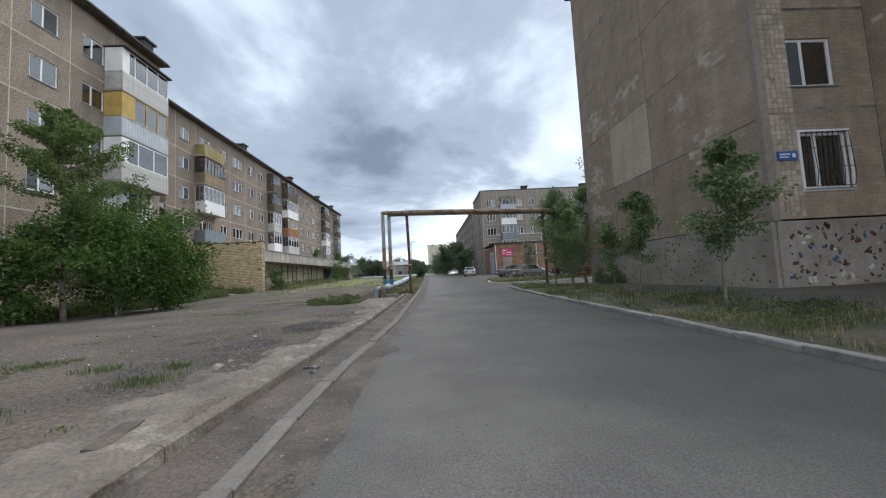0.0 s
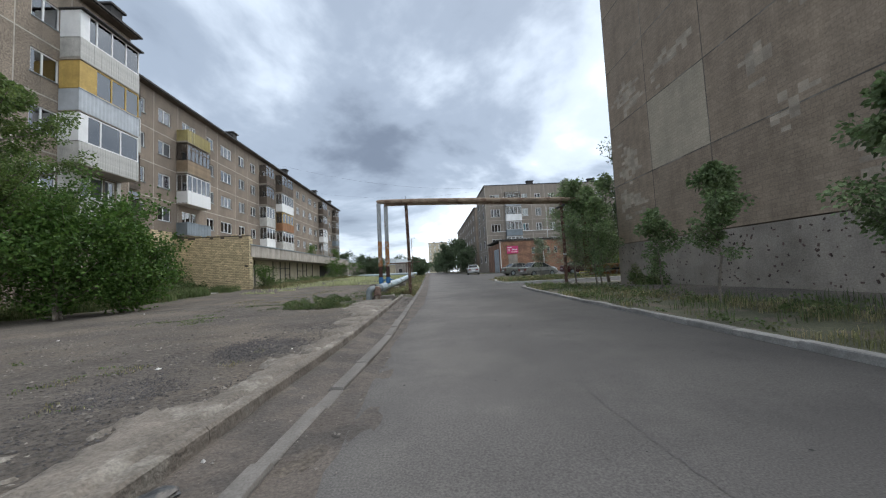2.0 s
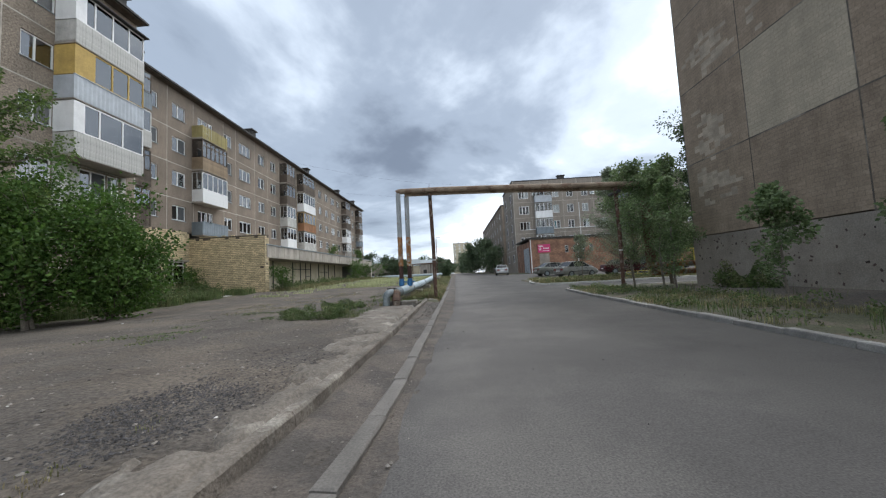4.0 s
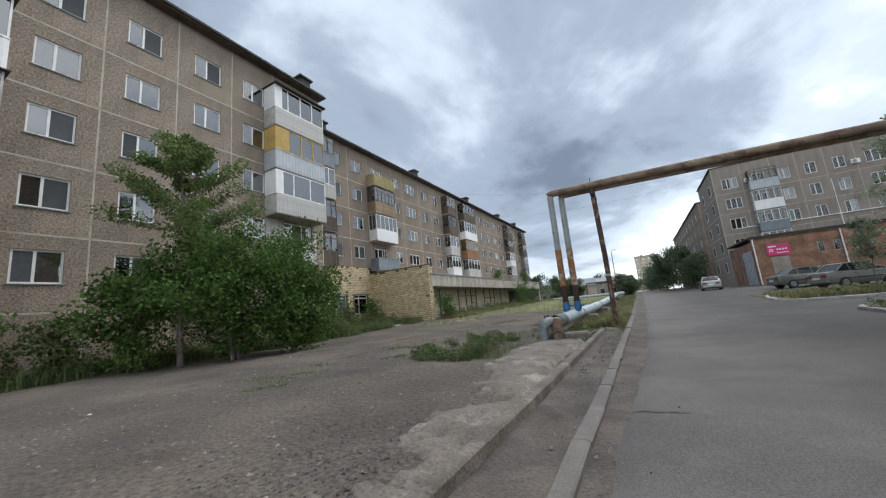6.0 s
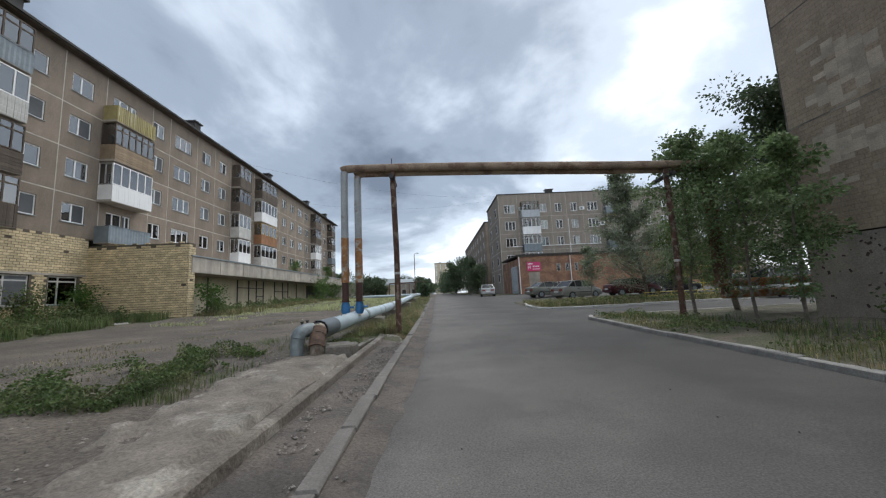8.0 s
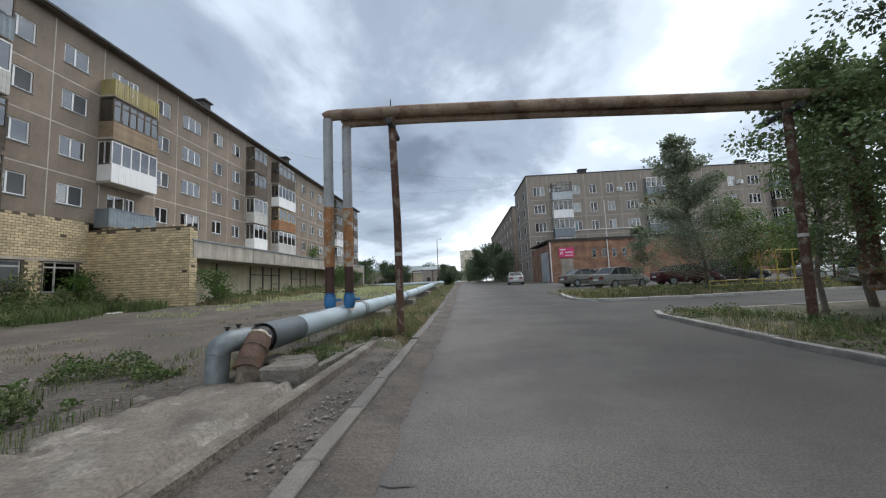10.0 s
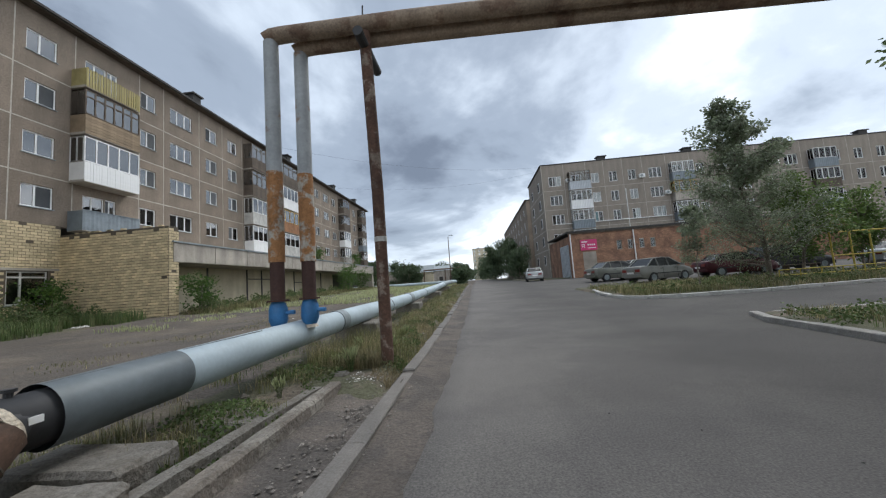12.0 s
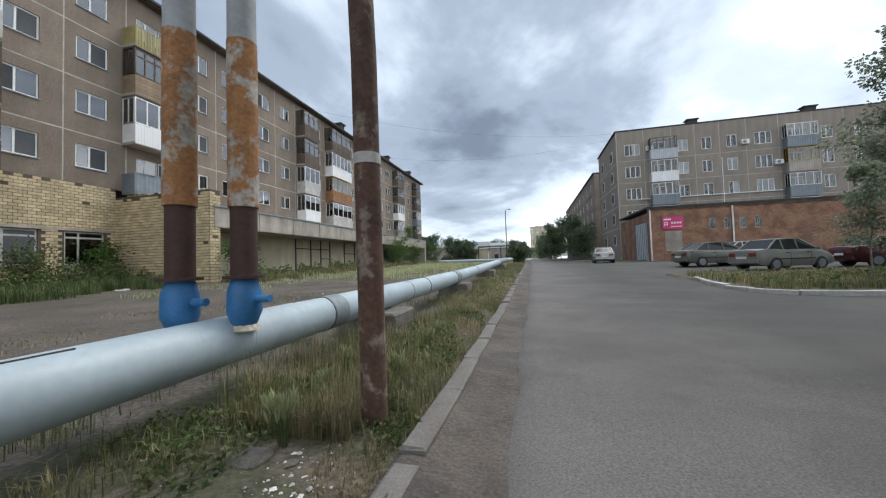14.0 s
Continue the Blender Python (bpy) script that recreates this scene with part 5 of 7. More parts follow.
# ---- brickwork of the shop ----
def brickwork(parent, w, h, holes, back=0.25, name="brickwork", bl=0.285, bh=0.125, joint=0.022):
    """A mortar wall pierced by its openings, and every brick proud of it."""
    wall = part(name, holed(w, h, holes, back), M["mortar"], parent)
    verts, faces = [], []
    rnd = random.Random(int(w * 100))
    rows = int(h / (bh + joint))
    for r in range(rows):
        z0 = r * (bh + joint) + joint / 2
        x = -(r % 2) * (bl + joint) / 2
        while x < w:
            a, b = max(x, 0.0), min(x + bl, w)
            x += bl + joint
            if b - a < 0.05 or any(a < q[1] and b > q[0] and z0 < q[3] and z0 + bh > q[2] for q in holes):
                continue
            if rnd.random() < 0.006 or (r == rows - 1 and rnd.random() < 0.3):
                continue
            y = -0.012 - rnd.uniform(0, 0.008)
            n = len(verts)
            verts += [(a, y, z0), (b, y, z0), (b, y, z0 + bh), (a, y, z0 + bh), (a, 0.01, z0), (b, 0.01, z0), (b, 0.01, z0 + bh), (a, 0.01, z0 + bh)]
            faces += [(n, n + 1, n + 2, n + 3), (n + 1, n + 5, n + 6, n + 2), (n + 4, n, n + 3, n + 7), (n + 3, n + 2, n + 6, n + 7), (n + 4, n + 5, n + 1, n)]
    me = bpy.data.meshes.new("bricks")
    me.from_pydata(verts, [], faces)
    me.materials.append(M["brick"])
    ob = new("brick_facing", me)
    ob.parent = wall
    tagged(ob, kind="stuff")
    return wall


def shop_walls():
    # wing wall square to the street, seen from the yard
    w = thing("brick_wing", -21.3, 34.2, 0.2, 0, "free-standing yellow brick wing wall with a ragged top", "brick wall")
    brickwork(w, 6.35, 4.95, ())
    e = brickwork(w, 0.6, 4.95, (), 0.1, "end_face")
    e.matrix_basis = pose(6.36, 0.02, 0, 0, 0, 90)
    part("core", boxes((0.0, 6.25, 0.26, 0.6, 0, 4.85)), M["mortar"], w)
    bm = bmesh.new()
    rnd = random.Random(4)
    for i in range(14):
        x = rnd.uniform(0.5, 6.2)
        box(bm, x, x + 0.25, 0.03, 0.15, 4.95, 5.04)
    part("brick_rubble", bm, M["brick"], w)["kind"] = "stuff"
    # ground floor of the long house
    g = thing("brick_ground_floor", -21.25, 26.0, 0.2, 90, "yellow brick ground floor wall with three shop windows", "brick wall")
    wins = [(0.7, 2.55, 1.35, 3.0), (3.4, 5.1, 1.35, 3.0), (6.05, 7.7, 1.35, 3.0)]
    brickwork(g, 8.2, 5.45, tuple(wins))
    part("lintel_band", boxes((0, 8.2, -0.03, 0.0, 3.04, 3.16)), M["canopy"], g)
    for i, q in enumerate(wins):
        f = window(g, *q, mull=(0.35,) if i else (0.5,), material="old_white" if i else "dark", curtains=0, trans=(0.82,) if i else (0.4, 0.8), glass="glass_dim")
        # sheet behind each shop window, its colour painted as indoor shade
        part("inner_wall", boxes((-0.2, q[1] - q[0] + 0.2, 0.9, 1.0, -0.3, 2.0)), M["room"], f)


shop_walls()


# ---- plants ----
def leaf_cloud(name, centres, size, material, parent, seed, flat=0.5, kind=""):
    """Many small kite-shaped leaves about the given centres."""
    rng = np.random.default_rng(seed)
    n = len(centres)
    s = size * rng.uniform(0.65, 1.35, (n, 1))
    d = rng.normal(size=(n, 3))
    d[:, 2] = d[:, 2] * 0.6 - 0.35
    d /= np.linalg.norm(d, axis=1, keepdims=True)
    q = rng.normal(size=(n, 3))
    q[:, 2] *= flat
    e = np.cross(d, q)
    e /= np.linalg.norm(e, axis=1, keepdims=True) + 1e-9
    nrm = np.cross(d, e)
    v = np.stack([centres - d * s * 0.5, centres + e * s * 0.38 + nrm * s * 0.10, centres + d * s * 0.55, centres - e * s * 0.38 + nrm * s * 0.10], axis=1).reshape(-1, 3)
    base = np.arange(n)[:, None] * 4
    f = np.concatenate([base + np.array([[0, 1, 2]]), base + np.array([[0, 2, 3]])], axis=1).reshape(-1, 3)
    me = bpy.data.meshes.new(name)
    me.from_pydata(v.tolist(), [], f.tolist())
    me.materials.append(M[material])
    ob = new(name, me)
    ob.parent = parent
    if kind:
        ob["kind"] = kind
    return ob


def tree(x, y, z, height, spread, leaf, leaves, size, label, seed, name="tree", first=0.25, stems=1, lean=(0, 0), trunk=0.06, limbs=12, shape="oval", cluster=0.3):
    """A tapered trunk with limbs and a ragged crown of leaves along them."""
    rnd, rng = random.Random(seed), np.random.default_rng(seed)
    turn = rnd.uniform(0, 360)
    ob = thing(name, x, y, z, 0 if lean[0] else turn, label, "tree" if name == "tree" else "shrub")
    tips = []
    for s in range(stems):
        bm = bmesh.new()
        off = Vector((rnd.uniform(-0.25, 0.25), rnd.uniform(-0.25, 0.25), 0)) * (stems > 1) * spread * 0.4
        top = Vector((lean[0] + rnd.uniform(-0.06, 0.06) * height, lean[1] + rnd.uniform(-0.06, 0.06) * height, height * (1 if s == 0 else rnd.uniform(0.7, 0.95)))) + off * 2.2
        pts = [off.lerp(top, k / 6) + Vector((rnd.uniform(-1, 1), rnd.uniform(-1, 1), 0)) * 0.02 * height * (0 < k < 6) for k in range(7)]
        pts[0].z = -0.1
        tube(bm, pts, [trunk * (1 - 0.13 * k) for k in range(7)], 9)
        part("trunk", bm, M["bark"], ob, "", True)
        for i in range(limbs):
            f = first + (0.97 - first) * (i + rnd.random()) / limbs
            k = min(5, int(f * 6))
            p0 = pts[k].lerp(pts[k + 1], f * 6 - k)
            u = (f - first) / (1 - first)
            prof = {"oval": math.sin(math.pi * min(1, 0.18 + 0.78 * u)) ** 0.8, "spire": (1 - u) ** 0.75 * 0.9 + 0.12, "wide": 0.6 + 0.4 * math.sin(math.pi * u)}[shape]
            reach = spread * prof * rnd.uniform(0.55, 1.12)
            a = rnd.uniform(0, 2 * math.pi)
            end = p0 + Vector((math.cos(a) * reach, math.sin(a) * reach, reach * rnd.uniform(0.15, 0.8)))
            mid = p0.lerp(end, 0.5) + Vector((0, 0, -0.06 * reach))
            part("limb", rod([p0, mid, end], [trunk * 0.35 * (1.1 - 0.6 * u), trunk * 0.25 * (1.1 - 0.6 * u), trunk * 0.08], 5), M["bark"], ob)
            for q in (0.3, 0.5, 0.68, 0.85, 1.0):
                tips.append((p0.lerp(end, q) + Vector((0, 0, 0.05)), cluster * (0.45 + 0.95 * prof if shape == "spire" else 0.55 + 0.55 * prof) * rnd.uniform(0.6, 1.25)))
        tips += [(pts[k].lerp(pts[min(6, k + 1)], rnd.random()), cluster * 0.7) for k in range(2, 7) for _ in range(2) if pts[k].z > first * height]
        tips.append((top, cluster * 0.5))
    c = np.array([t[0][:] for t in tips])
    r = np.array([t[1] for t in tips])
    pick = rng.choice(len(tips), leaves, p=(r ** 1.5) / (r ** 1.5).sum())
    g = rng.normal(size=(leaves, 3))
    g /= np.linalg.norm(g, axis=1, keepdims=True)
    cen = c[pick] + g * (r[pick] * rng.uniform(0.15, 1.0, leaves) ** 0.6)[:, None] * np.array([1, 1, 0.8])
    cen = cen[cen[:, 2] > 0.02]
    leaf_cloud("crown", cen, size, leaf, ob, seed)
    return ob


GZ = lambda x, y: land(x, y)
# big overgrown elm and shrubs before the near house
tree(-14.3, 15.6, GZ(-14.3, 15.6), 8.7, 2.3, "leaf_elm", 24000, 0.085, "tall ragged green elm sapling growing before the apartment block", 11, first=0.12, trunk=0.11, limbs=50, shape="oval", cluster=0.42)
tree(-13.2, 17.0, GZ(-13, 17), 4.6, 2.7, "leaf_bush", 20000, 0.115, "dense dark green overgrown shrub reaching the ground", 12, "shrub", 0.03, 3, trunk=0.07, limbs=22, shape="wide", cluster=0.75)
tree(-13.0, 19.3, GZ(-13, 19.3), 4.6, 2.0, "leaf_bush", 14000, 0.115, "dense dark green overgrown shrub reaching the ground", 13, "shrub", 0.03, 3, trunk=0.07, limbs=18, shape="wide", cluster=0.7)
tree(-14.8, 14.2, GZ(-14.8, 14.2), 3.6, 1.5, "leaf_bush", 4500, 0.13, "leafy green shrub beside the elm", 14, "shrub", 0.05, 2, trunk=0.05, limbs=16, shape="wide", cluster=0.5)
for i, (x, y, h) in enumerate(((-16.6, 11.2, 2.3), (-16.4, 12.9, 1.9), (-16.9, 9.6, 1.4), (-16.2, 21.8, 2.2), (-16.6, 24.5, 1.8), (-20.3, 27.5, 1.6), (-20.4, 30.4, 1.9), (-20.3, 33.2, 2.2), (-14.2, 35.4, 2.0), (-13.9, 55.5, 2.6), (-14.2, 58.5, 3.2), (-14.0, 61.5, 2.6), (-14.4, 73, 3.0))):
    tree(x, y, GZ(x, y), h, h * 0.48, "weed" if h < 2 else "leaf_bush", 1500, 0.11, "scrubby green shrub growing against the wall", 40 + i, "shrub", 0.03, 3, trunk=0.03, limbs=12, shape="wide", cluster=0.36)
for i, (x, y, h) in enumerate(((-17.0, 56, 1.6), (-16.5, 68, 1.8))):
    tree(x, y, 4.3, h, h * 0.5, "leaf_bush", 900, 0.12, "self-sown bush growing on the canopy roof", 60 + i, "shrub", 0.03, 2, trunk=0.03, limbs=10, shape="wide", cluster=0.4)
# young poplars on the planted verge
tree(7.05, 10.9, GZ(7.05, 10.9), 3.1, 0.55, "leaf", 3400, 0.085, "young poplar with a slim pale trunk on the verge", 21, first=0.3, trunk=0.035, limbs=16, cluster=0.24)
tree(6.85, 7.6, GZ(6.85, 7.6), 3.3, 0.72, "leaf", 4200, 0.085, "young poplar with a slim pale trunk on the verge", 22, first=0.3, trunk=0.04, limbs=18, cluster=0.27)
tree(8.25, 14.6, GZ(8.2, 14.6), 2.6, 0.6, "leaf", 2000, 0.10, "low young poplar near the mosaic plinth", 23, first=0.15, trunk=0.035, limbs=14, cluster=0.26)
tree(8.35, 19.0, GZ(8.35, 19.0), 3.9, 0.85, "leaf", 4200, 0.085, "low bushy young poplar near the mosaic plinth", 24, first=0.12, trunk=0.04, limbs=16, cluster=0.3)
tree(8.7, 22.7, GZ(8.7, 22.7), 5.6, 1.2, "leaf", 8500, 0.085, "leafy poplar growing through the pipe gantry", 25, first=0.2, trunk=0.055, limbs=40, shape="oval", cluster=0.42)
tree(9.0, 20.9, GZ(9.0, 20.9), 4.9, 1.25, "leaf", 6500, 0.085, "leafy poplar beside the pipe gantry", 26, first=0.12, trunk=0.045, limbs=34, cluster=0.4)
tree(12.8, 21.9, GZ(12.8, 21.9), 7.6, 2.2, "leaf_far", 20000, 0.10, "large dark poplar beside the tiled building", 27, first=0.22, trunk=0.12, limbs=28, cluster=0.6)
tree(15.5, 24.0, GZ(15.5, 24), 9.0, 3.4, "leaf_far", 30000, 0.11, "large dark poplar beside the tiled building", 28, first=0.16, trunk=0.14, limbs=40, cluster=0.85)
tree(11.3, 24.2, GZ(11.3, 24.2), 6.4, 1.6, "leaf", 9000, 0.095, "dense dark poplar by the side road", 29, first=0.1, trunk=0.1, limbs=28, cluster=0.5)
# trees by the parking island
tree(15.3, 36.4, 0.35, 8.9, 3.2, "leaf_grey", 24000, 0.11, "grey-green silver poplar beside the parked cars", 31, first=0.05, trunk=0.13, limbs=64, shape="spire", cluster=0.52, lean=(-1.7, 0))
tree(9.9, 32.8, 0.25, 3.2, 0.8, "leaf_grey", 2200, 0.10, "small silver-leaved sapling on the grassy island", 32, first=0.28, trunk=0.03, limbs=14, cluster=0.3)
tree(18.5, 38.5, 0.4, 5.2, 2.0, "leaf_elm", 5000, 0.15, "bright green bushy tree behind the yellow fence", 33, first=0.1, stems=2, trunk=0.07, limbs=18, cluster=0.55)
tree(23, 40, 0.4, 4.2, 1.8, "leaf_elm", 3500, 0.15, "bright green bushy tree behind the yellow fence", 34, first=0.1, stems=2, trunk=0.06, limbs=16, cluster=0.5)
# trees down the street
for i, (x, y, h, s) in enumerate(((8.8, 84, 7, 2.6), (9.2, 90, 9, 3), (8.6, 97, 10, 3.4), (8.2, 106, 11, 3.6), (7.6, 117, 10, 3.6), (7.2, 130, 11, 4), (6.5, 145, 11, 4), (6.5, 165, 9, 4.5), (6, 190, 8, 5), (4, 220, 6, 5), (-1.5, 245, 6, 5), (-6, 262, 7, 5), (-12, 270, 8, 5.5), (-20, 275, 8, 5), (-1.2, 62, 1.6, 0.9), (-1.4, 70, 2.2, 1.2), (-1.8, 82, 3, 1.6), (-2.5, 98, 4, 2.2), (-3.4, 120, 5, 3), (-12, 92, 4.5, 2.4), (-15, 96, 5, 2.6), (-18, 100, 6, 3), (-24, 104, 7, 3), (-30, 120, 8, 4), (-10, 150, 6, 4), (-16, 170, 7, 5))):
    tree(x, y, rise(x, y) + 0.05, h * (0.78 if x > 0 else 0.9), s * 0.95, "leaf_far", 3600, 0.26 if y < 110 else 0.4, "dense dark green roadside tree far down the street", 70 + i, first=0.05, trunk=0.1, limbs=16, shape="wide", cluster=s * 0.36)
for i, (x, y, h, s) in enumerate(((-23, 3.6, 8, 3), (-28, 5, 9, 3.4), (-22, -1, 7, 3))):
    tree(x, y, 0.05, h, s, "leaf_far", 9000, 0.17, "dark green tree beyond the end of the apartment block", 110 + i, first=0.05, trunk=0.12, limbs=18, shape="wide", cluster=1.0)


def blades(name, label, n, sample, tall, wide, material, seed, bend=0.5, category="grass"):
    """Loose grass: thin bent blades, each one in two pieces."""
    rng = np.random.default_rng(seed)
    P = []
    while len(P) < n:
        x, y = sample(rng)
        P.append((x, y, ground_height(x, y)))
    P = np.array(P)
    n = len(P)
    h = tall * rng.uniform(0.35, 1.15, (n, 1))
    a = rng.uniform(0, 2 * math.pi, (n, 1))
    d = np.hstack([np.cos(a), np.sin(a), np.zeros((n, 1))])
    s = np.hstack([-np.sin(a), np.cos(a), np.zeros((n, 1))]) * wide * rng.uniform(0.6, 1.3, (n, 1))
    up = np.array([[0, 0, 1.0]])
    b = bend * rng.uniform(0.1, 1, (n, 1))
    m = P + up * h * 0.6 + d * h * b * 0.25
    t = P + up * h * (1 - 0.35 * b) + d * h * b
    v = np.stack([P - s - up * 0.03, P + s - up * 0.03, m + s * 0.8, m - s * 0.8, t], axis=1).reshape(-1, 3)
    k = np.arange(n)[:, None] * 5
    quads, tris = (k + np.array([[0, 1, 2, 3]])).tolist(), (k + np.array([[3, 2, 4]])).tolist()
    me = bpy.data.meshes.new(name)
    me.from_pydata(v.tolist(), [], quads + tris)
    me.materials.append(M[material])
    return tagged(new(name, me), label, category, "", "stuff")


def patchy(x0, x1, y0, y1, thresh=0.0, scale=0.8, seed=0, near=False):
    def sample(rng):
        while True:
            x, y = rng.uniform(x0, x1), y0 + (y1 - y0) * (rng.random() ** (1.6 if near else 1.0))
            if noise.noise((x * scale, y * scale, seed)) + 0.4 * noise.noise((x * scale * 3, y * scale * 3, seed)) > thresh and not in_asphalt(x, y):
                return x, y
    return sample


blades("verge_grass", "dry green and straw-coloured grass on the pipe verge", 13000, patchy(-1.7, -0.24, 21.9, 62, -0.05, 1.5, 2, True), 0.27, 0.0032, "grass", 1, 0.8)
blades("verge_grass", "tall pale grass stems before the steel pole", 1500, patchy(-1.65, -0.6, 22.0, 24.2, -0.15, 1.9, 71), 0.42, 0.0025, "grass", 21, 0.35)
blades("verge_grass", "short dry straw-coloured grass by the kerb", 6000, patchy(-0.9, -0.24, 21.2, 40, -0.05, 1.9, 73, True), 0.09, 0.003, "straw", 22, 1.0)
blades("verge_grass", "dry straw-coloured grass between kerb and pipe", 4500, patchy(-1.55, -0.28, 21.9, 34, -0.1, 1.4, 75, True), 0.2, 0.0028, "straw", 25, 0.9)
blades("pipe_grass", "patchy weeds and grass under the heating pipe", 3600, patchy(-2.6, -1.0, 19.3, 30, 0.12, 1.6, 5, True), 0.18, 0.003, "grass", 2, 0.9)
blades("yard_grass", "thin weedy grass along the far side of the pipe", 5000, patchy(-4.2, -2.3, 15.8, 60, 0.1, 0.9, 7, True), 0.16, 0.004, "weed", 3, 0.7)
blades("shop_grass", "tall weeds along the shop front", 16000, patchy(-14.8, -12.4, 34.6, 75, -0.2, 0.6, 9), 0.45, 0.012, "grass", 4, 0.5)
blades("wall_grass", "tall green weeds along the house wall", 12000, patchy(-18.1, -15.0, 7.5, 34, -0.1, 0.7, 11), 0.6, 0.012, "weed", 5, 0.5)
blades("wing_grass", "tall green weeds under the shop windows", 7000, patchy(-21.1, -17.0, 26.5, 34, -0.15, 0.7, 13), 0.6, 0.012, "weed", 6, 0.5)
blades("planted_grass", "ragged green grass on the planted verge", 9500, patchy(5.35, 7.7, 2.5, 25.0, 0.02, 0.6, 15), 0.16, 0.005, "grass", 7, 0.8)
blades("planted_weeds", "leafy weeds on the planted verge", 2600, patchy(5.6, 8.4, 3, 25.6, 0.15, 0.6, 17), 0.26, 0.006, "weed", 8, 0.8)
blades("island_grass", "uneven green grass on the parking island", 16000, patchy(6.5, 24, 30.9, 36.5, -0.2, 0.6, 19), 0.30, 0.009, "grass", 9, 0.6)
for i, (x, y, rx, ry, n) in enumerate(((-2.6, 4.75, 0.4, 0.3, 420), (-2.75, 5.5, 0.22, 0.18, 200), (-3.7, 5.45, 0.35, 0.2, 200), (-3.4, 3.75, 0.3, 0.25, 260), (-5.1, 5.95, 0.5, 0.25, 260), (-6.1, 5.9, 0.4, 0.2, 160))):
    blades("yard_tufts", "low tuft of green grass on the bare yard", n, (lambda c: lambda r: (c[0] + c[2] * 0.5 * r.normal(), c[1] + c[3] * 0.5 * r.normal()))((x, y, rx, ry)), 0.10, 0.004, "weed", 60 + i, 0.9)
blades("yard_tufts", "small tufts of grass scattered on the bare yard", 1200, patchy(-7, -1.9, 1.5, 9, 0.42, 1.3, 23), 0.045, 0.004, "grass", 10, 0.9)
blades("yard_flowers", "pale flowering weeds at the edge of the yard", 3800, patchy(-13.0, -10.6, 29, 62, 0.05, 0.7, 81), 0.18, 0.012, "seed", 23, 0.8)
blades("yard_flowers", "thin grass between the wheel tracks of the yard", 2600, patchy(-9.5, -2.6, 17, 40, 0.22, 0.5, 83), 0.09, 0.006, "grass", 24, 0.9)
blades("far_field_grass", "pale flowering grass beyond the pipe", 14000, patchy(-13, -2.3, 38, 90, 0.0, 0.3, 27), 0.35, 0.02, "seed", 12, 0.5)


def weeds(name, label, n, sample, tall, size, material, seed):
    """Low leafy weeds in uneven mounds."""
    rng = np.random.default_rng(seed)
    P = []
    for _ in range(n):
        x, y = sample(rng)
        h = tall * max(0.12, 0.55 + 0.9 * noise.noise((x * 1.7, y * 1.7, seed))) * rng.random() ** 0.7
        P.append((x, y, ground_height(x, y) + h))
    ob = leaf_cloud(name, np.array(P), size, material, None, seed)
    return tagged(ob, label, "weeds", "", "stuff")


def oval(cx, cy, rx, ry):
    def sample(rng):
        a, r = rng.uniform(0, 6.283), math.sqrt(rng.random()) * rng.uniform(0.6, 1.0)
        return cx + rx * r * math.cos(a), cy + ry * r * math.sin(a)
    return sample


weeds("yard_weeds", "low leafy green weeds beside the pipe end", 9000, patchy(-4.6, -2.9, 15.6, 19.4, -0.05, 0.9, 53), 0.34, 0.04, "weed", 3)
weeds("yard_weeds", "low leafy green weeds on the bare yard", 1500, patchy(-7.5, -4.5, 12.5, 19, 0.22, 0.9, 55), 0.08, 0.03, "weed", 4)
weeds("pipe_weeds", "dusty green weeds growing under the pipe", 2400, patchy(-1.9, -0.95, 19.4, 22.2, 0.05, 1.4, 57), 0.14, 0.035, "weed", 5)
weeds("verge_weeds", "green weeds round the foot of the steel pole", 750, oval(-0.40, 22.3, 0.2, 0.4), 0.10, 0.03, "weed", 6)
weeds("verge_weeds", "mixed weeds along the pipe verge", 5000, patchy(-1.5, -0.3, 22.5, 50, 0.1, 1.1, 41, True), 0.22, 0.045, "weed", 7)
weeds("shop_weeds", "rank green weeds along the shop front", 12000, patchy(-14.9, -13.2, 34.8, 60, -0.1, 0.7, 43), 0.8, 0.10, "weed", 8)
weeds("wall_weeds", "rank green weeds along the house wall", 16000, patchy(-18.0, -15.3, 8.2, 27, -0.1, 0.6, 45), 1.1, 0.09, "weed", 9)
weeds("wing_weeds", "rank green weeds below the shop windows", 9000, patchy(-21.1, -18.2, 26.5, 34, -0.15, 0.6, 47), 1.3, 0.10, "weed", 10)
weeds("planted_weeds", "leafy weeds on the planted verge", 6500, patchy(5.5, 7.9, 3, 24.6, 0.12, 0.7, 49), 0.28, 0.05, "weed", 11)
weeds("island_weeds", "leafy weeds on the parking island", 5000, patchy(6.8, 22, 31.2, 36, 0.05, 0.7, 51), 0.4, 0.08, "weed", 12)
weeds("plinth_weeds", "dark green weeds along the mosaic plinth", 3000, oval(9.3, 17.2, 0.4, 1.4), 0.8, 0.07, "weed", 13)
weeds("yard_sprigs", "small green sprigs scattered on the yard", 900, patchy(-7, -2.2, 2, 9, 0.4, 1.3, 23), 0.045, 0.022, "weed", 14)


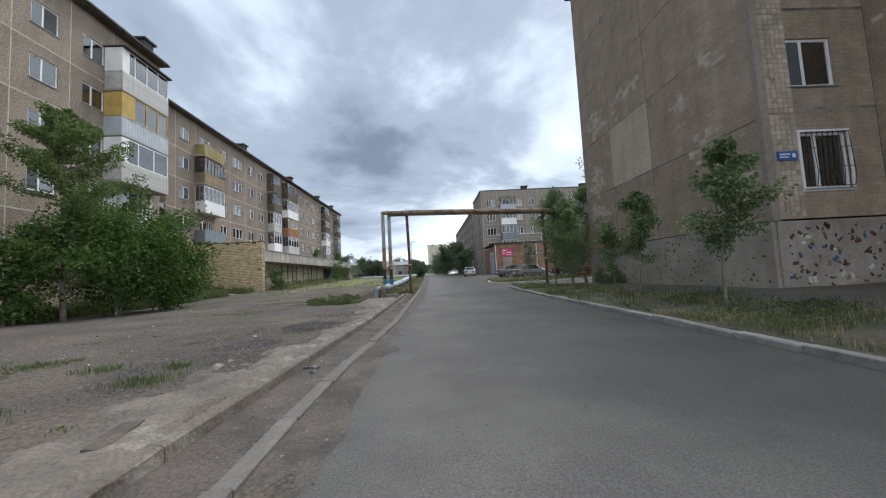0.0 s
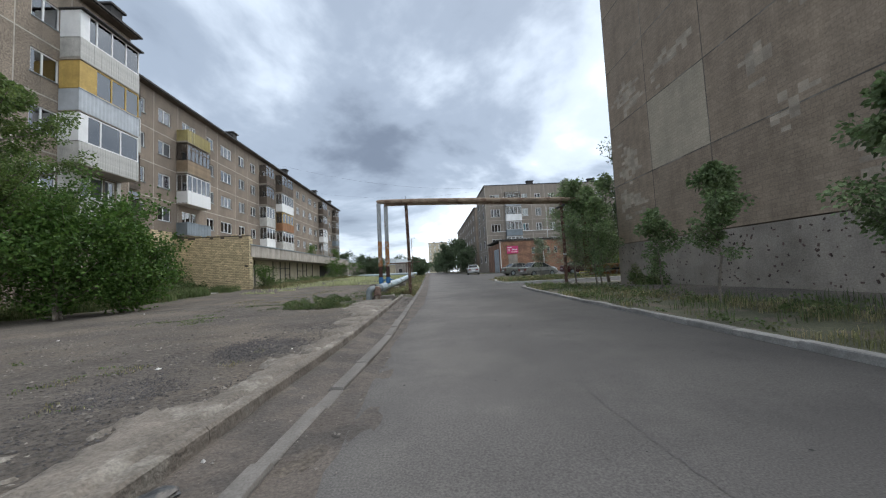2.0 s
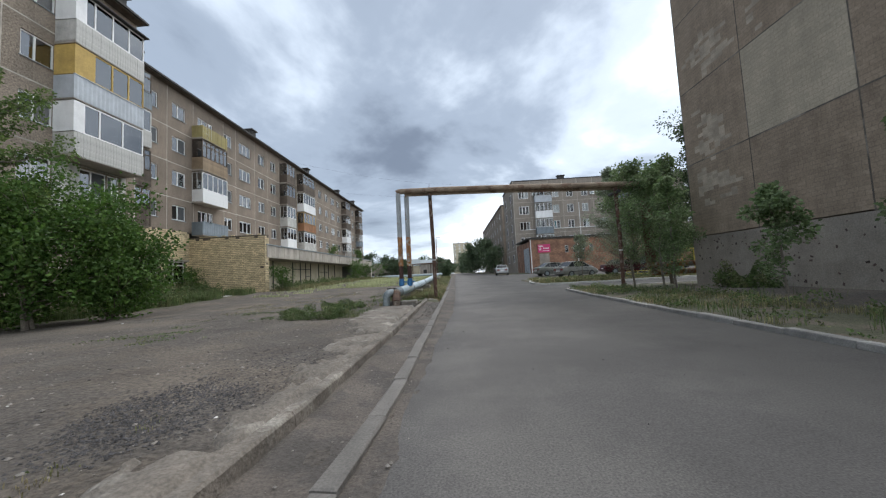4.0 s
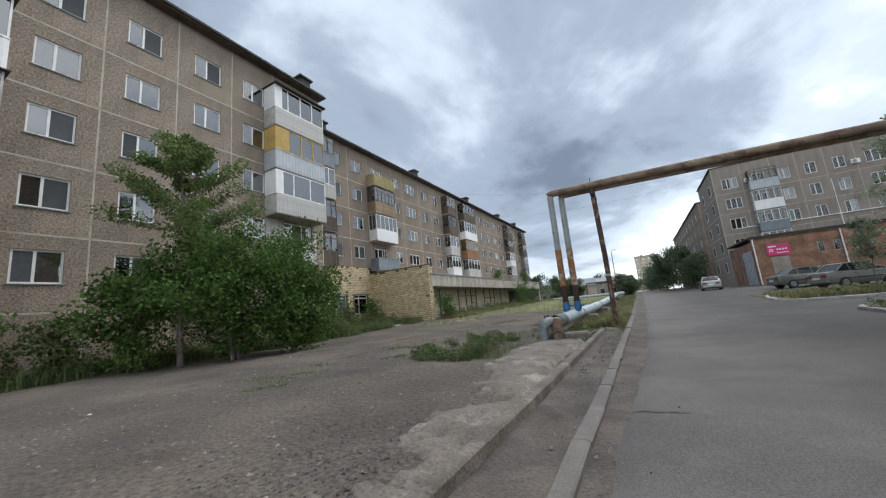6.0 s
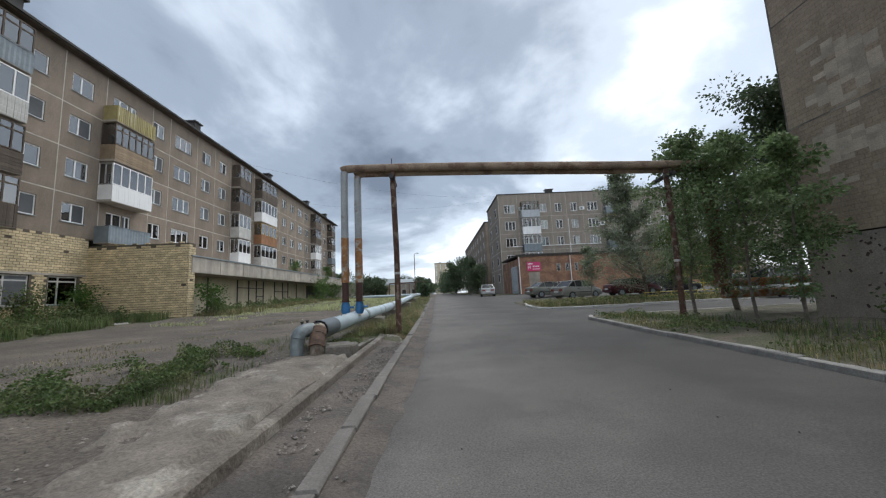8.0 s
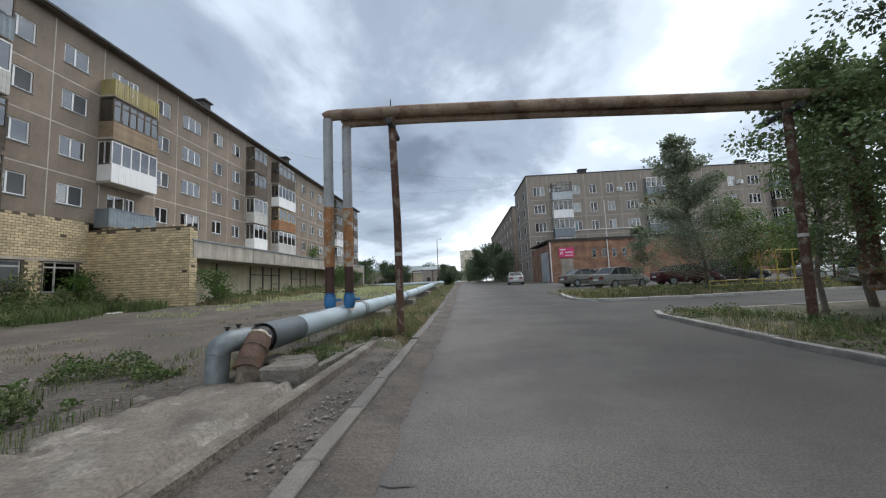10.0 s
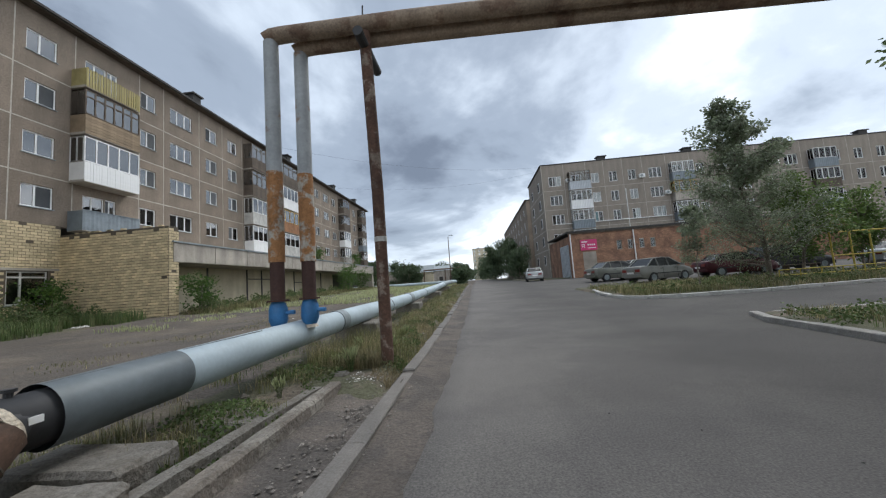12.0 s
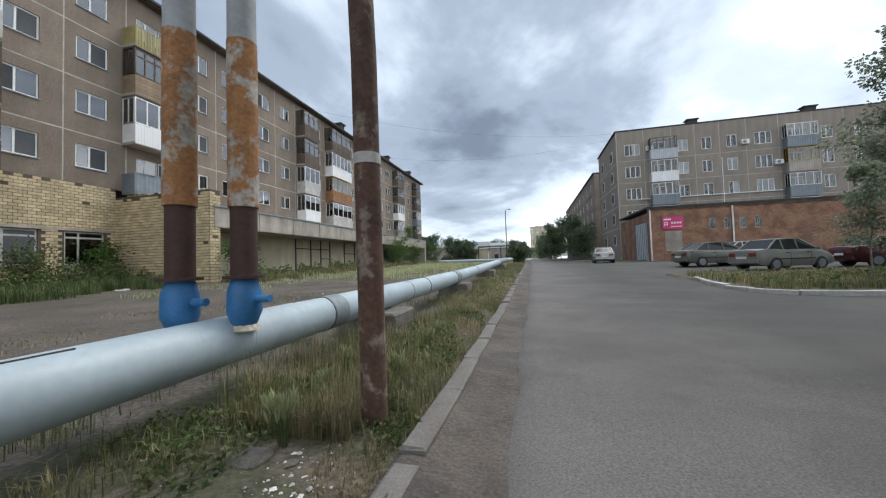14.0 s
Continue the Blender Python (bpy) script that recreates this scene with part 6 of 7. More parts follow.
def crack(label, pts, w):
    """A jagged tarred crack lying on the asphalt."""
    rnd = random.Random(len(pts) + int(pts[0][1] * 10))
    bm = bmesh.new()
    prev = None
    line = []
    for (ax, ay), (bx, by) in zip(pts, pts[1:]):
        n = max(2, int(math.hypot(bx - ax, by - ay) / 0.06))
        line += [(ax + (bx - ax) * k / n + rnd.uniform(-0.015, 0.015), ay + (by - ay) * k / n + rnd.uniform(-0.03, 0.03)) for k in range(n)]
    for i, (x, y) in enumerate(line):
        t = w * rnd.uniform(0.4, 1.3) * min(1, 3 * min(i + 1, len(line) - i) / len(line))
        z = rise(x, y) + 0.0225
        dx, dy = (pts[-1][1] - pts[0][1]), -(pts[-1][0] - pts[0][0])
        l = math.hypot(dx, dy)
        cur = [bm.verts.new((x - t * dx / l, y - t * dy / l, z)), bm.verts.new((x + t * dx / l, y + t * dy / l, z))]
        if prev:
            bm.faces.new((prev[0], prev[1], cur[1], cur[0]))
        prev = cur
    tagged(part("road_crack", bm, M["crumb"], None), label, "crack", "road cracks")


def barley(x, y, seed):
    """A tuft of foxtail barley with pale silky heads standing close together."""
    rnd = random.Random(seed)
    ob = thing("barley_tuft", x, y, ground_height(x, y), 0, "pale green foxtail barley tuft with silky heads", "grass tuft", "barley tufts")
    size = 1.0 if seed == 0 else rnd.uniform(0.6, 0.9)
    stalks, heads = bmesh.new(), bmesh.new()
    for i in range(46 if seed == 0 else 24):
        a, l = rnd.uniform(0, 6.28), 0.085 * size * math.sqrt(rnd.random())
        out = Vector((math.cos(a), math.sin(a), 0))
        tip = out * l + Vector((0, 0, size * rnd.uniform(0.15, 0.25)))
        tube(stalks, [out * l * 0.3 + Vector((0, 0, -0.02)), tip * 0.55, tip], 0.0016, 3)
        d = (out * rnd.uniform(0.1, 0.5) + Vector((rnd.uniform(-0.2, 0.2), rnd.uniform(-0.2, 0.2), 1))).normalized()
        tube(heads, [tip, tip + d * 0.03 * size, tip + d * 0.06 * size, tip + d * 0.10 * size], [0.003, 0.009, 0.008, 0.0006], 4)
    part("stalk_clump", stalks, M["weed"], ob)
    part("seed_plume", heads, M["seed"], ob)
    return ob


for i, (x, y) in enumerate(((-0.86, 21.80), (-1.15, 22.05), (-0.6, 22.9), (-1.1, 22.6), (-0.85, 23.6), (-3.6, 16.9), (-3.1, 17.5), (-0.8, 25), (-1.3, 20.9), (-1.2, 23.1), (-0.7, 24.2))):
    barley(x, y, i)


crack("dark transverse crack in the worn asphalt", [(0.12, 12.86), (0.4, 12.9), (0.76, 12.97)], 0.014)
crack("dark transverse crack in the worn asphalt", [(0.36, 16.66), (0.5, 16.65), (0.66, 16.67)], 0.010)
crack("thin wandering crack in the worn asphalt", [(1.9, 3.0), (2.1, 4.4), (2.05, 6.2), (2.3, 8.0)], 0.0025)
crack("thin wandering crack in the worn asphalt", [(5.2, 25.8), (6.6, 27.6), (8.0, 28.4)], 0.014)
crack("thin wandering crack in the worn asphalt", [(3.4, 10.0), (3.2, 12.5), (3.6, 15.0)], 0.004)


# ---- loose stones ----
def rubble(name, label, n, sample, lo, hi, material, seed):
    rng = np.random.default_rng(seed)
    verts, faces = [], []
    base = np.array([(1, 0, 0), (-1, 0, 0), (0, 1, 0), (0, -1, 0), (0, 0, 1), (0, 0, -0.6)], float)
    tri = ((0, 2, 4), (2, 1, 4), (1, 3, 4), (3, 0, 4), (2, 0, 5), (1, 2, 5), (3, 1, 5), (0, 3, 5))
    for _ in range(n):
        x, y = sample(rng)
        s = lo + (hi - lo) * rng.random() ** 3
        a = rng.uniform(0, 6.28)
        b = base * rng.uniform(0.55, 1.2, (6, 3)) * s * np.array([1, 0.75, 0.55])
        r = np.array([[math.cos(a), -math.sin(a), 0], [math.sin(a), math.cos(a), 0], [0, 0, 1]])
        k = len(verts)
        z = max(ground_height(x, y), rise(x, y) + (0.013 if x > 0.12 else 0.02 if x > -1.1 else -9))
        verts += (b @ r.T + np.array([x, y, z + s * 0.15])).tolist()
        faces += [tuple(k + i for i in t) for t in tri]
    me = bpy.data.meshes.new(name)
    me.from_pydata(verts, [], faces)
    me.materials.append(M[material])
    return tagged(new(name, me), label, "stones", "", "stuff")


M["stone"] = shade("grey_stone", (0.19, 0.17, 0.15), 0.95, grain=(0.2, 60), stain=(0.1, 3), bump=(0.3, 60, 0.005), island=0.5)
M["litter"] = shade("pale_litter", (0.6, 0.58, 0.55), 0.8, grain=(0.1, 30), stain=(0.1, 3), bump=(0, 1, 0), island=0.4)
rubble("gutter_gravel", "loose grey gravel lying in the gutter", 1500, patchy(-0.78, -0.22, 14.5, 20.8, -0.1, 1.8, 3), 0.005, 0.034, "stone", 1)
rubble("gutter_grit", "scattered grit along the road edge", 1500, lambda r: (r.uniform(-0.9, 0.1), r.uniform(0.5, 22)), 0.003, 0.022, "stone", 2)
rubble("yard_stones", "small stones and clods scattered on the yard", 6500, lambda r: (r.uniform(-9, -1.2), r.uniform(1, 20)), 0.004, 0.04, "stone", 3)
rubble("slab_crumbs", "dark crumbled asphalt beside the old slab", 5200, patchy(-3.4, -1.3, 4.2, 12, -0.02, 0.8, 33), 0.004, 0.022, "crumb", 4)
rubble("slab_crumbs", "dark heap of crumbled asphalt on the yard", 6000, oval(-2.1, 9.05, 0.75, 1.1), 0.004, 0.022, "crumb", 14)
rubble("slab_crumbs", "dark crumbled asphalt beside the old slab", 3500, oval(-2.5, 6.9, 0.7, 0.7), 0.004, 0.018, "crumb", 15)
rubble("road_chips", "a few small dark chips on the asphalt", 130, lambda r: (r.uniform(0.3, 5), r.uniform(1, 24)), 0.005, 0.02, "room", 5)
rubble("verge_stones", "pale broken stones on the pipe verge", 160, lambda r: (r.uniform(-2.4, -0.3), r.uniform(19, 27)), 0.01, 0.07, "slab", 6)
rubble("litter_pile", "heap of pale rubbish before the brick wing", 60, oval(-16.4, 31.4, 0.6, 0.35), 0.03, 0.14, "litter", 9)
rubble("litter", "scraps of pale litter on the ground", 70, lambda r: (r.uniform(-11, -0.3), r.uniform(3, 33)), 0.01, 0.06, "litter", 7)
rubble("kerb_litter", "small pale scraps and twigs littering the verge end", 90, oval(-0.58, 21.5, 0.24, 0.45), 0.006, 0.03, "litter", 16)
support_block(-1.02, -0.84, 21.56, 21.74, -0.02, 0.155, "cracked grey concrete lump beside the grass tuft")
support_block(-1.75, -1.05, 20.1, 20.55, -0.05, 0.13, "pale broken concrete lump lying under the pipe")


# ---- parked cars ----
def car(x, y, z, rz, paint, label, length=4.2, wide=1.7, tall=1.44, estate=False):
    ob = thing("car", x, y, z, rz, label, "car", "parked cars")
    L, W = length / 2, wide / 2
    pm = shade("car_paint", paint, 0.32, 0.3, grain=(0.03, 40), stain=(0.1, 2), bump=(0, 1, 0))
    sill, belt = 0.20, 0.88
    # lower body in cross-sections from tail to nose
    st = [(-L, 0.46, 0.84, 0.80), (-L + 0.05, 0.36, 0.95, 0.90), (-L + 0.22, 0.26, 0.99, 0.96), (-L + 0.8, sill, 1.0, 1.0), (-0.3, sill, 0.955, 1.0), (L - 1.2, sill, 0.95, 1.0), (L - 0.7, 0.2, 0.89, 0.98), (L - 0.3, 0.23, 0.78, 0.94), (L - 0.08, 0.28, 0.66, 0.86), (L, 0.40, 0.56, 0.76)]
    bm = bmesh.new()
    rings = []
    for px, lo, hi, wf in st:
        w = W * wf
        ring = [(px, -w * 0.92, lo), (px, -w, lo + 0.16), (px, -w, hi - 0.14), (px, -w * 0.93, hi - 0.02), (px, -w * 0.5, hi + 0.01), (px, w * 0.5, hi + 0.01), (px, w * 0.93, hi - 0.02), (px, w, hi - 0.14), (px, w, lo + 0.16), (px, w * 0.92, lo)]
        rings.append([bm.verts.new(p) for p in ring])
    for a, b in zip(rings, rings[1:]):
        for k in range(10):
            bm.faces.new((a[k], b[k], b[(k + 1) % 10], a[(k + 1) % 10]))
    bm.faces.new(rings[0])
    bm.faces.new(rings[-1][::-1])
    part("body", bm, pm, ob, "", True)
    # cabin
    rear0, rear1 = (-L + 0.12, -L + 0.45) if estate else (-L + 0.5, -L + 1.12)
    f1, f0 = 0.3, 1.12
    cab = [(rear0, 0.9, 0.88), (rear1, tall - 0.05, 0.72), (-0.2, tall, 0.74), (f1, tall - 0.04, 0.72), (f0, 0.9, 0.86)]
    bm = bmesh.new()
    top = [[bm.verts.new((px, s * W * wf, h)) for s in (-1, 1)] for px, h, wf in cab[1:4]]
    low = [[bm.verts.new((px, s * W * wf, h - 0.05)) for s in (-1, 1)] for px, h, wf in cab[1:4]]
    for a, b in zip(top, top[1:]):
        bm.faces.new((a[0], b[0], b[1], a[1]))
    for r, q in ((top, low),):
        for s in (0, 1):
            for k in range(2):
                bm.faces.new((r[k][s], q[k][s], q[k + 1][s], r[k + 1][s]))
        bm.faces.new((r[0][0], r[0][1], q[0][1], q[0][0]))
        bm.faces.new((r[2][0], q[2][0], q[2][1], r[2][1]))
    part("roof_panel", bm, pm, ob)
    cg = M["car_glass"]
    base = 0.945
    for s in (-1, 1):
        bm = bmesh.new()
        pts = [(rear0 + 0.05, s * W * 0.89, base), (f0 - 0.05, s * W * 0.89, base), (f1, s * W * 0.725, tall - 0.08), (-0.2, s * W * 0.745, tall - 0.05), (rear1, s * W * 0.725, tall - 0.09)]
        bm.faces.new([bm.verts.new(p) for p in pts])
        part("side_window", bm, cg, ob)
        for px in (rear1 + 0.15, 0.05, ):
            bmp = bmesh.new()
            tube(bmp, [(px + 0.02, s * W * 0.895, base - 0.02), (px, s * W * 0.745, tall - 0.06)], 0.032, 5)
            part("door_pillar", bmp, pm, ob)
        for a, b in (((rear0, s * W * 0.88, base), (rear1, s * W * 0.72, tall - 0.05)), ((f0, s * W * 0.87, base), (f1, s * W * 0.72, tall - 0.05))):
            part("pillar", rod([a, b], 0.035, 6), pm, ob)
        part("mirror", boxes((f0 - 0.25, f0 - 0.1, s * W - 0.02 if s > 0 else -W - 0.16, s * W + 0.16 if s > 0 else -W + 0.02, 0.9, 1.02)), pm, ob)
    for pts, nm in (([(rear0, -W * 0.85, base), (rear0, W * 0.85, base), (rear1, W * 0.7, tall - 0.07), (rear1, -W * 0.7, tall - 0.07)], "rear_window"), ([(f0, -W * 0.85, base), (f1, -W * 0.7, tall - 0.07), (f1, W * 0.7, tall - 0.07), (f0, W * 0.85, base)], "windscreen")):
        bm = bmesh.new()
        bm.faces.new([bm.verts.new(p) for p in pts])
        part(nm, bm, cg, ob)
    for px in (-L + 0.82, L - 0.85):
        for s in (-1, 1):
            wh = part("wheel", rod([(px, s * (W - 0.19), 0.3), (px, s * (W + 0.01), 0.3)], 0.3, 20), M["dark"], ob, "", True)
            part("rim", rod([(px, s * (W - 0.05), 0.3), (px, s * (W + 0.018), 0.3)], 0.19, 14), M["zinc"], wh)
    for s in (-1, 1):
        part("tail_light", boxes((-L - 0.012, -L + 0.16, s * W * 0.6 - 0.17, s * W * 0.6 + 0.17, 0.66, 0.82)), M["lamp_red"], ob)
        part("headlight", boxes((L - 0.16, L + 0.012, s * W * 0.58 - 0.18, s * W * 0.58 + 0.18, 0.5, 0.62)), M["white"], ob)
        part("side_moulding", boxes((-L + 0.95, L - 1.15, s * W - 0.012, s * W + 0.012, 0.5, 0.555)), M["dark"], ob)
        for px in (-0.42, 0.62):
            part("door_seam", boxes((px, px + 0.012, s * (W + 0.001) - 0.006, s * (W + 0.001) + 0.006, 0.28, 0.84)), M["dark"], ob)
            part("door_handle", boxes((px - 0.22, px - 0.06, s * W - 0.015, s * W + 0.02, 0.79, 0.82)), M["dark"], ob)
    part("rear_bumper", boxes((-L - 0.04, -L + 0.25, -W * 0.86, W * 0.86, 0.36, 0.54)), pm, ob)
    part("front_bumper", boxes((L - 0.2, L + 0.04, -W * 0.8, W * 0.8, 0.28, 0.46)), pm, ob)
    part("number_plate", boxes((-L - 0.05, -L - 0.04, -0.26, 0.26, 0.56, 0.67)), M["white"], ob)
    return ob


M["car_glass"] = shade("car_glass", (0.018, 0.02, 0.021), 0.14, grain=(0, 1), stain=(0.2, 2), bump=(0, 1, 0), spec=0.35)
M["lamp_red"] = shade("tail_lamp", (0.22, 0.02, 0.015), 0.3, grain=(0, 1), stain=(0.1, 2), bump=(0, 1, 0))
car(11.9, 40.3, rise(11.9, 40.3), 20, (0.26, 0.262, 0.245), "dusty silver-grey saloon parked beside the grassy island", 3.95, 1.7, 1.48)
car(11.0, 44.6, rise(11, 44.6), 13, (0.185, 0.19, 0.165), "grey-green saloon parked near the brick garage", 4.1)
car(16.9, 41.2, rise(16.9, 41.2), 0, (0.075, 0.016, 0.022), "dark maroon saloon parked under the silver poplar")
car(13.6, 46.0, rise(13.6, 46), 5, (0.55, 0.56, 0.56), "white car parked behind the grey saloon")
car(6.9, 56.0, rise(6.9, 56), 84, (0.42, 0.43, 0.43), "light grey hatchback parked on the street by the garage", 4.1)
car(21.2, 42.6, rise(21.2, 42.6), 3, (0.02, 0.02, 0.022), "black off-road estate parked behind the trees", 4.5, 1.8, 1.7, True)
car(26.5, 41.0, rise(26.5, 41), 2, (0.6, 0.61, 0.62), "white saloon parked behind the yard shelter")
car(21.5, 32.4, 0.1, 4, (0.33, 0.34, 0.34), "silver off-road estate parked on the side road", 4.6, 1.8, 1.72, True)


# ---- small things ----
def low_fence():
    f = thing("low_fence", 13.4, 33.4, 0.24, 2.5, "low yellow tubular steel fence on the grassy island", "fence")
    for k in range(8):
        part("post", rod([(k * 0.85, 0, -0.1), (k * 0.85, 0, 0.42)], 0.022, 8), M["fence_yellow"], f)
    for z in (0.42, 0.2):
        part("rail", rod([(0, 0, z), (5.95, 0, z)], 0.02, 8), M["fence_yellow"], f)


M["fence_yellow"] = shade("fence_yellow", (0.45, 0.36, 0.06), 0.6, grain=(0.1, 20), stain=(0.25, 3), bump=(0.1, 30, 0.004))
low_fence()


def pergola():
    p = thing("climbing_frame", 19.0, 37.2, 0.4, 8, "faded yellow wooden frame standing in the yard", "frame")
    for k in range(4):
        part("post", rod([(k * 1.1, 0, -0.1), (k * 1.1, 0, 1.9)], 0.04, 8), M["fence_yellow"], p)
    part("top_rail", rod([(-0.1, 0, 1.9), (3.4, 0, 1.9)], 0.035, 8), M["fence_yellow"], p)
    part("mid_rail", rod([(0, 0, 0.7), (3.3, 0, 0.7)], 0.03, 8), M["fence_yellow"], p)
    b = thing("bench", 16.2, 36.6, 0.35, 4, "weathered grey slatted yard bench", "bench")
    for k in range(4):
        part("slat", boxes((0, 1.8, k * 0.1, k * 0.1 + 0.085, 0.42, 0.45)), M["wood"], b)
    for x in (0.2, 1.55):
        part("leg", boxes((x, x + 0.06, 0.03, 0.35, -0.05, 0.42)), M["wood"], b)


pergola()
tagged(support_block(9.05, 9.75, 5.3, 6.1, 0.2, 0.46, "stack of pale concrete slabs lying on the verge"), group="loose slabs")


def shelter():
    s = thing("shelter", 23.0, 36.0, 0.35, -6, "small yard shelter with a sloping white sheet roof", "shelter")
    bm = boxes((-0.2, 3.6, -1.6, 1.4, 0, 0.06))
    bmesh.ops.transform(bm, matrix=pose(0, 0, 2.2, 22, 0, 0), verts=bm.verts)
    part("roof_sheet", bm, M["white"], s)
    for px in (0.0, 3.3):
        for py, h in ((-1.3, 1.7), (1.1, 2.6)):
            part("post", rod([(px, py, -0.1), (px, py, h)], 0.06, 8), M["pole"], s)


shelter()


def street_pole(x, y, h, label):
    p = thing("street_lamp", x, y, rise(x, y), 0, label, "street lamp")
    part("pole", rod([(0, 0, -0.1), (0, 0, h)], [0.07, 0.045], 10), M["pole"], p)
    part("arm", rod([(0, 0, h), (0.12, -0.1, h + 0.12), (0.4, -0.3, h + 0.15)], 0.02, 6), M["pole"], p)
    part("lamp_head", rod([(0.35, -0.28, h + 0.13), (0.5, -0.36, h + 0.12), (0.62, -0.43, h + 0.08)], [0.03, 0.07, 0.04], 8), M["zinc"], p)


street_pole(-2.4, 62.0, 6.3, "slender dark street lamp beside the heating pipe")
street_pole(-15.0, 95.0, 6.0, "slender dark street lamp far across the field")


def cross_pipe():
    p = thing("cross_pipe", -26, 74, 0.7, 0, "pale branch heating pipe crossing the field on low posts", "pipe")
    part("cladding", rod([(0, 0, 0.55), (12, 0, 0.5), (23.7, 0, 0.5)], 0.22, 14), M["pipe"], p, "", True)
    for k in range(6):
        part("post", boxes((1 + k * 4.2, 1.2 + k * 4.2, -0.1, 0.1, -0.3, 0.4)), M["kerb"], p)
    g = thing("field_gantry", -9, 84, 0.75, 0, "dark steel pipe frame standing in the field", "pipe gantry")
    part("beam", rod([(0, 0, 2.9), (8, 0, 3.0)], 0.14, 10), M["pole"], g)
    for k in (0, 4, 8):
        part("leg", rod([(k, 0, -0.2), (k, 0, 2.95)], 0.1, 8), M["pole"], g)


cross_pipe()


def shed(x, y, w, d, h, mat, label):
    s = thing("shed", x, y, rise(x, y), 4, label, "shed", "low sheds")
    part("wall", boxes((0, w, 0, d, -0.3, h)), M[mat], s)
    bm = bmesh.new()
    v = [bm.verts.new(p) for p in ((-0.3, -0.3, h), (w + 0.3, -0.3, h), (w + 0.3, d + 0.3, h), (-0.3, d + 0.3, h), (-0.3, d / 2, h + 1.6), (w + 0.3, d / 2, h + 1.6))]
    for f in ((0, 1, 5, 4), (2, 3, 4, 5), (0, 4, 3), (1, 2, 5), (3, 2, 1, 0)):
        bm.faces.new([v[i] for i in f])
    part("roof", bm, M["zinc"], s)
    for k in range(int(w / 3)):
        # flat window boxes painted in the dark of an unlit interior
        part("window", boxes((1 + k * 3, 2.1 + k * 3, -0.03, 0.0, 1.0, 2.2)), M["room"], s)


shed(-20, 120, 16, 8, 4, "canopy", "long pale low building with a metal roof across the field")
shed(-13.5, 93, 5, 5, 3, "cream", "small pale shed with a metal roof beyond the shop")
shed(-45, 180, 26, 10, 7, "panel_c", "grey low building far across the field")


def cable(label, a, b, sag, r=0.007):
    a, b = Vector(a), Vector(b)
    pts = [a.lerp(b, k / 14) - Vector((0, 0, sag * 4 * (k / 14) * (1 - k / 14))) for k in range(15)]
    tagged(part("cable", rod(pts, r, 5), M["dark"], None), label, "cable", "overhead cables")


cable("thin dark overhead cable between two apartment roofs", (-20.9, 52, 17.3), (14, 69.2, 16.9), 1.6)
cable("thin dark overhead cable between two apartment roofs", (-20.9, 70, 17.3), (12, 71.0, 16.9), 1.4)


def writing(text, size, parent, m, material, name):
    cu = bpy.data.curves.new(name, "FONT")
    cu.body, cu.size, cu.extrude, cu.offset = text, size, 0.004, 0.012
    tmp = bpy.data.objects.new("tmp", cu)
    me = bpy.data.meshes.new_from_object(tmp)
    bpy.data.objects.remove(tmp)
    me.materials.append(M[material])
    ob = new(name, me)
    ob.parent = parent
    ob.matrix_basis = m
    return ob


part("number_plate", boxes((2.2, 3.05, -1.325, -1.302, 2.62, 3.2)), M["old_white"], HOUSE_A, "white house number plate")
writing("17/2", 0.42, HOUSE_A, pose(2.26, -1.33, 2.76, 90, 0, 0), "dark", "house_number")


def graffiti():
    bm = bmesh.new()
    for q in ((0.1, 0.14, 1.62, 1.82), (0.1, 0.26, 1.68, 1.72), (0.24, 0.28, 1.55, 1.82), (0.34, 0.37, 1.55, 1.82), (0.44, 0.47, 1.55, 1.82), (0.47, 0.58, 1.66, 1.7), (0.1, 0.4, 1.42, 1.45), (0.1, 0.24, 1.22, 1.26)):
        box(bm, q[0], q[1], -1.347, -1.342, q[2], q[3])
    bmesh.ops.create_cone(bm, cap_ends=True, segments=14, radius1=0.08, radius2=0.08, depth=0.006, matrix=pose(0.42, -1.345, 1.2, 90, 0, 0))
    part("graffiti", bm, M["dark"], HOUSE_A, "dark painted graffiti marks")


graffiti()


def address_plate():
    a = thing("address_plate", 10.22, 9.42, 3.72, 0, "blue enamel address plate with white writing", "sign")
    part("plate", boxes((0, 0.55, -0.02, 0, 0, 0.24)), shade("enamel_blue", (0.03, 0.12, 0.35), 0.4, grain=(0, 1), stain=(0.1, 3), bump=(0, 1, 0)), a)
    part("lettering", boxes((0.05, 0.34, -0.024, -0.02, 0.14, 0.18), (0.05, 0.3, -0.024, -0.02, 0.07, 0.1), (0.4, 0.49, -0.024, -0.02, 0.07, 0.18)), M["white"], a)


address_plate()


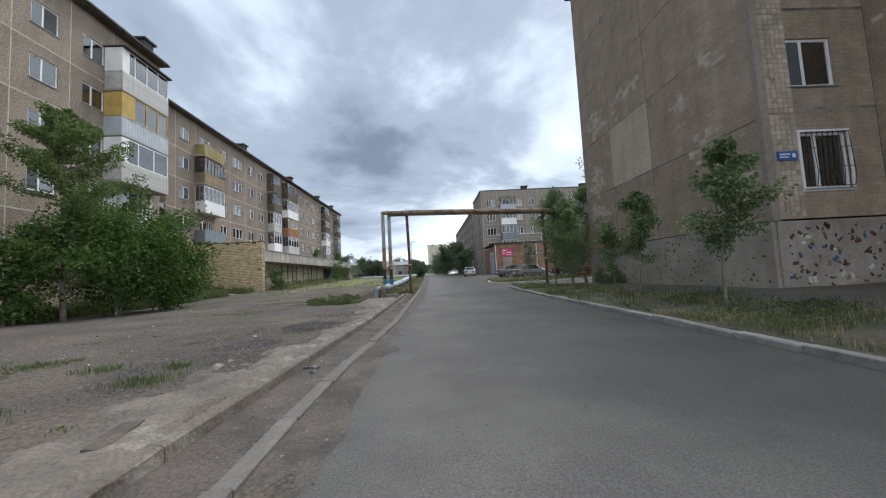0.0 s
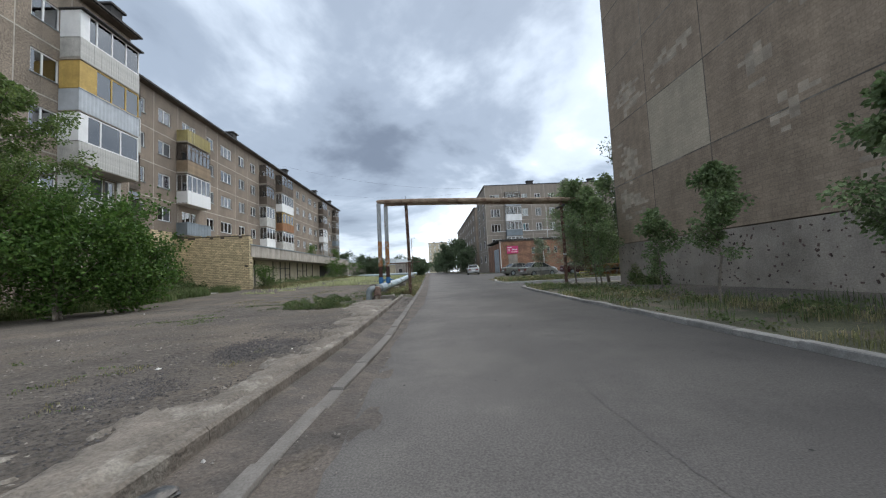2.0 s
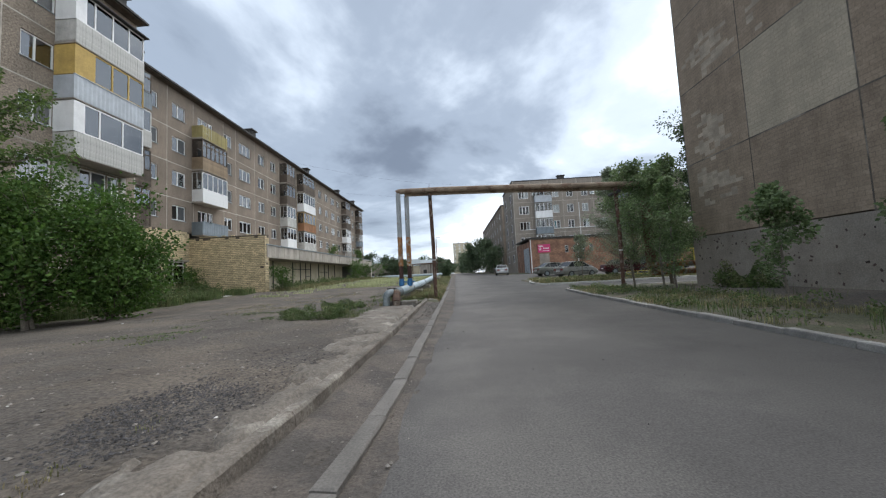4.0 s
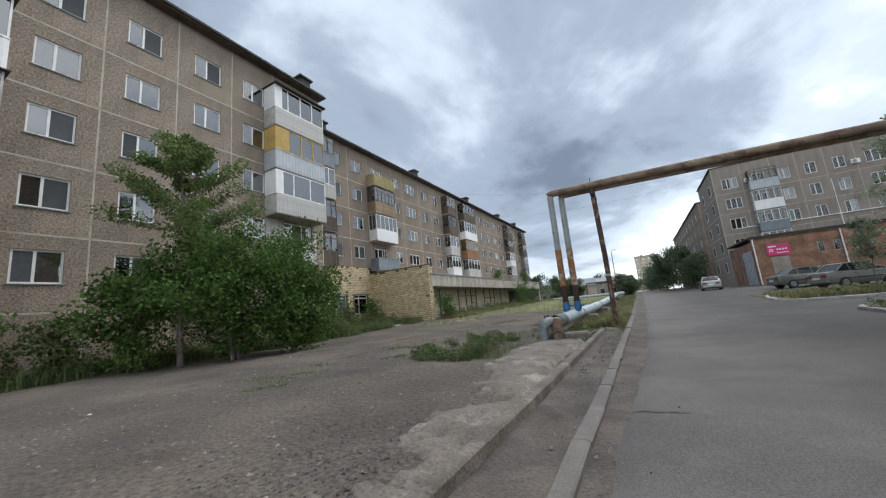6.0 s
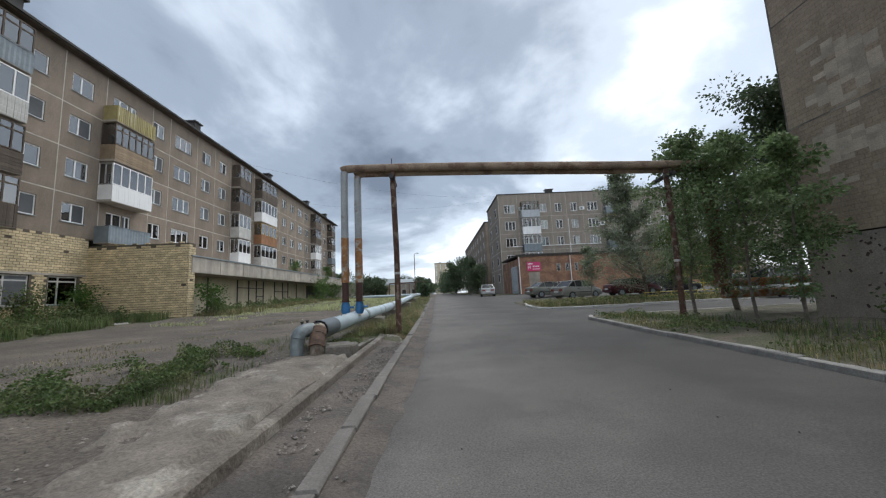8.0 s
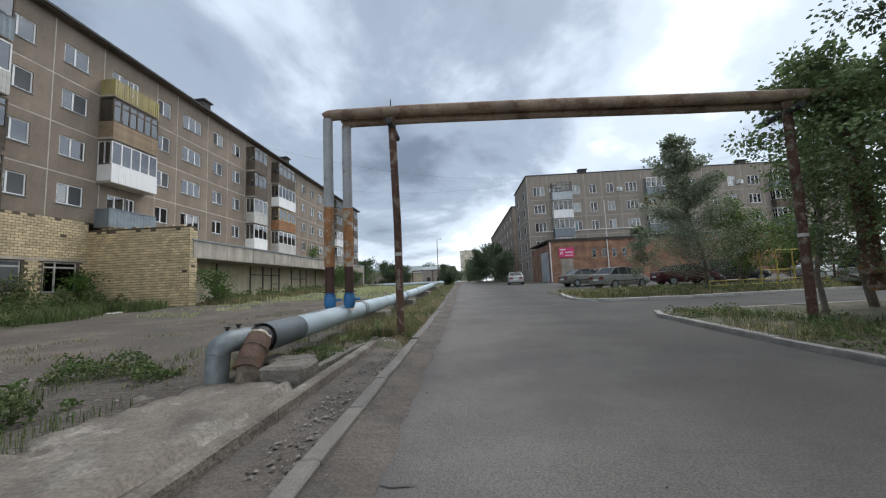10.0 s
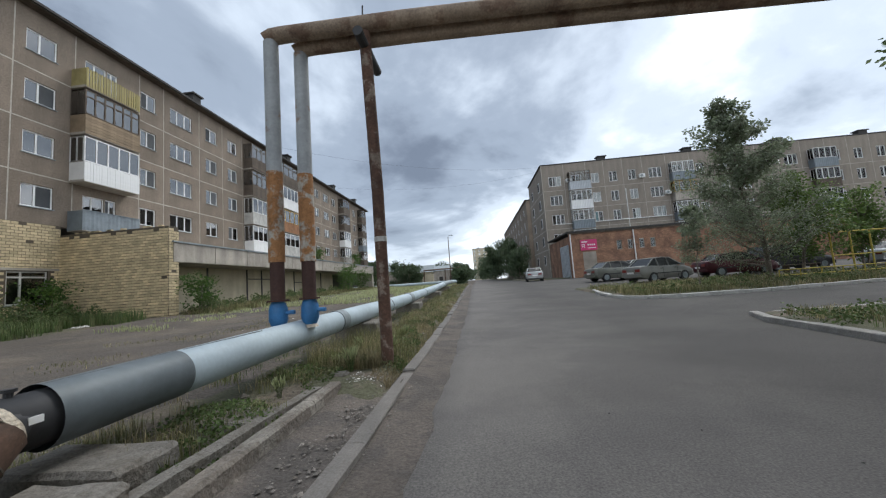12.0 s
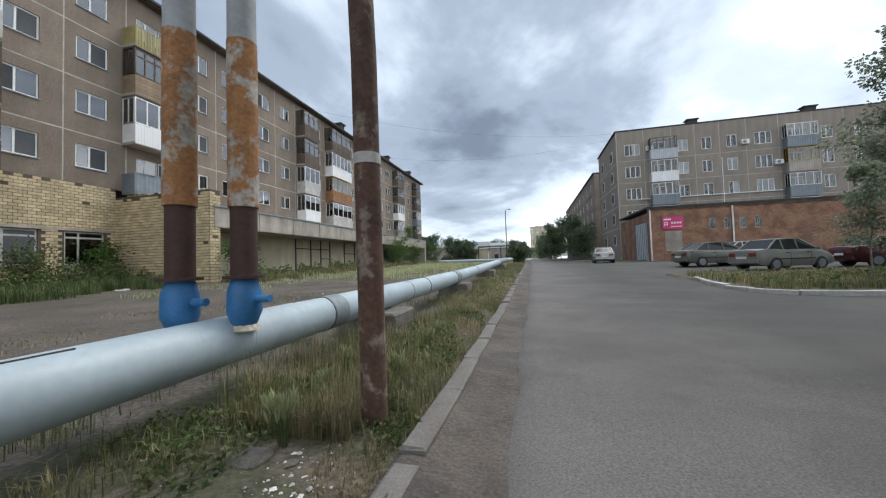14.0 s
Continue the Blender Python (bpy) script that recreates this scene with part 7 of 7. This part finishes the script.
def wall_scars():
    """Bare patches where facing tiles have fallen from the tall house, and the tile courses that remain."""
    rnd = random.Random(9)
    H = bpy.data.objects["apartment_building.005"]
    bm = bmesh.new()
    taken = set()
    for cx, cz, n, du, dz in ((7.6, 6.4, 10, 0.5, 0.6), (8.4, 4.6, 9, 0.5, 0.5), (9.2, 7.2, 5, 0.3, 0.4), (1.0, 5.5, 26, 0.9, 1.1), (0.9, 3.6, 22, 0.9, 0.8), (4.4, 8.4, 14, 1.0, 0.6), (1.4, 8.6, 22, 1.2, 0.9), (9.8, 3.0, 5, 0.2, 0.5)):
        for _ in range(n):
            u, z = cx + round(rnd.gauss(0, du / 2) / 0.26) * 0.26, cz + round(rnd.gauss(0, dz / 2) / 0.13) * 0.13
            for k in range(rnd.choice((1, 1, 2, 3))):
                for j in range(rnd.choice((1, 2))):
                    cell = (round(u / 0.26) + k, round(z / 0.13) + j)
                    if cell not in taken and 0.05 < cell[0] * 0.26 < 10.4 and cell[1] * 0.13 > 2:
                        taken.add(cell)
                        box(bm, cell[0] * 0.26, cell[0] * 0.26 + 0.255, -0.004, 0.005, cell[1] * 0.13, cell[1] * 0.13 + 0.127)
    tagged(part("bare_tile_bed", bm, M["scar"], H, "pale bare patches where tiles fell"), kind="stuff")
    F = bpy.data.objects["apartment_building.006"]
    bm = bmesh.new()
    for k in range(5):
        for r in range(20):
            for c in range(5):
                if rnd.random() < 0.93:
                    z = 2.0 + 2.85 * k + r * 0.14
                    box(bm, 0.2 + c * 0.145, 0.2 + c * 0.145 + 0.13, -0.012, 0.0, z, z + 0.125)
    tagged(part("tile_facing", bm, M["scar"], F, "pale facing tiles beside the window"), kind="stuff")
    bm = bmesh.new()
    for i in range(60):
        v, z = -0.4 - 0.26 * rnd.randrange(30), 2.1 + 0.15 * (i % 40)
        box(bm, 3.292, 3.31, v, v + 0.25, z, z + 0.145)
    tagged(part("bare_tile_bed", bm, M["scar"], F), kind="stuff")


M["scar"] = shade("bare_tile_bed", (0.43, 0.362, 0.285), 0.93, grain=(0.15, 30), stain=(0.25, 2), bump=(0.3, 30, 0.01), island=0.15)
wall_scars()


def rusty_plate():
    bm = bmesh.new()
    box(bm, -0.075, 0.075, -0.24, 0.24, -0.02, 0.004)
    bmesh.ops.subdivide_edges(bm, edges=list(bm.edges), cuts=4, use_grid_fill=True)
    for v in bm.verts:
        v.co += Vector((0.03 * noise.noise(v.co * 9), 0.05 * noise.noise(v.co * 6 + Vector((3, 0, 0))), 0.006 * noise.noise(v.co * 8)))
    ob = part("rusty_plate", bm, M["plate_rust"], None)
    ob.matrix_world = pose(-1.53, 3.1, 0.146, 0, 0, 14)
    tagged(ob, "thin rusty brown steel scrap lying on the slab", "scrap metal")


M["plate_rust"] = shade("dusty_rust", (0.115, 0.09, 0.075), 0.95, grain=(0.3, 40), stain=(0.3, 3), bump=(0.4, 40, 0.01))
rusty_plate()


def crumpled_bag(x, y, z, size, seed):
    """A dark plastic bag trodden into the gutter."""
    bm = bmesh.new()
    bmesh.ops.create_icosphere(bm, subdivisions=4, radius=1)
    off = Vector((seed * 3.1, 0, 0))
    for v in bm.verts:
        p = v.co.copy()
        k = 1 + 0.35 * noise.noise(p * 1.6 + off) + 0.16 * abs(noise.noise(p * 4 + off)) + 0.06 * noise.noise(p * 11 + off)
        v.co = Vector((p.x * k * size, p.y * k * size * 0.7, max(-0.02, p.z * k * size * 0.3)))
    ob = part("plastic_bag", bm, M["bag"], None, "", True)
    ob.matrix_world = pose(x, y, z, 0, 0, 40 * seed)
    tagged(ob, "crumpled dark grey plastic bag in the dirt gutter", "bag", "gutter rubbish")


M["bag"] = shade("dusty_dark_plastic", (0.05, 0.053, 0.056), 0.6, grain=(0.2, 40), stain=(0.4, 8), bump=(0.5, 25, 0.01), second=(0.11, 0.1, 0.09), amount=0.5, patch=9)
crumpled_bag(-0.84, 5.2, 0.035, 0.10, 1)
crumpled_bag(-0.76, 5.0, 0.03, 0.06, 2)


def plinth_mosaic():
    """Large coloured tile chips set round the corner of the tall house."""
    rnd = random.Random(21)
    F = bpy.data.objects["apartment_building.006"]
    tints = (("mosaic_white", (0.55, 0.54, 0.51)), ("mosaic_blue", (0.06, 0.10, 0.19)), ("mosaic_red", (0.12, 0.035, 0.03)), ("mosaic_ochre", (0.28, 0.19, 0.09)))
    for i, (n, c) in enumerate(tints):
        bm = bmesh.new()
        for _ in range((11, 9, 20, 6)[i]):
            u, z, s = 0.2 + 2.9 * rnd.random(), 0.25 + 1.5 * rnd.random(), rnd.uniform(0.03, 0.085)
            box(bm, -s, s, -0.012, 0.01, -s * 0.55, s * 0.55, pose(u, -0.05, z, 0, rnd.uniform(0, 360), 0))
        tagged(part("chip_inlay", bm, shade(n, c, 0.7, grain=(0.1, 20), stain=(0.2, 4), bump=(0, 1, 0)), F), kind="stuff")


plinth_mosaic()
